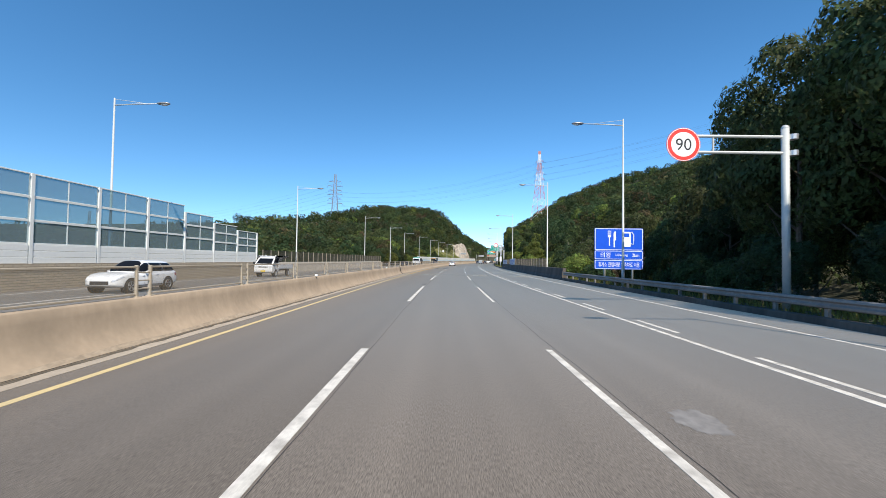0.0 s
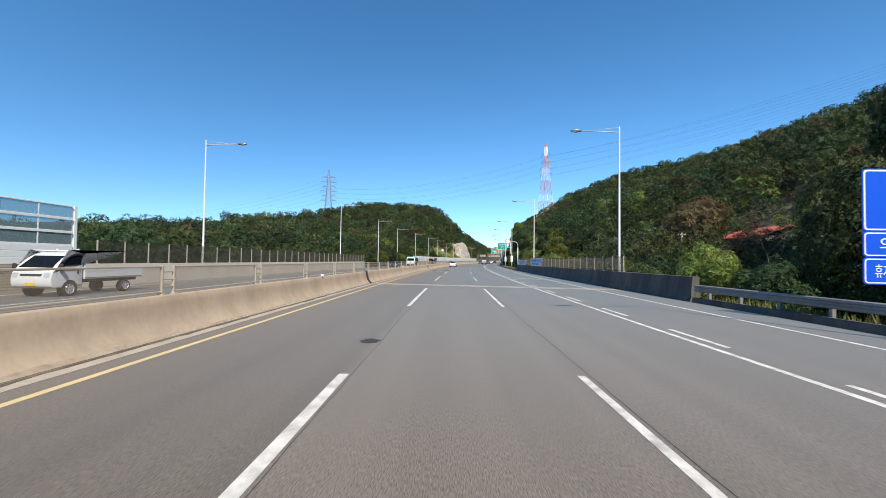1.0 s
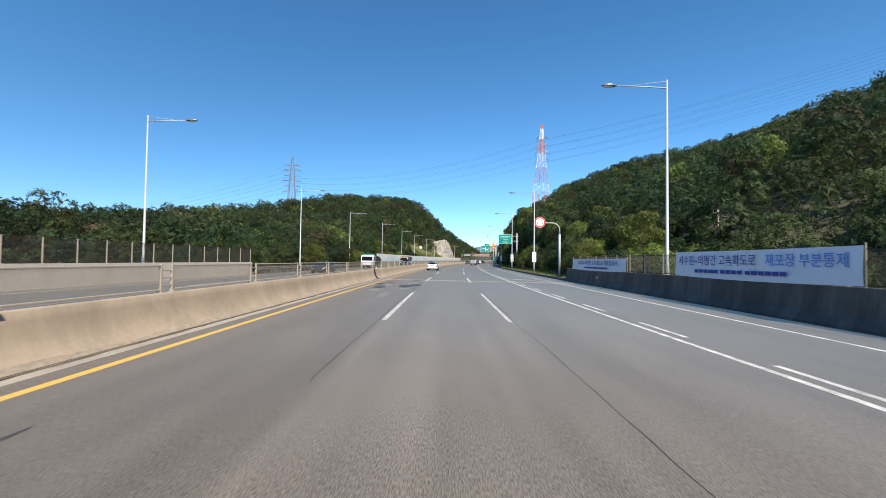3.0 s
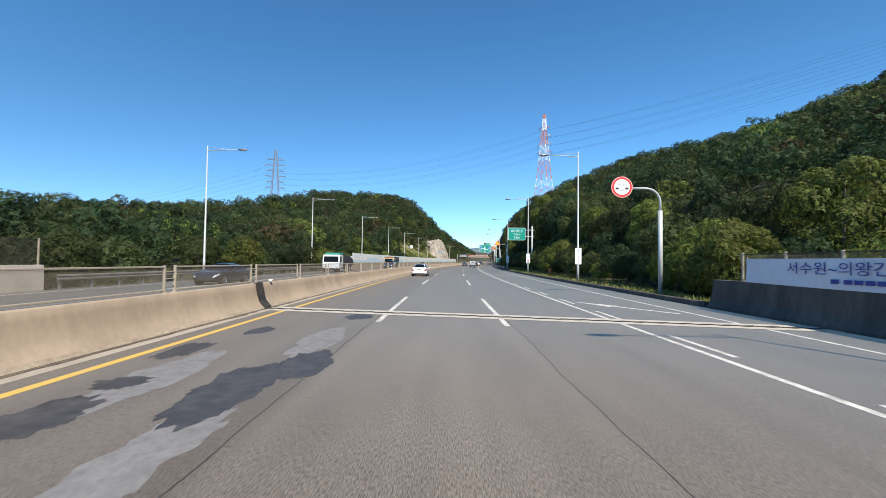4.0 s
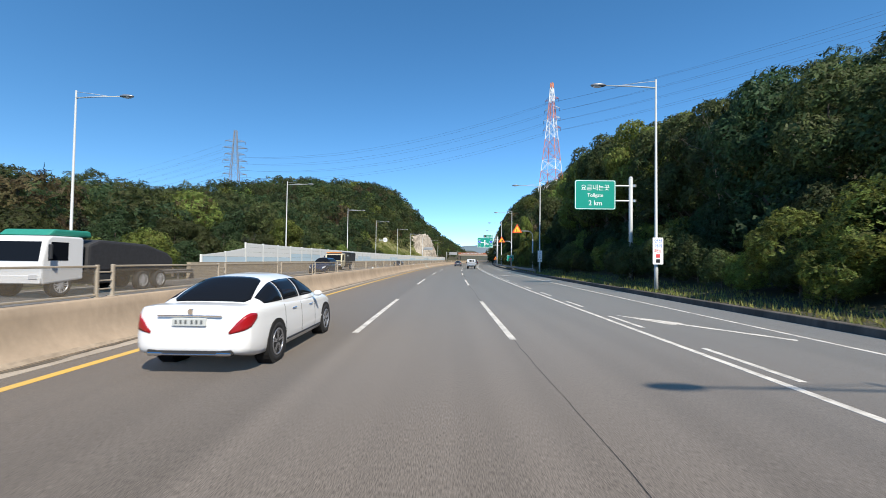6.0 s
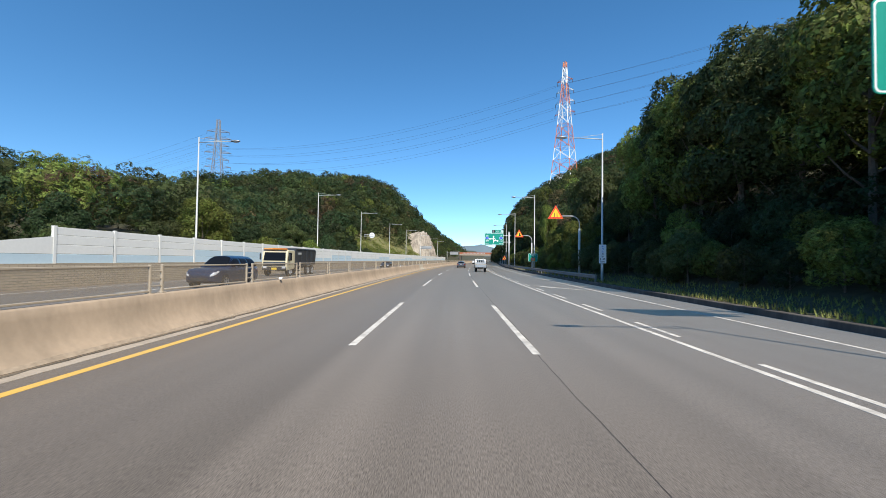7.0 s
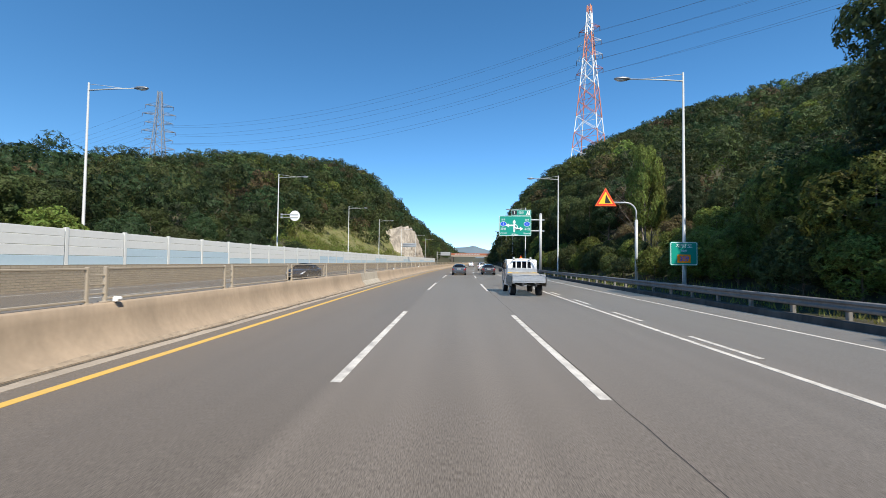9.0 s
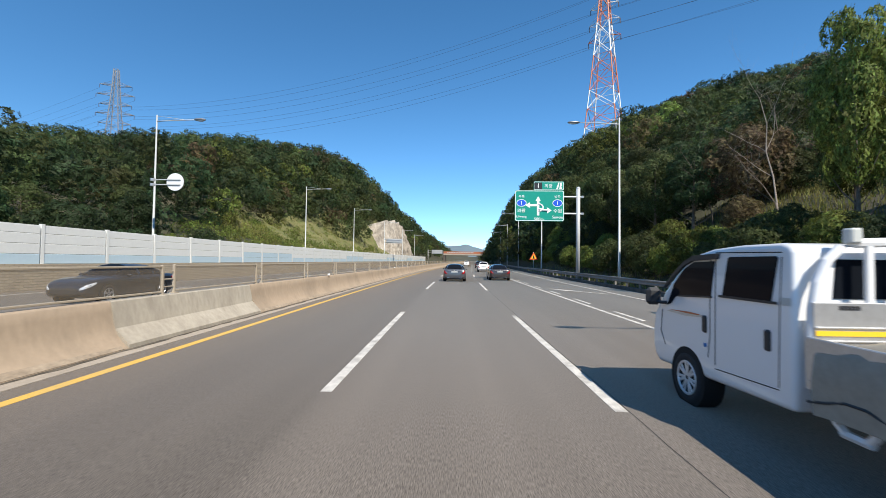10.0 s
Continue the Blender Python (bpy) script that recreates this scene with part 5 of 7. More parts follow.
# speed limit on a two-armed post
limit = tagged(empty("speed_limit_sign", on_road(18.7, 9.94, 0)), "round white and red speed limit sign on a grey two-armed post", "road sign")
plate(limit, disc(0.60, 0, 5.97), 0.0, SIGN_RED, "sign_plate", 0.02)
plate(limit, disc(0.585, 0, 5.97), -0.003, SIGN_WHITE, "outer_line", 0.003)
plate(limit, disc(0.565, 0, 5.97), -0.006, SIGN_RED, "red_ring", 0.003)
plate(limit, disc(0.44, 0, 5.97), -0.009, SIGN_WHITE, "face", 0.003)
words("90", 0.42, 0, 5.97, -0.012, SIGN_BLACK, limit, 0.55)
post(limit, 3.66, 0.1, 6.6, 0.125)
for z in (5.72, 6.30):
    arm(limit, 0.35, 3.96, z, 0.055)
bm = bmesh.new()
box(bm, (0.05, 0.05, 0.55), (1.1, 0.09, 6.01))
part("arm_strut", bm, PALE_PAINT, limit)

# blue service area sign
blue = tagged(empty("service_area_sign", on_road(37.8, 15.2, 0)), "blue service area sign with fork, knife and fuel pump symbols", "road sign")
bordered(blue, 3.85, 1.78, 0, 3.62, SIGN_BLUE, 0.1)
bordered(blue, 3.85, 0.72, 0, 2.36, SIGN_BLUE, 0.1, 0.035)
bordered(blue, 3.85, 0.76, 0, 1.60, SIGN_BLUE, 0.1, 0.035)
words("의왕", 0.40, -1.05, 2.36, -0.018, SIGN_WHITE, blue, 0.85)
words("Uiwang", 0.26, 0.22, 2.34, -0.018, SIGN_WHITE, blue, 0.95)
words("2km", 0.26, 1.32, 2.36, -0.018, SIGN_WHITE, blue, 0.55)
words("휴게소 진입차량 우측차로 이용", 0.38, 0, 1.60, -0.018, SIGN_WHITE, blue, 3.25)
fork = bmesh.new()
for dx in (-0.11, -0.037, 0.037, 0.11):
    box(fork, (0.034, 0.006, 0.42), (-0.75 + dx, -0.018, 4.10))
box(fork, (0.26, 0.006, 0.16), (-0.75, -0.018, 3.86), 0.002)
box(fork, (0.075, 0.006, 0.7), (-0.75, -0.018, 3.45), 0.002)
part("fork_symbol", fork, SIGN_WHITE, blue)
plate(blue, [(-0.42, 2.98), (-0.33, 2.98), (-0.33, 3.5), (-0.24, 3.55), (-0.24, 4.2), (-0.30, 4.3), (-0.42, 4.1)], -0.021, SIGN_WHITE, "knife_symbol", 0.006)
plate(blue, rounded(0.62, 1.2, 0.08, 0.62, 3.62), -0.021, SIGN_WHITE, "pump_symbol", 0.006)
plate(blue, rounded(0.40, 0.30, 0.03, 0.62, 3.95), -0.026, SIGN_BLUE, "pump_window", 0.004)
hose = bmesh.new()
tube(hose, [(0.93, -0.018, 3.3), (1.12, -0.018, 3.2), (1.16, -0.018, 3.5), (1.16, -0.018, 4.0), (0.98, -0.018, 4.22)], 0.035, 6)
part("hose_symbol", hose, SIGN_WHITE, blue)
for x in (-1.1, 1.1):
    post(blue, x, -0.2, 4.3, 0.08)

# minimum distance sign on a crook
gap_sign = tagged(empty("distance_sign", on_road(115.1, 11.35, 0)), "round white and red keep-distance sign on a bent grey pole", "road sign")
plate(gap_sign, disc(0.58, 0, 5.9), 0.0, SIGN_RED, "sign_plate", 0.02)
plate(gap_sign, disc(0.565, 0, 5.9), -0.003, SIGN_WHITE, "outer_line", 0.003)
plate(gap_sign, disc(0.545, 0, 5.9), -0.006, SIGN_RED, "red_ring", 0.003)
plate(gap_sign, disc(0.43, 0, 5.9), -0.009, SIGN_WHITE, "face", 0.003)
words("90m", 0.21, 0, 6.03, -0.012, SIGN_GREY, gap_sign, 0.52)
for sx in (-1, 1):
    b2 = bmesh.new()
    box(b2, (0.2, 0.005, 0.06), (sx * 0.26, -0.013, 5.80), 0.002)
    box(b2, (0.11, 0.005, 0.05), (sx * 0.26, -0.013, 5.85), 0.002)
    part("car_symbol", b2, SIGN_BLACK, gap_sign)
b2 = bmesh.new()
box(b2, (0.24, 0.005, 0.022), (0, -0.013, 5.70))
part("arrow_symbol", b2, SIGN_BLACK, gap_sign)
crook(gap_sign, 0.45, 2.1, 5.85, 0.15, 0.085)

# tollgate sign
toll = tagged(empty("tollgate_sign", on_road(165.1, 12.75, 0)), "green tollgate distance sign on a grey two-armed post", "road sign")
bordered(toll, 2.95, 2.15, 0, 6.62, SIGN_GREEN, 0.14)
words("요금내는곳", 0.42, 0, 7.15, -0.018, SIGN_WHITE, toll, 2.05)
words("Tollgate", 0.34, 0, 6.55, -0.018, SIGN_WHITE, toll, 1.15)
words("2 km", 0.36, 0, 6.03, -0.018, SIGN_WHITE, toll, 0.95)
post(toll, 2.6, 0.1, 7.85, 0.14)
for z in (6.2, 7.3):
    arm(toll, 1.2, 2.85, z, 0.06)


def triangle(parent, cx, cz, w):
    h = w * 0.87
    def tri_pts(k):
        return [(cx - w / 2 * k, cz - h * 0.36 * k), (cx + w / 2 * k, cz - h * 0.36 * k), (cx, cz + h * 0.64 * k)]
    plate(parent, tri_pts(1.0), 0.0, SIGN_RED, "sign_plate", 0.02)
    plate(parent, tri_pts(0.93), -0.004, SIGN_ORANGE, "outer_line", 0.004)
    plate(parent, tri_pts(0.88), -0.008, SIGN_RED, "red_edge", 0.004)
    plate(parent, tri_pts(0.66), -0.012, SIGN_YELLOW, "face", 0.004)


narrow = tagged(empty("road_narrows_sign", on_road(196.9, 11.66, 0)), "orange and red triangular road narrows sign on a bent grey pole", "road sign")
triangle(narrow, 0, 6.35, 1.5)
for sx in (-1, 1):
    b2 = bmesh.new()
    box(b2, (0.05, 0.005, 0.42), (sx * 0.10 + (0.03 if sx > 0 else 0), -0.016, 6.25))
    part("lane_symbol", b2, SIGN_BLACK, narrow)
crook(narrow, 0.45, 2.3, 6.15, 0.1)
slope = tagged(empty("steep_slope_sign", on_road(228.2, 12.1, 0)), "orange and red triangular falling rocks sign on a bent grey pole", "road sign")
triangle(slope, 0, 6.25, 1.5)
plate(slope, [(-0.06, 5.98), (0.36, 5.98), (0.02, 6.62)], -0.016, SIGN_BLACK, "slope_symbol", 0.004)
crook(slope, 0.45, 2.15, 6.05, 0.1)

# route sign on a lamp post
route = tagged(empty("route_sign", on_road(219.95, 13.2, 0.14) @ Matrix.Scale(0.917, 4)), "small green provincial road sign with an orange number shield", "road sign")
bordered(route, 1.5, 1.3, 0, 2.35, SIGN_GREEN, 0.08, 0.03)
words("지방도", 0.24, 0, 2.78, -0.018, SIGN_WHITE, route, 0.9)
words("의왕", 0.13, 0, 2.5, -0.018, SIGN_WHITE, route, 0.32)
plate(route, rounded(0.72, 0.46, 0.05, 0, 2.07), -0.020, SIGN_ORANGE, "number_shield", 0.004)
words("309", 0.28, 0, 2.07, -0.023, SIGN_BLUE, route, 0.5)
post(route, 0, 0.1, 2.9, 0.05)

# large direction sign
big = tagged(empty("direction_sign", on_road(257.9, 9.3, 0)), "large green direction sign with white arrows on a grey post", "road sign")
bordered(big, 4.5, 2.85, 0, 6.9, SIGN_GREEN, 0.16, 0.05)
board2 = bordered(big, 2.75, 0.82, 0.85, 8.75, SIGN_GREEN, 0.08, 0.035)
plate(big, rounded(0.72, 0.62, 0.04, -0.12, 8.75), -0.016, SIGN_BLACK, "exit_number_plate", 0.005)
words("1", 0.42, -0.12, 8.75, -0.022, SIGN_WHITE, big)
words("의왕", 0.36, 0.82, 8.75, -0.018, SIGN_WHITE, big, 0.72)
plate(big, [(1.52, 8.45), (1.68, 8.45), (1.82, 9.05), (1.72, 9.05)], -0.020, SIGN_WHITE, "ramp_symbol", 0.005)
plate(big, [(1.80, 8.45), (2.06, 8.45), (1.98, 8.75), (2.06, 8.75), (2.0, 9.05), (1.9, 9.05)], -0.020, SIGN_WHITE, "ramp_symbol", 0.005)
b2 = bmesh.new()
box(b2, (0.22, 0.006, 1.42), (-0.12, -0.019, 6.71))
box(b2, (0.75, 0.006, 0.20), (-0.55, -0.019, 6.95))
part("arrow_stem", b2, SIGN_WHITE, big)
curve = bmesh.new()
tube(curve, [(-0.05, -0.016, 6.6), (0.15, -0.016, 6.55), (0.35, -0.016, 6.5), (0.75, -0.016, 6.48)], 0.10, 6)
part("arrow_stem", curve, SIGN_WHITE, big)
ring = bmesh.new()
tube(ring, [(-0.1 + 0.42 * math.sin(a), -0.014, 6.72 + 0.35 * math.cos(a)) for a in [k * 0.45 for k in range(8)]], 0.075, 6)
part("loop_symbol", ring, SIGN_WHITE, big)
for pts in ([(-0.36, 7.35), (0.12, 7.35), (-0.12, 7.78)], [(-0.88, 7.22), (-0.88, 6.68), (-1.3, 6.95)], [(0.7, 6.75), (0.7, 6.2), (1.12, 6.48)]):
    plate(big, pts, -0.021, SIGN_WHITE, "arrow_head", 0.006)
for sx, a, b, c in ((-1, "북쪽", "의왕", "Uiwang"), (1, "남쪽", "수원", "Suwon")):
    cx = sx * 1.65
    words(a, 0.26, cx, 7.75, -0.018, SIGN_WHITE, big, 0.52)
    plate(big, [(cx + 0.46 * math.cos(t), 7.15 + 0.34 * math.sin(t)) for t in [k * math.pi / 14 for k in range(28)]], -0.018, SIGN_WHITE, "route_shield", 0.005)
    plate(big, [(cx + 0.41 * math.cos(t), 7.15 + 0.29 * math.sin(t)) for t in [k * math.pi / 14 for k in range(28)]], -0.022, SIGN_BLUE, "shield_face", 0.005)
    words("1", 0.34, cx, 7.15, -0.026, SIGN_WHITE, big)
    words(b, 0.36, cx, 6.45, -0.018, SIGN_WHITE, big, 0.75)
    words(c, 0.26, cx, 5.86, -0.018, SIGN_WHITE, big, 0.95)
words("500m", 0.24, -0.05, 5.68, -0.018, SIGN_WHITE, big, 0.85)
post(big, 3.55, 0.1, 8.5, 0.19)
for z in (6.2, 7.75):
    arm(big, 2.0, 3.95, z, 0.08)

# narrow notices on lamp posts
def notice(s, rows, label, top=3.1, h=1.45, w=0.56):
    n = tagged(empty("lamp_post_notice", on_road(s - 0.12, 13.5, 0)), label, "sign")
    plate(n, rounded(w, h, 0.04, 0, top - h / 2), 0.0, SIGN_WHITE, "sign_plate", 0.02)
    k = h / (len(rows) + 0.4)
    for i, (t, mat) in enumerate(rows):
        words(t, k * 0.72, 0, top - k * (i + 0.7), -0.004, mat, n, min(w * 0.7, k * 0.8 * len(t)))
    for z in (top - 0.2, top - h + 0.2):
        bm = bmesh.new()
        tube(bm, [(0, 0.12, z - 0.03), (0, 0.12, z + 0.03)], 0.115, 10)
        part("band", bm, GALVANISED, n)


BLUE_INK = material("blue_print", (0.05, 0.2, 0.6), 0.6)
RED_INK = material("red_print", (0.6, 0.05, 0.06), 0.6)
notice(130.4, [("졸", BLUE_INK), ("음", BLUE_INK), ("운", BLUE_INK), ("전", BLUE_INK), ("위", RED_INK), ("험", RED_INK), ("해", RED_INK), ("요", RED_INK)], "tall white notice with blue and red letters on a lamp post")
notice(157.4, [("안전", BLUE_INK), ("거리", BLUE_INK), ("확보", RED_INK), ("■", RED_INK), ("■", SIGN_BLACK)], "tall white notice with blue and red letters on a lamp post")
notice(189.0, [("휴", BLUE_INK), ("게", BLUE_INK), ("소", BLUE_INK), ("전", SIGN_BLACK), ("방", SIGN_BLACK), ("1.0", SIGN_BLACK), ("km", SIGN_BLACK)], "tall white rest area notice with blue letters on a lamp post")

# back of a round sign on a far lamp post
back = tagged(empty("round_sign_back", on_road(247.3, -19.35, 0, 180)), "round pale sign seen from behind on arms of a lamp post", "road sign")
plate(back, disc(0.62, -1.5, 6.95), 0.0, SIGN_GREY, "sign_plate", 0.03)
plate(back, disc(0.60, -1.5, 6.95), 0.032, SIGN_WHITE, "back_plate", 0.006)
for z in (6.75, 7.1):
    arm(back, -1.9, 0.1, z, 0.04, 0.08)

# banners on the bridge fence
BANNER = material("banner_cloth", (0.62, 0.64, 0.68), 0.8, grain=0.05, scale=8)
NAVY = material("navy_print", (0.04, 0.05, 0.25), 0.7)
def banner(s0, s1, z0, z1, rows, label):
    root = tagged(empty("banner", on_road((s0 + s1) / 2, 12.70, 0, -90)), label, "banner")
    w2 = s1 - s0
    verts, faces, n = [], [], 40
    for side in (0.0, 0.012):
        for i in range(n + 1):
            for j in range(7):
                x, z = -w2 / 2 + w2 * i / n, z0 + (z1 - z0) * j / 6 - 0.06 * math.sin(math.pi * i / n) * (1 - j / 9)
                d = 0.035 * math.sin(i * 0.9 + j * 0.35) * math.sin(math.pi * j / 6 * 0.8)
                verts.append((x, -0.02 + d + side, z))
    m7 = (n + 1) * 7
    for i in range(n):
        for j in range(6):
            a = i * 7 + j
            faces.append((a, a + 7, a + 8, a + 1))
            faces.append((m7 + a, m7 + a + 1, m7 + a + 8, m7 + a + 7))
    mesh_object("cloth", verts, faces, BANNER, root, smooth=True)
    for t, hh, zz, mat, ww, xx in rows:
        words(t, hh, xx, zz, -0.075, mat, root, ww)
    for x in (-w2 / 2, w2 / 2):
        bm = bmesh.new()
        tube(bm, [(x, 0.05, z0 - 0.05), (x, 0.05, z1 + 0.08)], 0.02, 6)
        part("pole", bm, BEIGE_STEEL, root)


banner(81.2, 90.3, 1.18, 2.26, [("서수원~의왕간 고속화도로", 0.42, 1.88, NAVY, 4.9, -1.7), ("재포장 부분통제", 0.42, 1.88, BLUE_INK, 3.0, 2.7), ("■■■■■ ■■■■ ■■■■■■", 0.14, 1.42, NAVY, 5.0, -0.4)], "white cloth banner with navy Korean lettering on the fence")
banner(96.0, 107.4, 1.15, 1.98, [("서수원~의왕간 고속화도로 재포장공사", 0.36, 1.68, NAVY, 8.2, 0.3), ("■ ■■■■■ ■■■■ ■■■■■■", 0.12, 1.32, NAVY, 5.0, 0.2)], "white cloth banner with navy Korean lettering on the fence")
bm = bmesh.new()
box(bm, (0.03, 0.36, 0.2), (0, 0, 0), 0.01)
refl = part("barrier_reflector", bm, SIGN_ORANGE)
refl.matrix_world = on_road(100.9, 12.6, 0.62)
tagged(refl, "small orange reflector plate on the concrete barrier", "reflector")

# ---- vehicles ----
TYRE = material("tyre_rubber", (0.022, 0.022, 0.023), 0.85, grain=0.2, scale=30)
ALLOY = material("alloy", (0.50, 0.51, 0.53), 0.3, 0.85)
STEEL_RIM = material("silver_hubcap", (0.62, 0.63, 0.64), 0.35, 0.5)
DARK_PLASTIC = material("dark_plastic", (0.025, 0.026, 0.028), 0.55)
WELL = material("arch_shade_and_seam_black", (0.008, 0.008, 0.008), 0.9)
CHROME = material("chrome", (0.75, 0.76, 0.78), 0.12, 1.0)
CAR_GLASS = material("tinted_car_glass", (0.008, 0.010, 0.014), 0.05, 0.0, spec=0.04)
TAIL_RED = material("tail_light_red", (0.30, 0.008, 0.012), 0.2, coat=0.4)
HEAD_LENS = material("headlight_lens", (0.72, 0.75, 0.78), 0.12, 0.2, coat=0.6)
AMBER = material("amber_lens", (0.7, 0.25, 0.02), 0.25)
PLATE_WHITE = material("number_plate", (0.50, 0.52, 0.50), 0.45)
PLATE_INK = material("plate_ink", (0.10, 0.11, 0.11), 0.5)
PLATE_YELLOW = material("yellow_number_plate", (0.75, 0.52, 0.05), 0.45)


def car_paint(name, color, metal=0.0):
    return material(name, color, 0.32, metal, spec=0.5, coat=0.8)


WHITE_CAR = car_paint("white_car_paint", (0.78, 0.79, 0.79))
GREY_CAR = car_paint("dark_grey_car_paint", (0.085, 0.09, 0.10), 0.4)
BROWN_CAR = car_paint("dark_brown_car_paint", (0.06, 0.052, 0.05), 0.4)
BLACK_CAR = car_paint("black_car_paint", (0.018, 0.02, 0.026), 0.2)
BLUE_CAR = car_paint("dark_blue_car_paint", (0.012, 0.022, 0.06), 0.3)
TRUCK_WHITE = car_paint("white_truck_paint", (0.76, 0.77, 0.77))
CREAM = car_paint("cream_truck_paint", (0.62, 0.56, 0.38))


def prism(profile, width, bevel=0.0, segs=2):
    """A side outline of (y, z) points given a width along x, with rounded edges."""
    bm = bmesh.new()
    f = bm.faces.new([bm.verts.new((-width / 2, y, z)) for y, z in profile])
    r = bmesh.ops.extrude_face_region(bm, geom=[f])
    bmesh.ops.translate(bm, vec=(width, 0, 0), verts=[v for v in r["geom"] if isinstance(v, bmesh.types.BMVert)])
    bmesh.ops.recalc_face_normals(bm, faces=bm.faces[:])
    if bevel:
        es = [e for e in bm.edges if len(e.link_faces) == 2 and e.calc_face_angle(0) > 0.5]
        bmesh.ops.bevel(bm, geom=es, offset=bevel, segments=segs, affect="EDGES", profile=0.6)
    return bm


def loft(sections):
    """Closed rings of points joined one to the next, with end caps."""
    bm = bmesh.new()
    rings = [[bm.verts.new(p) for p in sec] for sec in sections]
    n = len(rings[0])
    for a, b in zip(rings, rings[1:]):
        for k in range(n):
            bm.faces.new((a[k], a[(k + 1) % n], b[(k + 1) % n], b[k]))
    bm.faces.new(rings[0][::-1])
    bm.faces.new(rings[-1])
    bmesh.ops.recalc_face_normals(bm, faces=bm.faces[:])
    return bm


def wheel(parent, x, y, r, w, rim_mat=ALLOY, spokes=5):
    """A wheel whose outer face points away from the car's middle."""
    side = 1 if x > 0 else -1
    bm = bmesh.new()
    prof = [(0.62, 0.0), (0.64, 0.48), (0.90, 0.5), (0.985, 0.40), (1.0, 0.2), (1.0, -0.2), (0.985, -0.40), (0.90, -0.5), (0.6, -0.5)]
    n = 28
    rings = [[bm.verts.new((side * t * w, r * q * math.cos(2 * math.pi * k / n), r * q * math.sin(2 * math.pi * k / n))) for k in range(n)] for q, t in prof]
    for a, b in zip(rings, rings[1:]):
        for k in range(n):
            bm.faces.new((a[k], a[(k + 1) % n], b[(k + 1) % n], b[k]))
    bm.faces.new(rings[0])
    bmesh.ops.recalc_face_normals(bm, faces=bm.faces[:])
    ty = part("wheel", bm, TYRE, parent, smooth=True)
    ty.location = (x, y, r)
    bm = bmesh.new()
    for k in range(spokes):
        for d in (-0.16, 0.16):
            a = 2 * math.pi * k / spokes + d
            m = Matrix.Rotation(a, 4, "X")
            box(bm, (0.03, 0.035, r * 0.56), (0, 0, 0), 0.006, Matrix.Translation((side * w * 0.40, 0, 0)) @ m @ Matrix.Translation((0, 0, r * 0.36)))
    tube(bm, [(side * w * 0.30, 0, 0), (side * w * 0.43, 0, 0)], r * 0.13, 12)
    ring_pts = [(side * w * 0.44, r * 0.63 * math.cos(k * math.pi / 14), r * 0.63 * math.sin(k * math.pi / 14)) for k in range(29)]
    tube(bm, ring_pts, 0.018, 6, cap=False)
    part("rim", bm, rim_mat, ty, smooth=False)
    return ty


# solid disc on the uncut flank; the hollow arch's shade is its black colour
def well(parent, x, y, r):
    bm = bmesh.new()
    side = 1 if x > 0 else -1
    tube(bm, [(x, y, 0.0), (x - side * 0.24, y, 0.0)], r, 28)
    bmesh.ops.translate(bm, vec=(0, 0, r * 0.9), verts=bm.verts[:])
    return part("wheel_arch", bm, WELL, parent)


def quad_panel(corners, u0, u1, v0, v1, out, n=4):
    """A thin pane on the bilinear patch of four corners (a b along u at v=0, d c at v=1)."""
    a, b, c, d = (Vector(p) for p in corners)
    normal = (b - a).cross(d - a).normalized() * out
    bm = bmesh.new()
    grid = []
    for j in range(n + 1):
        v = v0 + (v1 - v0) * j / n
        row = []
        for i in range(n + 1):
            u = u0[0] + (u1[0] - u0[0]) * i / n if v == v0 else 0
            ul = u0[0] + (u0[1] - u0[0]) * j / n
            ur = u1[0] + (u1[1] - u1[0]) * j / n
            u = ul + (ur - ul) * i / n
            p = (a * (1 - u) + b * u) * (1 - v) + (d * (1 - u) + c * u) * v
            row.append(bm.verts.new(p + normal))
        grid.append(row)
    for j in range(n):
        for i in range(n):
            bm.faces.new((grid[j][i], grid[j][i + 1], grid[j + 1][i + 1], grid[j + 1][i]))
    r = bmesh.ops.extrude_face_region(bm, geom=bm.faces[:])
    bmesh.ops.translate(bm, vec=-normal * 1.6, verts=[v for v in r["geom"] if isinstance(v, bmesh.types.BMVert)])
    bmesh.ops.recalc_face_normals(bm, faces=bm.faces[:])
    return bm


def smooth_line(points, xs, passes=2):
    """Heights of a line through (x, value) points, softened."""
    px, pv = zip(*points)
    dense = np.linspace(px[0], px[-1], 160)
    v = np.interp(dense, px, pv)
    for _ in range(passes):
        w = np.concatenate([v[:1].repeat(4), v, v[-1:].repeat(4)])
        v = np.convolve(w, np.ones(9) / 9, "valid")
    v[0], v[-1] = pv[0], pv[-1]
    return np.interp(xs, dense, v)


def patch(rows):
    """A grid of points as a sheet of faces."""
    bm = bmesh.new()
    g = [[bm.verts.new(p) for p in row] for row in rows]
    for a, b in zip(g, g[1:]):
        for k in range(len(a) - 1):
            bm.faces.new((a[k], a[k + 1], b[k + 1], b[k]))
    r = bmesh.ops.extrude_face_region(bm, geom=bm.faces[:])
    mid = Vector((0, 0, 0.6))
    for v in [v for v in r["geom"] if isinstance(v, bmesh.types.BMVert)]:
        v.co += (mid - v.co).normalized() * 0.012
    bmesh.ops.recalc_face_normals(bm, faces=bm.faces[:])
    return bm


SIDE_X = ((0.0, -0.035), (0.10, -0.006), (0.35, 0.006), (0.60, -0.004), (0.66, -0.010), (0.85, -0.026), (0.94, -0.05), (1.0, -0.085))


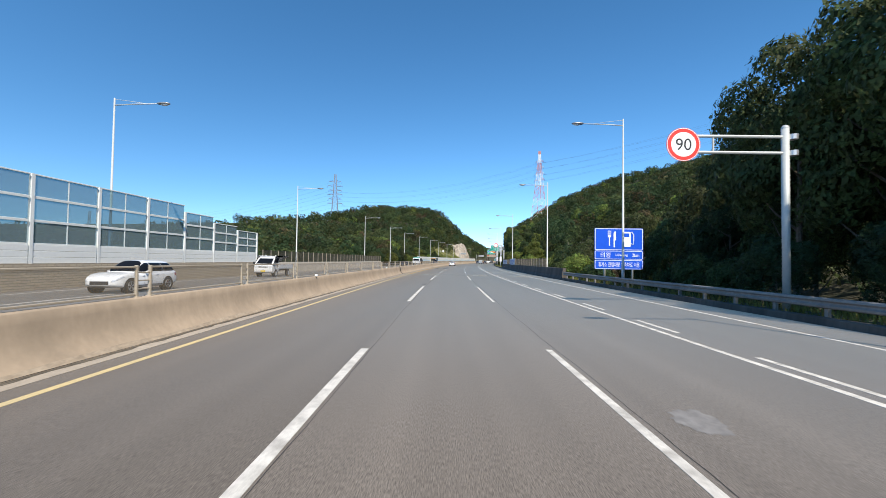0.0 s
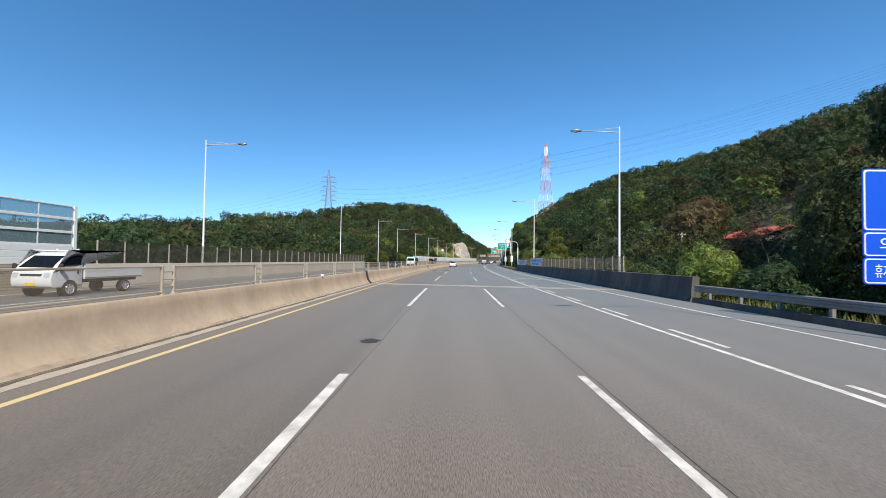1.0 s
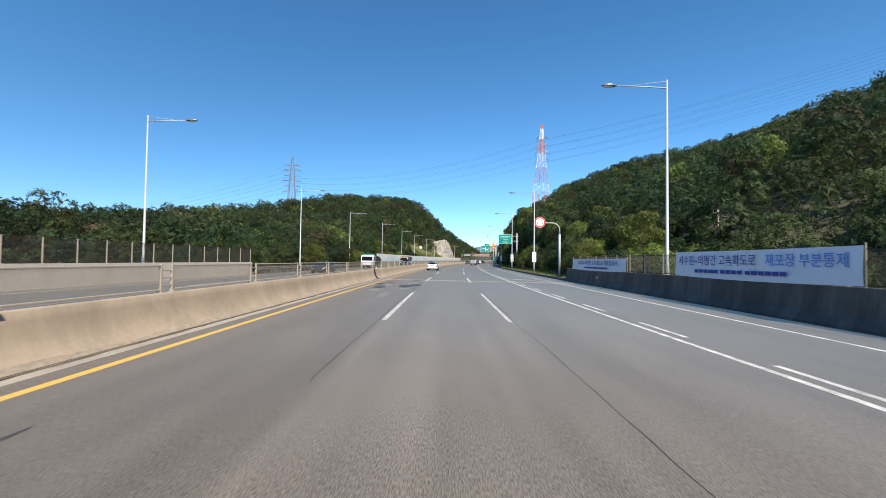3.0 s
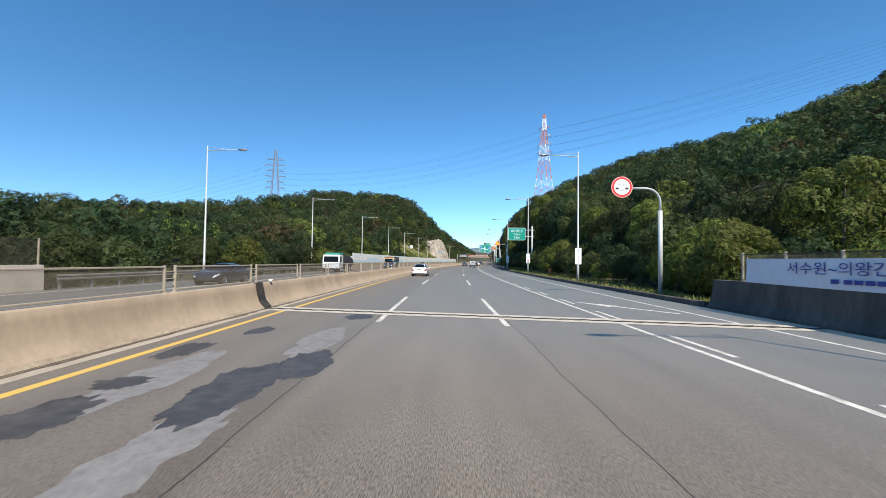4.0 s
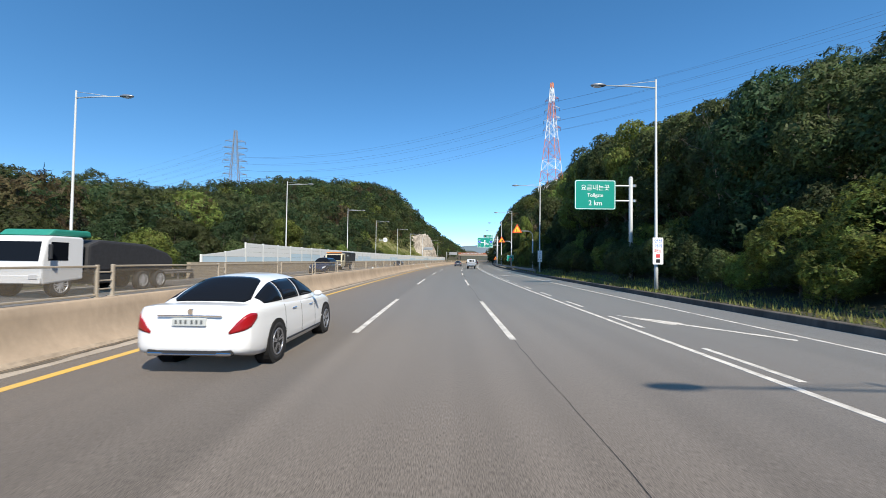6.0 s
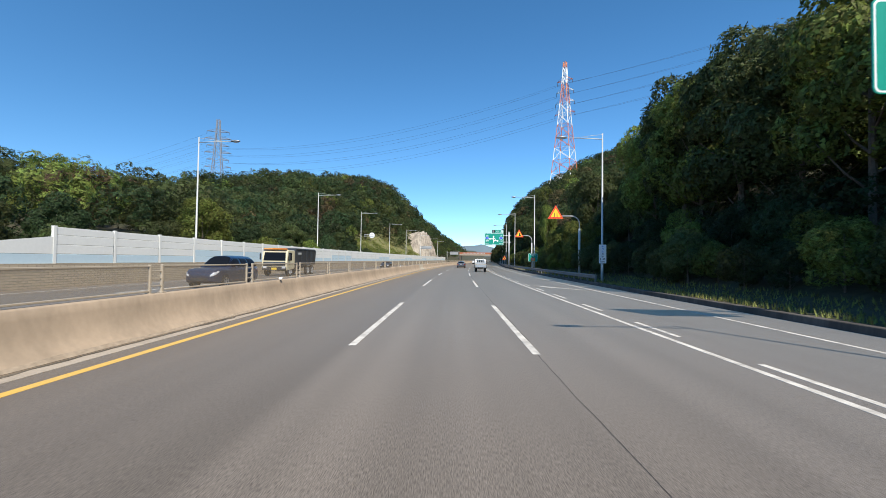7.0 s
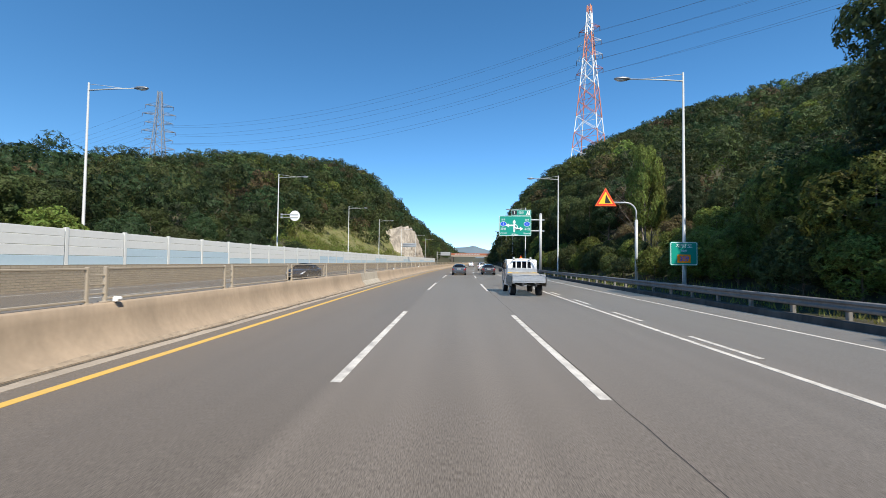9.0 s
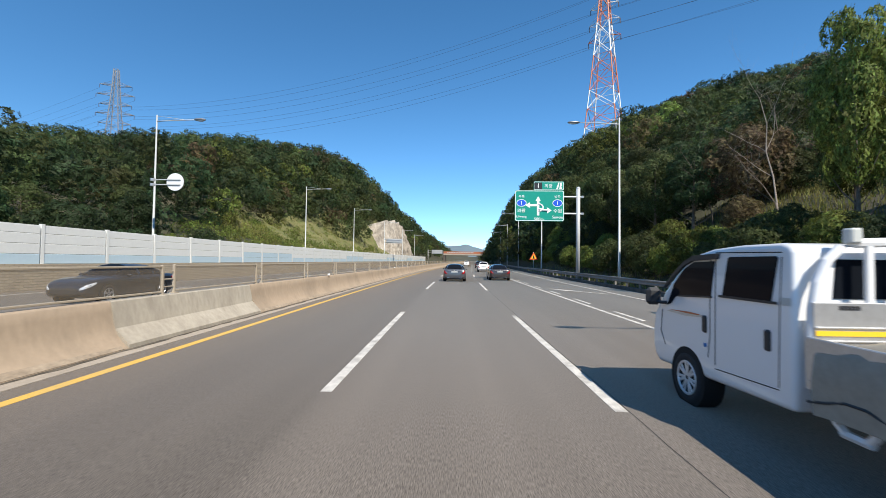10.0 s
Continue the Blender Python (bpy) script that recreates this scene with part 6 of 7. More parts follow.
def car(name, m, paint, label, kind="sedan", L=4.69, W=1.81, H=1.44, base=2.84, r=0.335, suv=False, plate_mat=PLATE_WHITE):
    root = tagged(empty(name, m), label, "car", "cars on the motorway")
    hw, front, rear = W / 2, L / 2, -L / 2
    ya, yb = base / 2 + 0.05, -base / 2 + 0.05
    belt = H * (0.655 if not suv else 0.60)
    hood, deck = H * (0.625 if not suv else 0.60), H * (0.685 if not suv else 0.63)
    low = 0.18 if not suv else 0.24
    wide = ((rear, hw * 0.60), (rear + 0.015, hw * 0.74), (rear + 0.05, hw * 0.855), (rear + 0.12, hw * 0.92), (rear + 0.3, hw * 0.965), (yb, hw * 0.998), (0, hw), (ya, hw * 0.99), (front - 0.45, hw * 0.955), (front - 0.2, hw * 0.88), (front - 0.06, hw * 0.76), (front, hw * 0.58))
    tops = ((rear, deck - 0.30), (rear + 0.015, deck - 0.20), (rear + 0.05, deck - 0.075), (rear + 0.11, deck - 0.012), (rear + 0.3, deck), (yb, belt + 0.035), (0, belt), (ya - 0.6, belt - 0.03), (ya, hood + 0.01), (front - 0.35, hood - 0.08), (front - 0.12, hood - 0.19), (front - 0.04, hood - 0.27), (front, hood - 0.36))
    lows = ((rear, low + 0.19), (rear + 0.05, low + 0.14), (rear + 0.3, low + 0.05), (yb, low), (ya, low), (front - 0.3, low + 0.03), (front, low + 0.15))
    stations = sorted(set([round(v, 4) for v in list(np.linspace(rear + 0.2, front - 0.2, 26)) + [rear, rear + 0.006, rear + 0.015, rear + 0.03, rear + 0.05, rear + 0.08, rear + 0.12, rear + 0.16, front - 0.14, front - 0.08, front - 0.04, front - 0.015, front]]))

    def line(points, y):
        px, pv = zip(*points)
        return float(np.interp(y, px, pv))

    def flank(y, g, out=0.0):
        """The point of the car's side at y and the share g of its height."""
        zl, zt, w = line(lows, y), line(tops, y), line(wide, y)
        return w + line(SIDE_X, g) + out, zl + 0.03 + g * (zt - zl - 0.03)

    secs = []
    for y in stations:
        zl, zt, w = line(lows, y), line(tops, y), line(wide, y)
        half = [(0.0, zl), (w - 0.11, zl)] + [flank(y, g) for g in (0, 0.1, 0.22, 0.35, 0.5, 0.6, 0.66, 0.76, 0.85, 0.94, 1.0)] + [(w * 0.72, zt + 0.018), (w * 0.4, zt + 0.032), (0.0, zt + 0.036)]
        secs.append([(x, y, z) for x, z in half] + [(-x, y, z) for x, z in half[-2:0:-1]])
    part("body", loft(secs), paint, root, smooth=True)
    # cabin: rounded sections along the car
    if suv:
        f0, f1, r1, r0 = ya - 0.42, ya - 1.10, rear + 0.42, rear + 0.10
    else:
        f0, f1, r1, r0 = ya - 0.36, ya - 1.20, yb + 0.24, rear + 0.36
    zb = belt - 0.03
    rise = H - zb
    roof = ((r0, 0.0), (r0 + (r1 - r0) * 0.5, rise * (0.54 if not suv else 0.62)), (r1, rise * (0.90 if not suv else 0.94)), (r1 + 0.4, rise * 0.985), (-0.1, rise), (f1, rise * 0.955), (f1 + (f0 - f1) * 0.5, rise * 0.55), (f0, 0.0))
    plan = ((r0, hw - 0.13), (r0 + 0.35, hw - 0.075), (yb + 0.4, hw - 0.055), (ya - 0.9, hw - 0.055), (f0 - 0.15, hw - 0.10), (f0, hw - 0.20))
    ys = np.linspace(r0, f0, 40)
    hs = np.maximum(smooth_line(roof, ys, 2), 0.001)
    ws = smooth_line(plan, ys, 2)

    def dome(y, a, out=0.0):
        h, w = float(np.interp(y, ys, hs)) + out, float(np.interp(y, ys, ws)) + out
        n = 2.0 / 3.2
        c, s_ = math.cos(a), math.sin(a)
        z = h * abs(s_) ** n
        x = math.copysign(abs(c) ** n * w * (1 - 0.19 * z / rise), c)
        return (x, y, zb + z)

    angles = [math.pi * k / 28 for k in range(29)]
    bm = bmesh.new()
    g = [[bm.verts.new(dome(float(y), a)) for a in angles] for y in ys]
    for p, q in zip(g, g[1:]):
        for k in range(28):
            bm.faces.new((p[k], p[k + 1], q[k + 1], q[k]))
    bmesh.ops.recalc_face_normals(bm, faces=bm.faces[:])
    part("cabin", bm, paint, root, smooth=True)

    def at_height(y, f, side, out=0.005):
        """On the cabin's side at the share f of the roof's height."""
        a = math.asin(min(1.0, f) ** 1.6)
        p = dome(y, a, out)
        return (side * p[0], p[1], p[2])

    span = ((r0 + 0.30, yb + 0.36, 0.05), (yb + 0.39, yb + 1.18, 0.0), (yb + 1.23, f0 - 0.22, 0.0)) if not suv else ((r0 + 0.16, yb + 0.28, 0.0), (yb + 0.31, yb + 1.15, 0.0), (yb + 1.2, f0 - 0.22, 0.0))
    for side in (-1, 1):
        for y0, y1, _ in span:
            rows = []
            for j in range(7):
                f = j / 6
                row = []
                for i in range(9):
                    y = y0 + (y1 - y0) * i / 8
                    h = float(np.interp(y, ys, hs)) / rise
                    z0, z1 = 0.15, max(0.16, min(0.80, h * 0.80))
                    row.append(at_height(y, (z0 + (z1 - z0) * f) / max(h, 0.05), side))
                rows.append(row)
            part("side_window", patch(rows), CAR_GLASS, root, smooth=True)
        for y in ((yb + 1.02, yb + 1.98) if kind != "far" else ()):
            x, z = flank(y - 0.2, 0.80)
            bm = bmesh.new()
            box(bm, (0.026, 0.2, 0.026), (side * (x + 0.005), y - 0.2, z), 0.01)
            part("door_handle", bm, CHROME, root)
        bm = bmesh.new()
        vs = bmesh.ops.create_uvsphere(bm, u_segments=12, v_segments=8, radius=0.5)["verts"]
        bmesh.ops.scale(bm, vec=(0.19, 0.11, 0.12), verts=vs)
        bmesh.ops.translate(bm, vec=(side * (hw + 0.06), f0 - 0.52, belt + 0.05), verts=vs)
        part("mirror", bm, paint, root, smooth=True)
        for y in (f0 - 0.45, yb + 1.205, yb + 0.38):
            pts = [(side * (flank(y, q)[0] + 0.0005), y, flank(y, q)[1]) for q in (0.16, 0.35, 0.5, 0.66, 0.85, 0.95)]
            bm = bmesh.new()
            tube(bm, pts, 0.004, 4)
            part("door_seam", bm, WELL, root)
        bm = bmesh.new()
        tube(bm, [(side * (flank(y, 0.12)[0]), y, flank(y, 0.12)[1]) for y in np.linspace(yb + r + 0.1, ya - r - 0.1, 6)], 0.018, 6)
        part("sill", bm, DARK_PLASTIC, root)
        for y in (ya, yb):
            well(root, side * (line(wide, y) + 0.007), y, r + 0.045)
            wheel(root, side * (hw - 0.095), y, r, 0.215)
        # lights follow the corners of the body
        def lamp(yy, g0s, g1s, out):
            rows = []
            for j in range(5):
                row = []
                for y, ga, gb in zip(yy, g0s, g1s):
                    x, z = flank(y, ga + (gb - ga) * j / 4, out)
                    row.append((side * x, y - (out if y < 0 else -out), z))
                rows.append(row)
            return patch(rows)
        back = [rear + q for q in (0.004, 0.012, 0.025, 0.05, 0.09, 0.14, 0.21, 0.30)]
        part("tail_light", lamp(back, (0.66, 0.62, 0.58, 0.55, 0.55, 0.58, 0.66, 0.78), (0.76, 0.84, 0.88, 0.88, 0.88, 0.88, 0.88, 0.86), 0.007), TAIL_RED, root, smooth=True)
        fore = [front - q for q in (0.012, 0.03, 0.06, 0.11, 0.18, 0.28, 0.42)]
        part("headlight", lamp(fore, (0.66, 0.62, 0.62, 0.64, 0.68, 0.74, 0.82), (0.84, 0.90, 0.92, 0.92, 0.92, 0.92, 0.90), 0.005), HEAD_LENS, root, smooth=True)
    # rear and front glass, rounded at the corners
    for nm, ya0, yb0 in (("rear_window", r0 + (0.17 if not suv else 0.10), r1 + (0.06 if not suv else -0.02)), ("windscreen", f0 - 0.10, f1 - 0.05)):
        rows = []
        for j in range(10):
            t = j / 9
            y = ya0 + (yb0 - ya0) * t
            edge = (0.79 if nm == "rear_window" else 0.86) - 0.11 * t - 0.10 * max(0, abs(t - 0.5) * 2 - 0.75) ** 2 * 16
            row = []
            for i in range(13):
                q = (i / 6 - 1) * edge
                row.append(dome(y, math.acos(math.copysign(abs(q) ** 1.6, q)), 0.006))
            rows.append(row)
        part(nm, patch(rows), CAR_GLASS, root, smooth=True)
    # plate, trim, bumper
    zp = deck - 0.235
    bm = bmesh.new()
    box(bm, (W * 0.70, 0.10, 0.12), (0, rear + 0.055, low + 0.16), 0.03)
    valance = part("rear_valance", bm, DARK_PLASTIC, root)
    bm = bmesh.new()
    box(bm, (W * 0.50, 0.02, 0.018), (0, rear - 0.002, low + 0.13), 0.006)
    for x in (-0.50, 0.50):
        box(bm, (0.22, 0.03, 0.045), (x, rear + 0.0, low + 0.135), 0.012)
    part("exhaust_trim", bm, CHROME, valance)
    bm = bmesh.new()
    box(bm, (0.50, 0.03, 0.115), (0, rear - 0.012, zp + 0.03), 0.005)
    pl = part("number_plate", bm, plate_mat, root)
    bm = bmesh.new()
    for i in range(6):
        box(bm, (0.032, 0.004, 0.055), (-0.185 + i * 0.07 + (0.02 if i > 2 else 0), rear - 0.030, zp + 0.03))
    part("plate_bars", bm, PLATE_INK, pl)
    bm = bmesh.new()
    box(bm, (W * 0.52, 0.03, 0.026), (0, rear - 0.003, zp + 0.115), 0.006)
    tube(bm, [(0, rear + 0.005, zp + 0.175), (0, rear + 0.05, zp + 0.175)], 0.042, 16)
    part("chrome_strip", bm, CHROME, root)
    bm = bmesh.new()
    box(bm, (W * 0.5, 0.03, 0.2), (0, front - 0.012, low + 0.26), 0.02)
    part("grille", bm, DARK_PLASTIC, root)
    return root


def small_truck(m, label, double=True, cargo=True, plate_mat=PLATE_WHITE):
    """A light flat-bed truck; its cab sits over the front wheels."""
    root = tagged(empty("light_truck", m), label, "truck", "trucks on the motorway")
    W = 1.70
    back = -0.08 if double else 0.95
    profile = [(2.30, 0.36), (2.41, 0.44), (2.46, 0.60), (2.45, 0.86), (2.40, 1.04), (2.30, 1.16), (2.10, 1.37), (1.80, 1.61), (1.55, 1.76), (1.32, 1.85), (1.05, 1.90), (0.6, 1.925), (back + 0.15, 1.925), (back + 0.03, 1.90), (back, 1.83), (back, 0.45)]
    part("cab", prism(profile, W, 0.06, 3), TRUCK_WHITE, root, smooth=True)

    def sheet(pts, x, side, thick=0.008):
        bm = bmesh.new()
        f = bm.faces.new([bm.verts.new((x, y, z)) for y, z in pts])
        r = bmesh.ops.extrude_face_region(bm, geom=[f])
        bmesh.ops.translate(bm, vec=(side * thick, 0, 0), verts=[v for v in r["geom"] if isinstance(v, bmesh.types.BMVert)])
        bmesh.ops.recalc_face_normals(bm, faces=bm.faces[:])
        return bm

    for side in (-1, 1):
        x = side * (W / 2 + 0.002)
        part("side_window", sheet([(2.04, 1.17), (1.94, 1.20), (1.84, 1.29), (1.74, 1.325), (1.08, 1.36), (1.00, 1.76), (1.40, 1.75), (1.62, 1.66), (1.86, 1.46)], x, side), CAR_GLASS, root)
        part("rain_visor", sheet([(2.06, 1.40), (1.80, 1.58), (1.56, 1.71), (1.40, 1.765), (0.93, 1.785), (0.91, 1.845), (1.36, 1.83), (1.58, 1.755), (1.84, 1.60), (2.09, 1.40)], x, side, 0.04), DARK_PLASTIC, root, "black rain visor")
        part("belt_moulding", sheet([(1.76, 1.305), (1.06, 1.345), (1.06, 1.365), (1.76, 1.325)], x, side, 0.012), DARK_PLASTIC, root)
        if double:
            part("side_window", sheet([(0.87, 1.385), (0.17, 1.385), (0.08, 1.79), (0.10, 1.805), (0.74, 1.805), (0.77, 1.79)], x, side), CAR_GLASS, root)
            part("belt_moulding", sheet([(0.93, 1.365), (0.10, 1.365), (0.10, 1.39), (0.93, 1.39)], x, side, 0.012), DARK_PLASTIC, root)
        for pts in ([[(1.07, 1.84), (1.10, 1.36), (1.10, 0.92), (1.14, 0.66)], [(0.98, 1.84), (1.00, 1.36), (1.01, 0.6)], [(0.04, 1.80), (0.07, 1.36), (0.09, 0.62)], [(0.04, 1.84), (0.98, 1.855)], [(0.09, 0.60), (1.01, 0.56)], [(2.18, 1.10), (2.22, 0.80), (2.10, 0.62)]] if double else [[(1.07, 1.84), (1.10, 0.62)], [(2.18, 1.10), (2.22, 0.80)]]):
            bm = bmesh.new()
            tube(bm, [(x, y, z) for y, z in pts], 0.005, 4)
            part("door_seam", bm, WELL, root)
        for y, z in (((1.20, 1.03), (0.22, 1.02)) if double else ((1.20, 1.03),)):
            bm = bmesh.new()
            box(bm, (0.035, 0.085, 0.20), (x, y, z), 0.017)
            part("door_handle", bm, DARK_PLASTIC, root)
        part("side_stripe", sheet([(1.98, 1.115), (1.55, 1.135), (1.30, 1.130), (1.30, 1.118), (1.55, 1.112)], x, side, 0.004), RED_PAINT, root, "thin red stripe")
        part("side_stripe", sheet([(2.06, 1.09), (1.98, 1.108), (1.56, 1.106), (1.24, 1.125), (1.24, 1.10), (1.60, 1.075)], x, side, 0.003), GALVANISED, root, "thin grey stripe")
        if double:
            bm = bmesh.new()
            box(bm, (0.004, 0.11, 0.07), (x, 0.0, 1.40), 0.002)
            part("sticker", bm, PLATE_WHITE, root, "small white sticker")
            bm = bmesh.new()
            tube(bm, [(x, 1.19, 0.79), (side * (W / 2 + 0.012), 1.19, 0.79)], 0.025, 12)
            part("fuel_cap", bm, BLUE_PLASTIC, root, "small blue cap")
        bm = bmesh.new()
        box(bm, (0.20, 0.11, 0.24), (side * (W / 2 + 0.14), 2.16, 1.28), 0.045)
        tube(bm, [(side * W / 2, 2.06, 1.20), (side * (W / 2 + 0.10), 2.12, 1.20)], 0.025, 6)
        part("mirror", bm, DARK_PLASTIC, root)
        bm = bmesh.new()
        box(bm, (0.30, 0.10, 0.26), (side * 0.67, 2.405, 0.90), 0.03)
        part("headlight", bm, HEAD_LENS, root)
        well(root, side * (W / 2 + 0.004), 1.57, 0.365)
        wheel(root, side * (W / 2 - 0.085), 1.57, 0.315, 0.20, STEEL_RIM, 7)
        wheel(root, side * (W / 2 - 0.16), -1.55, 0.29, 0.30, STEEL_RIM, 6)
    bm = quad_panel(((-0.76, 2.27, 1.21), (0.76, 2.27, 1.21), (0.70, 1.62, 1.735), (-0.70, 1.62, 1.735)), (0.02, 0.03), (0.98, 0.97), 0.04, 0.96, 0.03)
    part("windscreen", bm, CAR_GLASS, root)
    bm = bmesh.new()
    box(bm, (0.9, 0.04, 0.10), (0, 2.44, 0.92), 0.01)
    part("grille", bm, DARK_PLASTIC, root)
    bm = bmesh.new()
    box(bm, (0.42, 0.02, 0.14), (0, 2.46, 0.55), 0.004)
    part("number_plate", bm, plate_mat, root)
    # bed
    bed0 = back - 0.10
    rear = -2.60
    bm = bmesh.new()
    box(bm, (W - 0.02, bed0 - rear, 0.08), (0, (bed0 + rear) / 2, 0.74), 0.01)
    part("bed_floor", bm, GALVANISED, root)
    for side in (-1, 1):
        bm = bmesh.new()
        box(bm, (0.035, bed0 - rear - 0.02, 0.36), (side * (W / 2 - 0.02), (bed0 + rear) / 2, 0.95), 0.008)
        part("side_board", bm, TRUCK_WHITE if not cargo else GALVANISED, root)
    bm = bmesh.new()
    box(bm, (W - 0.06, 0.03, 0.36), (0, rear, 0.95), 0.008)
    part("tail_board", bm, GALVANISED if cargo else TRUCK_WHITE, root)
    bm = bmesh.new()
    for x in (-0.34, 0.34):
        box(bm, (0.08, bed0 - rear + 0.4, 0.14), (x, (bed0 + rear) / 2, 0.60))
    part("chassis", bm, DARK_PLASTIC, root)
    if cargo:
        for side in (-1, 1):
            bm = bmesh.new()
            x = side * (W / 2 - 0.06)
            for y0, y1 in ((-0.35, -0.42), (-0.80, -0.72)):
                tube(bm, [(x, y0, 0.70), (x, y1, 0.50), (x, y1 - (0.08 if y0 > -0.5 else -0.06), 0.44)], 0.035, 6)
            tube(bm, [(x, -0.46, 0.44), (x, -0.70, 0.44)], 0.035, 6)
            part("tool_bracket", bm, TRUCK_WHITE, root, "white steel bracket")
            bm = bmesh.new()
            tube(bm, [(side * (W / 2 + 0.03), y, 0.66 + 0.05 * math.sin(y * 7)) for y in np.linspace(-0.25, -2.4, 14)], 0.012, 5)
            part("tie_rope", bm, DARK_PLASTIC, root, "dark tie rope")
    # guard frame, headboard and cab rear window
    part("rear_window", quad_panel(((-0.52, back - 0.002, 1.44), (0.52, back - 0.002, 1.44), (0.49, back - 0.002, 1.78), (-0.49, back - 0.002, 1.78)), (0.0, 0.0), (1.0, 1.0), 0.0, 1.0, 0.008), CAR_GLASS, root)
    bm = bmesh.new()
    arch = [(-0.80, 0.70), (-0.80, 1.10), (-0.79, 1.36), (-0.75, 1.58), (-0.67, 1.76), (-0.56, 1.87), (-0.42, 1.915), (0, 1.93)]
    arch = arch + [(-x, z) for x, z in arch[-2::-1]]
    tube(bm, [(x, bed0 - 0.02, z) for x, z in arch], 0.042, 10)
    for x in (-0.33, -0.03, 0.27):
        box(bm, (0.065, 0.045, 0.54), (x, bed0 - 0.03, 1.65), 0.01)
    part("guard_frame", bm, TRUCK_WHITE, root, smooth=False)
    for x in (-0.47, 0.47):
        bm = bmesh.new()
        box(bm, (0.10, 0.10, 0.13), (x, bed0 - 0.04, 1.975), 0.015)
        part("marker_lamp", bm, PLATE_WHITE, root)
    bm = bmesh.new()
    box(bm, (W - 0.06, 0.03, 0.68), (0, bed0 - 0.05, 1.08), 0.008)
    for z in (1.21, 1.10):
        box(bm, (W - 0.08, 0.02, 0.02), (0, bed0 - 0.068, z), 0.006)
    board = part("headboard", bm, GALVANISED, root, "grey steel headboard")
    bm = bmesh.new()
    box(bm, (W - 0.09, 0.006, 0.042), (0, bed0 - 0.070, 1.165))
    part("reflective_strip", bm, SIGN_YELLOW, board, "yellow reflective strip")
    bm = bmesh.new()
    for i in range(6):
        box(bm, (0.022, 0.004, 0.035), (-0.60 + i * 0.03, bed0 - 0.067, 1.375))
    part("stencil_bars", bm, SIGN_BLACK, board)
    if cargo:
        verts, faces, nx, ny = [], [], 12, 16
        cols = [(-0.885, 0.52), (-0.88, 0.78), (-0.87, 1.00), (-0.80, 1.05), (-0.6, 1.07), (-0.3, 1.09), (0.0, 1.10), (0.3, 1.09), (0.6, 1.07), (0.80, 1.05), (0.87, 1.00), (0.88, 0.78), (0.885, 0.52)]
        for i in range(ny + 1):
            for j, (x, z) in enumerate(cols):
                y = bed0 - 0.12 + (rear - bed0 + 0.08) * i / ny
                on_top = 3 <= j <= nx - 3
                fold = 0.018 * math.sin(i * 1.7 + j * 2.3) + 0.012 * math.sin(i * 3.1 + j)
                rise_ = 0.10 * math.sin(math.pi * min(1.0, i / 7)) if on_top else 0.03 * math.sin(math.pi * min(1.0, i / 7))
                verts.append((x + (0 if on_top else fold * (0.6 if x > 0 else -0.6)), y, z + rise_ + fold * (1 if on_top else 0.3)))
        for i in range(ny):
            for j in range(nx):
                a = i * (nx + 1) + j
                faces.append((a, a + 1, a + nx + 2, a + nx + 1))
        mesh_object("tarpaulin", verts, faces, TARP, root, "grey-brown tarpaulin tied over the load", smooth=True)
    return root


TARP = material("grey_tarpaulin", (0.30, 0.27, 0.215), 0.75, grain=0.1, scale=12, bump=0.3, bump_scale=9)
BLUE_PLASTIC = material("blue_plastic", (0.02, 0.16, 0.42), 0.5)
BLACK_TARP = material("black_tarpaulin", (0.03, 0.03, 0.032), 0.7, grain=0.2, scale=6, bump=0.4, bump_scale=5)
GREEN_TARP = material("green_cover", (0.02, 0.22, 0.16), 0.6, grain=0.1, scale=6)
TANK_GREY = material("dark_tank", (0.05, 0.052, 0.055), 0.35, 0.3)


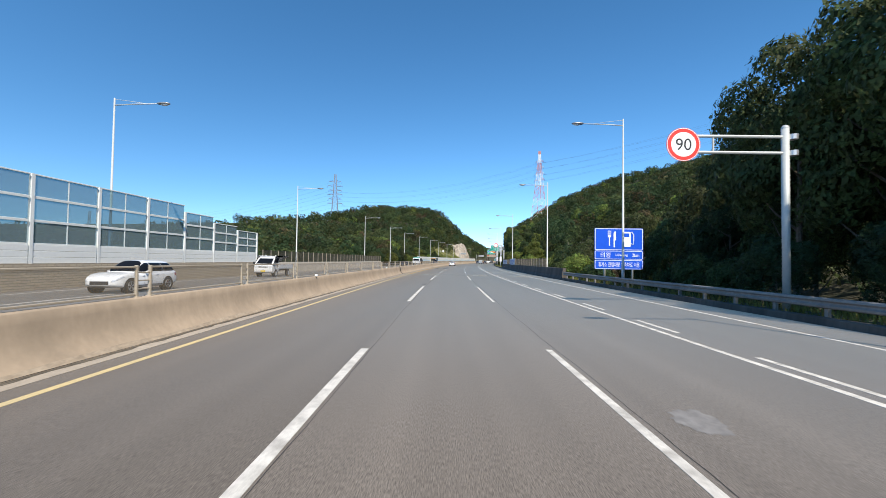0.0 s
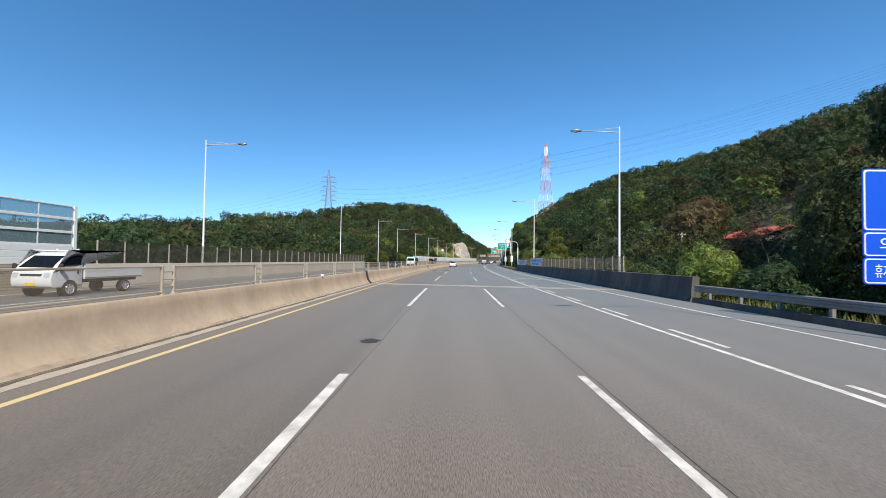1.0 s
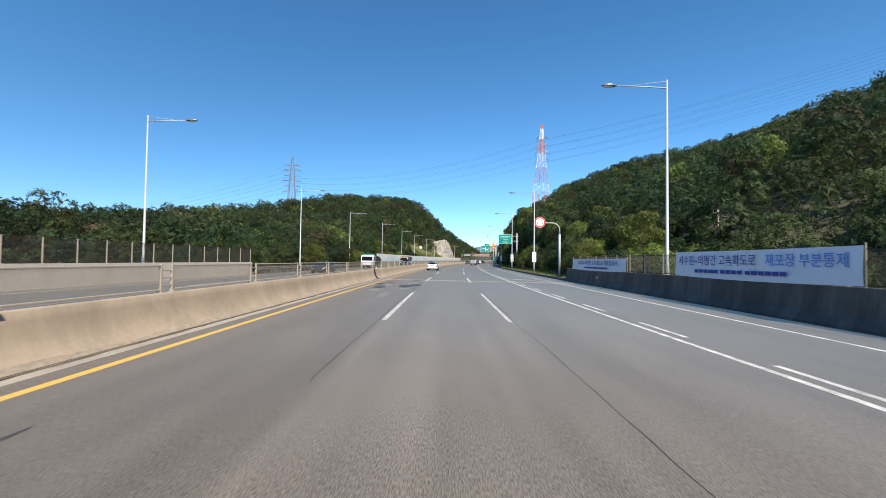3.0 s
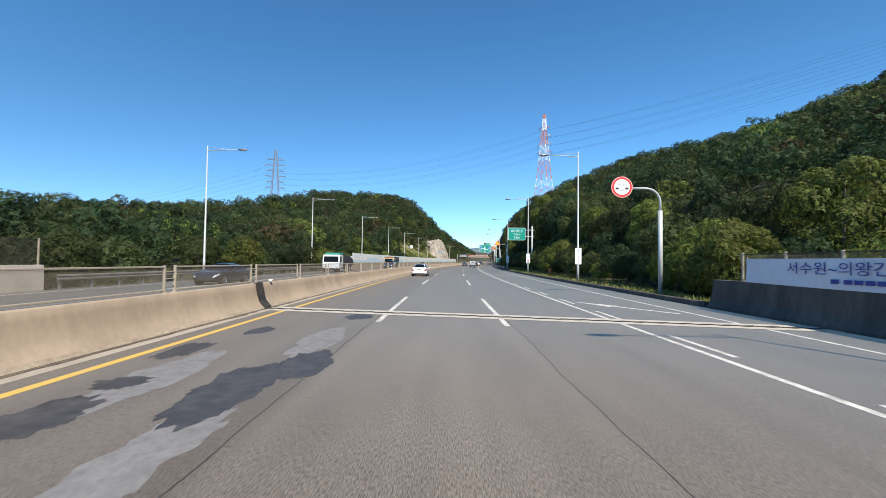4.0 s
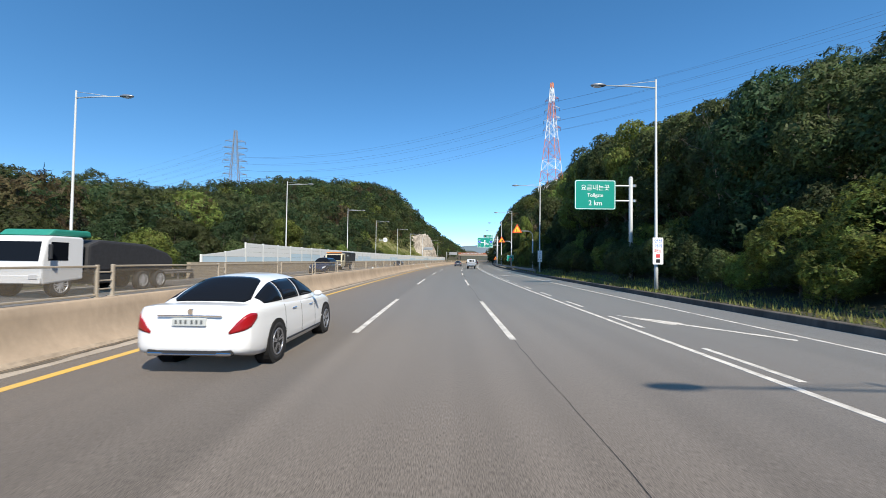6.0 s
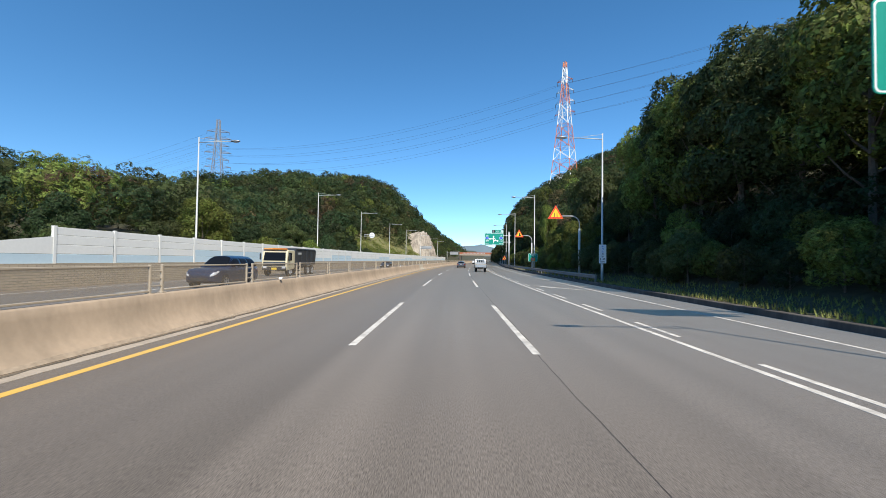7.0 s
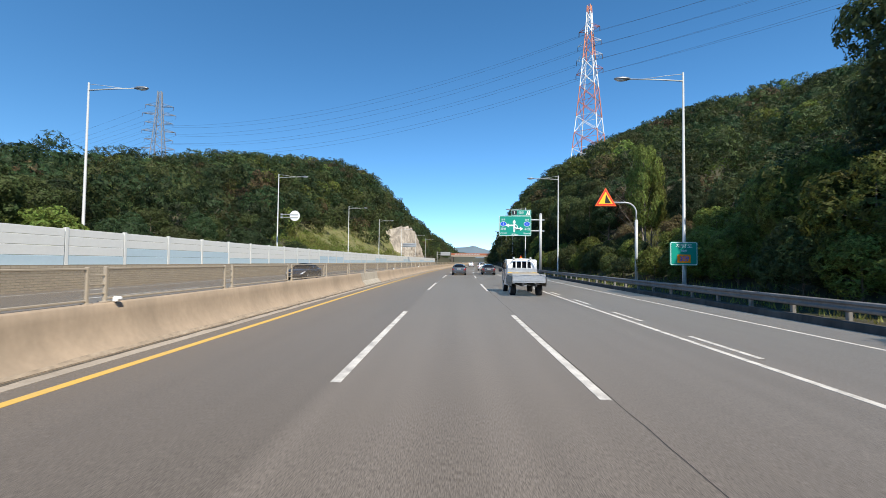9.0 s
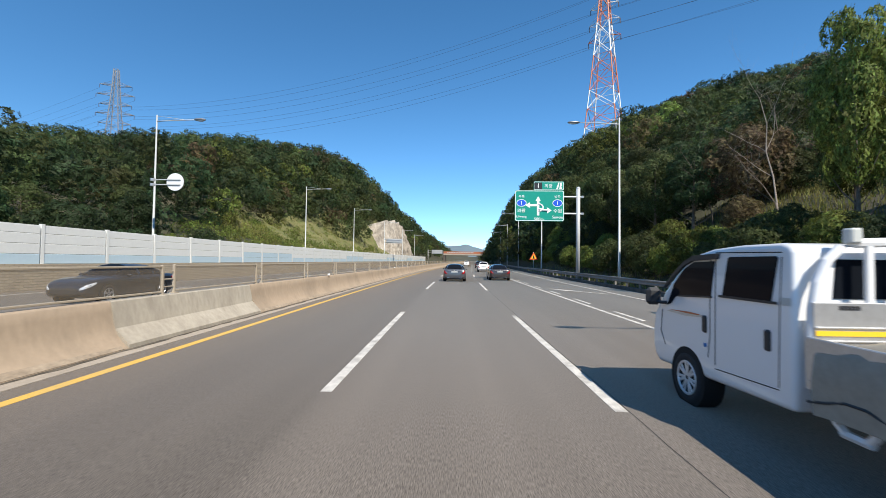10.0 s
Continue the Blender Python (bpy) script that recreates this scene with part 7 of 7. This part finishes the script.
def heavy_truck(m, label, paint, load):
    root = tagged(empty("heavy_truck", m), label, "truck", "trucks on the motorway")
    W = 2.4
    prof = [(3.9, 0.55), (4.0, 0.8), (3.98, 1.5), (3.78, 2.35), (3.6, 2.5), (2.2, 2.5), (2.1, 2.4), (2.1, 0.7)]
    part("cab", prism(prof, W, 0.07, 2), paint, root)
    bm = quad_panel(((-1.1, 3.99, 1.45), (1.1, 3.99, 1.45), (1.06, 3.80, 2.28), (-1.06, 3.80, 2.28)), (0.02, 0.03), (0.98, 0.97), 0.03, 0.97, 0.02)
    part("windscreen", bm, CAR_GLASS, root)
    bm = bmesh.new()
    box(bm, (2.3, 0.06, 0.35), (0, 3.99, 0.75), 0.03)
    part("bumper", bm, DARK_PLASTIC if load == "tipper" else paint, root)
    for side in (-1, 1):
        bm = bmesh.new()
        f = bm.faces.new([bm.verts.new((side * (W / 2 + 0.006), y, z)) for y, z in ((3.75, 1.5), (3.62, 2.25), (2.85, 2.25), (2.85, 1.5))])
        part("side_window", bm, CAR_GLASS, root)
        bm = bmesh.new()
        box(bm, (0.14, 0.12, 0.6), (side * (W / 2 + 0.2), 3.85, 1.85), 0.03)
        part("mirror", bm, DARK_PLASTIC, root)
        bm = bmesh.new()
        box(bm, (0.36, 0.06, 0.2), (side * 0.9, 4.02, 0.85), 0.02)
        part("headlight", bm, HEAD_LENS, root)
        for y in (3.1, -1.6, -2.9):
            wheel(root, side * (W / 2 - 0.17), y, 0.5, 0.3, STEEL_RIM, 8)
    bm = bmesh.new()
    box(bm, (0.9, 7.2, 0.25), (0, -0.2, 0.85), 0.02)
    box(bm, (2.2, 1.2, 0.5), (0, 0.8, 0.7), 0.05)
    part("chassis", bm, DARK_PLASTIC, root)
    if load == "tarp":
        prof = [(1.9, 1.0), (1.85, 2.2), (1.2, 2.45), (-1.8, 2.35), (-3.4, 1.95), (-3.9, 1.6), (-3.9, 1.0)]
        part("covered_load", prism(prof, W, 0.12, 2), BLACK_TARP, root, "black net over the load")
        bm = prism([(3.6, 2.52), (3.3, 2.78), (1.6, 2.8), (1.5, 2.52)], 2.1, 0.08, 2)
        part("roof_cover", bm, GREEN_TARP, root, "folded green cover")
    else:
        prof = [(1.95, 1.05), (1.95, 2.62), (1.75, 2.72), (-3.55, 2.72), (-3.95, 2.5), (-3.6, 1.05)]
        part("load_body", prism(prof, W + 0.02, 0.05, 2), TANK_GREY, root, "dark grey steel load body")
        for side in (-1, 1):
            bm = bmesh.new()
            box(bm, (0.05, 5.3, 0.10), (side * (W / 2 + 0.03), -0.9, 2.62), 0.012)
            part("top_rail", bm, TANK_GREY, root)
            for y in (1.7, 0.4, -0.9, -2.2, -3.4):
                bm = bmesh.new()
                box(bm, (0.06, 0.12, 1.5), (side * (W / 2 + 0.03), y, 1.85), 0.015)
                part("rib", bm, TANK_GREY, root)
            bm = bmesh.new()
            for k in range(5):
                box(bm, (0.006, 0.16, 0.2), (side * (W / 2 + 0.018), 1.2 - 0.2 * k, 2.2))
            part("lettering_bars", bm, PALE_PAINT, root)
        bm = bmesh.new()
        box(bm, (2.1, 0.05, 0.42), (0, 4.0, 1.16), 0.03)
        grille = part("grille", bm, DARK_PLASTIC, root)
        for z in (1.06, 1.18, 1.30):
            bm = bmesh.new()
            box(bm, (1.9, 0.03, 0.03), (0, 4.03, z), 0.008)
            part("grille_bar", bm, CHROME, grille)
        bm = bmesh.new()
        box(bm, (2.2, 0.35, 0.12), (0, 3.75, 2.56), 0.04)
        part("sun_visor", bm, AMBER, root, "amber edged sun visor")
        bm = bmesh.new()
        box(bm, (0.5, 0.02, 0.2), (0, 4.04, 0.72), 0.005)
        part("number_plate", bm, PLATE_YELLOW, root)
    return root


# own carriageway
car("sedan", on_road(142.75, -1.61, 0), WHITE_CAR, "white saloon car with dark windows in the fast lane")
car("sedan", on_road(255.8, 1.60, 0), GREY_CAR, "dark grey saloon car ahead in the middle lane", L=4.9, W=1.87, H=1.47, base=2.94)
car("sedan", on_road(258.9, 5.62, 0), BROWN_CAR, "dark brown saloon car with a sloping tail in the outer lane", L=4.9, W=1.89, H=1.44, base=2.85)
car("suv", on_road(287.2, 5.45, 0), WHITE_CAR, "white sport utility car ahead in the outer lane", "far", 4.4, 1.85, 1.62, 2.65, 0.35, True)
car("suv", on_road(320.0, 5.3, 0), BLACK_CAR, "black sport utility car far ahead in the outer lane", "far", 4.6, 1.88, 1.70, 2.7, 0.36, True)
car("suv", on_road(352.0, 1.75, 0), WHITE_CAR, "white sport utility car far ahead in the middle lane", "far", 4.4, 1.85, 1.62, 2.65, 0.35, True)
small_truck(on_road(222.45, 5.42, 0), "white double-cab flat-bed truck with a tarpaulin over its load")
# oncoming carriageway
car("suv", on_road(24.9, -14.2, 0, 180), WHITE_CAR, "white sport utility car on the oncoming carriageway", "suv", 4.3, 1.80, 1.56, 2.6, 0.34, True)
small_truck(on_road(44.9, -15.6, 0, 180), "small white flat-bed truck on the oncoming carriageway", False, False, PLATE_YELLOW)
car("sedan", on_road(121.2, -13.6, 0, 180), BLACK_CAR, "black saloon car on the oncoming carriageway")
heavy_truck(on_road(154.6, -14.9, 0, 180), "white dump truck with a black net over its load", TRUCK_WHITE, "tarp")
car("suv", on_road(181.0, -11.9, 0, 180), BLUE_CAR, "dark blue people carrier on the oncoming carriageway", "suv", 5.1, 1.95, 1.85, 3.0, 0.36, True)
heavy_truck(on_road(198.6, -14.9, 0, 180), "cream tipper truck with a dark grey load body, oncoming", CREAM, "tipper")
car("sedan", on_road(235.5, -12.0, 0, 180), BLACK_CAR, "black saloon car on the oncoming carriageway")

# ---- roadside odds and ends ----
# house with a red roof below the bridge
RED_ROOF = material("red_metal_roof", (0.42, 0.10, 0.08), 0.6, grain=0.1, scale=4, spots=0.4, second=(0.32, 0.09, 0.07), spot_scale=0.6)
HOUSE_WALL = material("grey_house_wall", (0.30, 0.29, 0.27), 0.85, grain=0.12, scale=5)
house = tagged(empty("house", on_road(93.5, 48.5, 0)), "low grey house with a red metal roof behind the bridge", "house")
bm = bmesh.new()
box(bm, (6.5, 10.5, 9.0), (0, 0, 1.4), 0.03)
part("wall", bm, HOUSE_WALL, house)
bm = bmesh.new()
v = [bm.verts.new(p) for p in ((-3.9, -5.8, 5.7), (-3.9, 5.8, 5.7), (0, 5.8, 7.3), (0, -5.8, 7.3), (3.9, -5.8, 5.7), (3.9, 5.8, 5.7), (-3.9, -5.8, 5.86), (-3.9, 5.8, 5.86), (0, 5.8, 7.46), (0, -5.8, 7.46), (3.9, -5.8, 5.86), (3.9, 5.8, 5.86))]
for f in ((6, 7, 8, 9), (9, 8, 11, 10), (0, 3, 2, 1), (3, 4, 5, 2), (0, 1, 7, 6), (5, 4, 10, 11), (0, 6, 9, 3), (3, 9, 10, 4), (1, 2, 8, 7), (2, 5, 11, 8)):
    bm.faces.new([v[i] for i in f])
for i in range(20):
    y = -5.6 + i * 0.59
    for x0, x1 in ((-3.9, 0), (3.9, 0)):
        tube(bm, [(x0, y, 5.88), (x1, y, 7.48)], 0.03, 4)
part("roof", bm, RED_ROOF, house)
bm = bmesh.new()
box(bm, (0.06, 2.4, 2.0), (-3.27, 1.5, 4.3), 0.01)
part("window", bm, CAR_GLASS, house)


# concrete utility poles and their wires
def utility_pole(s, lat, top):
    root = tagged(empty("utility_pole", on_road(s, lat, 0)), "grey concrete utility pole among the shrubs", "utility pole", "utility poles")
    g0 = ground_height(s, lat) - 0.3
    bm = bmesh.new()
    tube(bm, [(0, 0, g0), (0, 0, top)], [0.15, 0.10], 10)
    part("pole", bm, PALE_CONCRETE, root, smooth=True)
    bm = bmesh.new()
    box(bm, (1.1, 0.08, 0.08), (0, 0, top - 0.35), 0.01)
    for x in (-0.5, 0, 0.5):
        tube(bm, [(x, 0, top - 0.31), (x, 0, top - 0.12)], 0.04, 6)
    part("cross_arm", bm, GALVANISED, root)


utility_pole(114.9, 29.8, 7.4)
utility_pole(145.2, 22.1, 7.9)
utility_pole(90.5, 35.0, 6.4)


# bare trees with pale limbs
def bare_tree(s, lat, height, seed, bark, label):
    """A leading stem that wanders upwards, with limbs and twigs off it."""
    r2 = random.Random(seed)
    bm = bmesh.new()
    def limb(p, d, length, rad, depth):
        pts, q, n_ = [p], p, 5 if depth else 3
        for _ in range(n_):
            d = (d + Vector((r2.uniform(-1, 1), r2.uniform(-1, 1), r2.uniform(-0.3, 0.6))) * 0.26).normalized()
            q = q + d * length / n_
            pts.append(q)
        tube(bm, pts, [rad * (1 - 0.8 * k / n_) for k in range(n_ + 1)], 6 if depth > 1 else 4, cap=False)
        if depth:
            for k in range(2, n_ + 1):
                for _ in range(2 if depth < 3 else 1 + k % 2):
                    dd = (d * 0.5 + Vector((r2.uniform(-1, 1), r2.uniform(-1, 1), r2.uniform(-0.1, 0.6)))).normalized()
                    limb(pts[k], dd, length * r2.uniform(0.28, 0.5), rad * (1 - 0.75 * k / n_) * 0.5, depth - 1)
    limb(Vector((0, 0, -0.4)), Vector((-0.03, 0.05, 1)).normalized(), height * 0.95, height * 0.0075, 3)
    ob = part("bare_tree", bm, bark)
    ob.matrix_world = on_road(s, lat, ground_height(s, lat))
    tagged(ob, label, "tree", "bare trees")


for s, lat, h, seed, bark, text in ((245.8, 22.0, 9.0, 11, PALE_BARK, "pale dead tree with bare branches on the slope"), (249.5, 25.5, 9.0, 2, BARK, "brown leafless tree on the slope"), (243.5, 20.6, 6.5, 3, BARK, "brown leafless tree on the slope"),
                                    (160.5, 19.0, 7.5, 4, PALE_BARK, "pale dead tree with bare branches on the slope"), (51.0, 21.0, 8.0, 5, BARK, "brown leafless tree beside the bridge end"), (56.0, 24.5, 9.0, 6, BARK, "brown leafless tree beside the bridge end"),
                                    (252.5, 21.8, 7.5, 7, BARK, "brown leafless tree on the slope"), (206.0, 19.5, 7.0, 8, BARK, "brown leafless tree on the slope")):
    bare_tree(s, lat, h, seed, bark, text)

# dry grass slope
def grass(name, s0, s1, l0, l1, count, h, mat, label):
    verts = np.empty((count * 3, 3), dtype=np.float32)
    for i in range(count):
        s, lat = rng.uniform(s0, s1), rng.uniform(l0, l1)
        p = road(s, lat, ground_height(s, lat) - 0.02 if abs(lat) > 13.1 else 0.2)
        a = rng.uniform(0, 6.28)
        k = h * rng.uniform(0.4, 1.3)
        w3 = 0.02 + 0.03 * k
        dx, dy = math.cos(a), math.sin(a)
        verts[3 * i] = (p.x - dx * w3, p.y - dy * w3, p.z)
        verts[3 * i + 1] = (p.x + dx * w3, p.y + dy * w3, p.z)
        verts[3 * i + 2] = (p.x + dy * k * 0.5 * rng.uniform(-1, 1), p.y - dx * k * 0.5 * rng.uniform(-1, 1), p.z + k)
    ob = new(name, array_mesh(name, verts, np.arange(count * 3).reshape(-1, 3), mat))
    tagged(ob, label, "grass", kind="stuff")


grass("verge_grass", 109.8, 190, 12.85, 15.2, 9000, 0.20, GRASS_BLADE, "dry yellow-green grass along the kerb")
grass("verge_grass", 190, 300, 13.0, 15.4, 6000, 0.22, GRASS_BLADE, "dry yellow-green grass along the kerb")
grass("verge_grass", 2, 45, 13.0, 15.4, 4000, 0.3, GRASS_BLADE, "dry yellow-green grass behind the guard rail")
grass("slope_grass", 225, 256, 16, 30, 20000, 0.45, GRASS_BLADE, "dry brown grass on the open slope")
grass("slope_grass", 278, 336, -36, -21.5, 22000, 0.75, GRASS_BLADE, "yellow-green grass on the open bank")

# orange marker box by the verge
bm = bmesh.new()
box(bm, (0.35, 0.3, 0.75), (0, 0, 0.375), 0.03)
box(bm, (0.40, 0.35, 0.06), (0, 0, 0.78), 0.01)
rust = part("marker_box", bm, material("rusty_orange", (0.30, 0.11, 0.04), 0.7, grain=0.25, scale=9))
rust.matrix_world = on_road(144.5, 14.1, ground_height(144.5, 14.1))
tagged(rust, "small rusty orange marker box on the verge", "box")

# warning sign beyond the direction sign
warn = tagged(empty("warning_sign", on_road(286.0, 13.3, 0)), "small orange and red triangular warning sign on a thin pole", "road sign")
triangle(warn, 0, 2.45, 1.3)
plate(warn, [(-0.18, 2.2), (0.18, 2.2), (0.05, 2.75), (-0.05, 2.75)], -0.016, SIGN_BLACK, "symbol", 0.004)
post(warn, 0, 0.1, 3.2, 0.04)

# reflectors on the median
bm = bmesh.new()
box(bm, (0.09, 0.05, 0.10), (0, 0, 0.05), 0.015)
tube(bm, [(0.05, -0.05, 0.06), (0.05, 0.05, 0.06)], 0.045, 8)
ref = tagged(part("median_reflector", bm, SIGN_WHITE), "small white reflector on the median barrier", "reflector", "median reflectors")
ref.matrix_world = on_road(24.0, -4.71, 0.89)
for s in (46, 76, 108, 140, 172, 206, 240, 262):
    copy_thing(ref, on_road(s, -4.71, 0.89))


# overhead signs of the oncoming carriageway, seen from behind
def sign_from_behind(s, post_lat, lat, z, w, h):
    root = tagged(empty("direction_sign", on_road(s, post_lat, 0)), "grey back of a direction sign on a steel post", "road sign", "oncoming signs")
    x = lat - post_lat
    bm = bmesh.new()
    box(bm, (w, 0.06, h), (x, 0, z), 0.01)
    part("sign_plate", bm, SIGN_GREY, root)
    bm = bmesh.new()
    tube(bm, [(0, 0, 0), (0, 0, z + h * 0.6)], 0.17, 10)
    part("post", bm, PALE_PAINT, root, smooth=True)
    for dz in (-h * 0.28, h * 0.28):
        bm = bmesh.new()
        tube(bm, [(0, -0.1, z + dz), (x + w * 0.42, -0.1, z + dz)], 0.07, 8)
        part("arm", bm, PALE_PAINT, root, smooth=True)


sign_from_behind(334.0, -20.6, -17.9, 6.9, 4.4, 1.25)
sign_from_behind(441.9, -20.2, -15.4, 6.1, 5.6, 2.0)
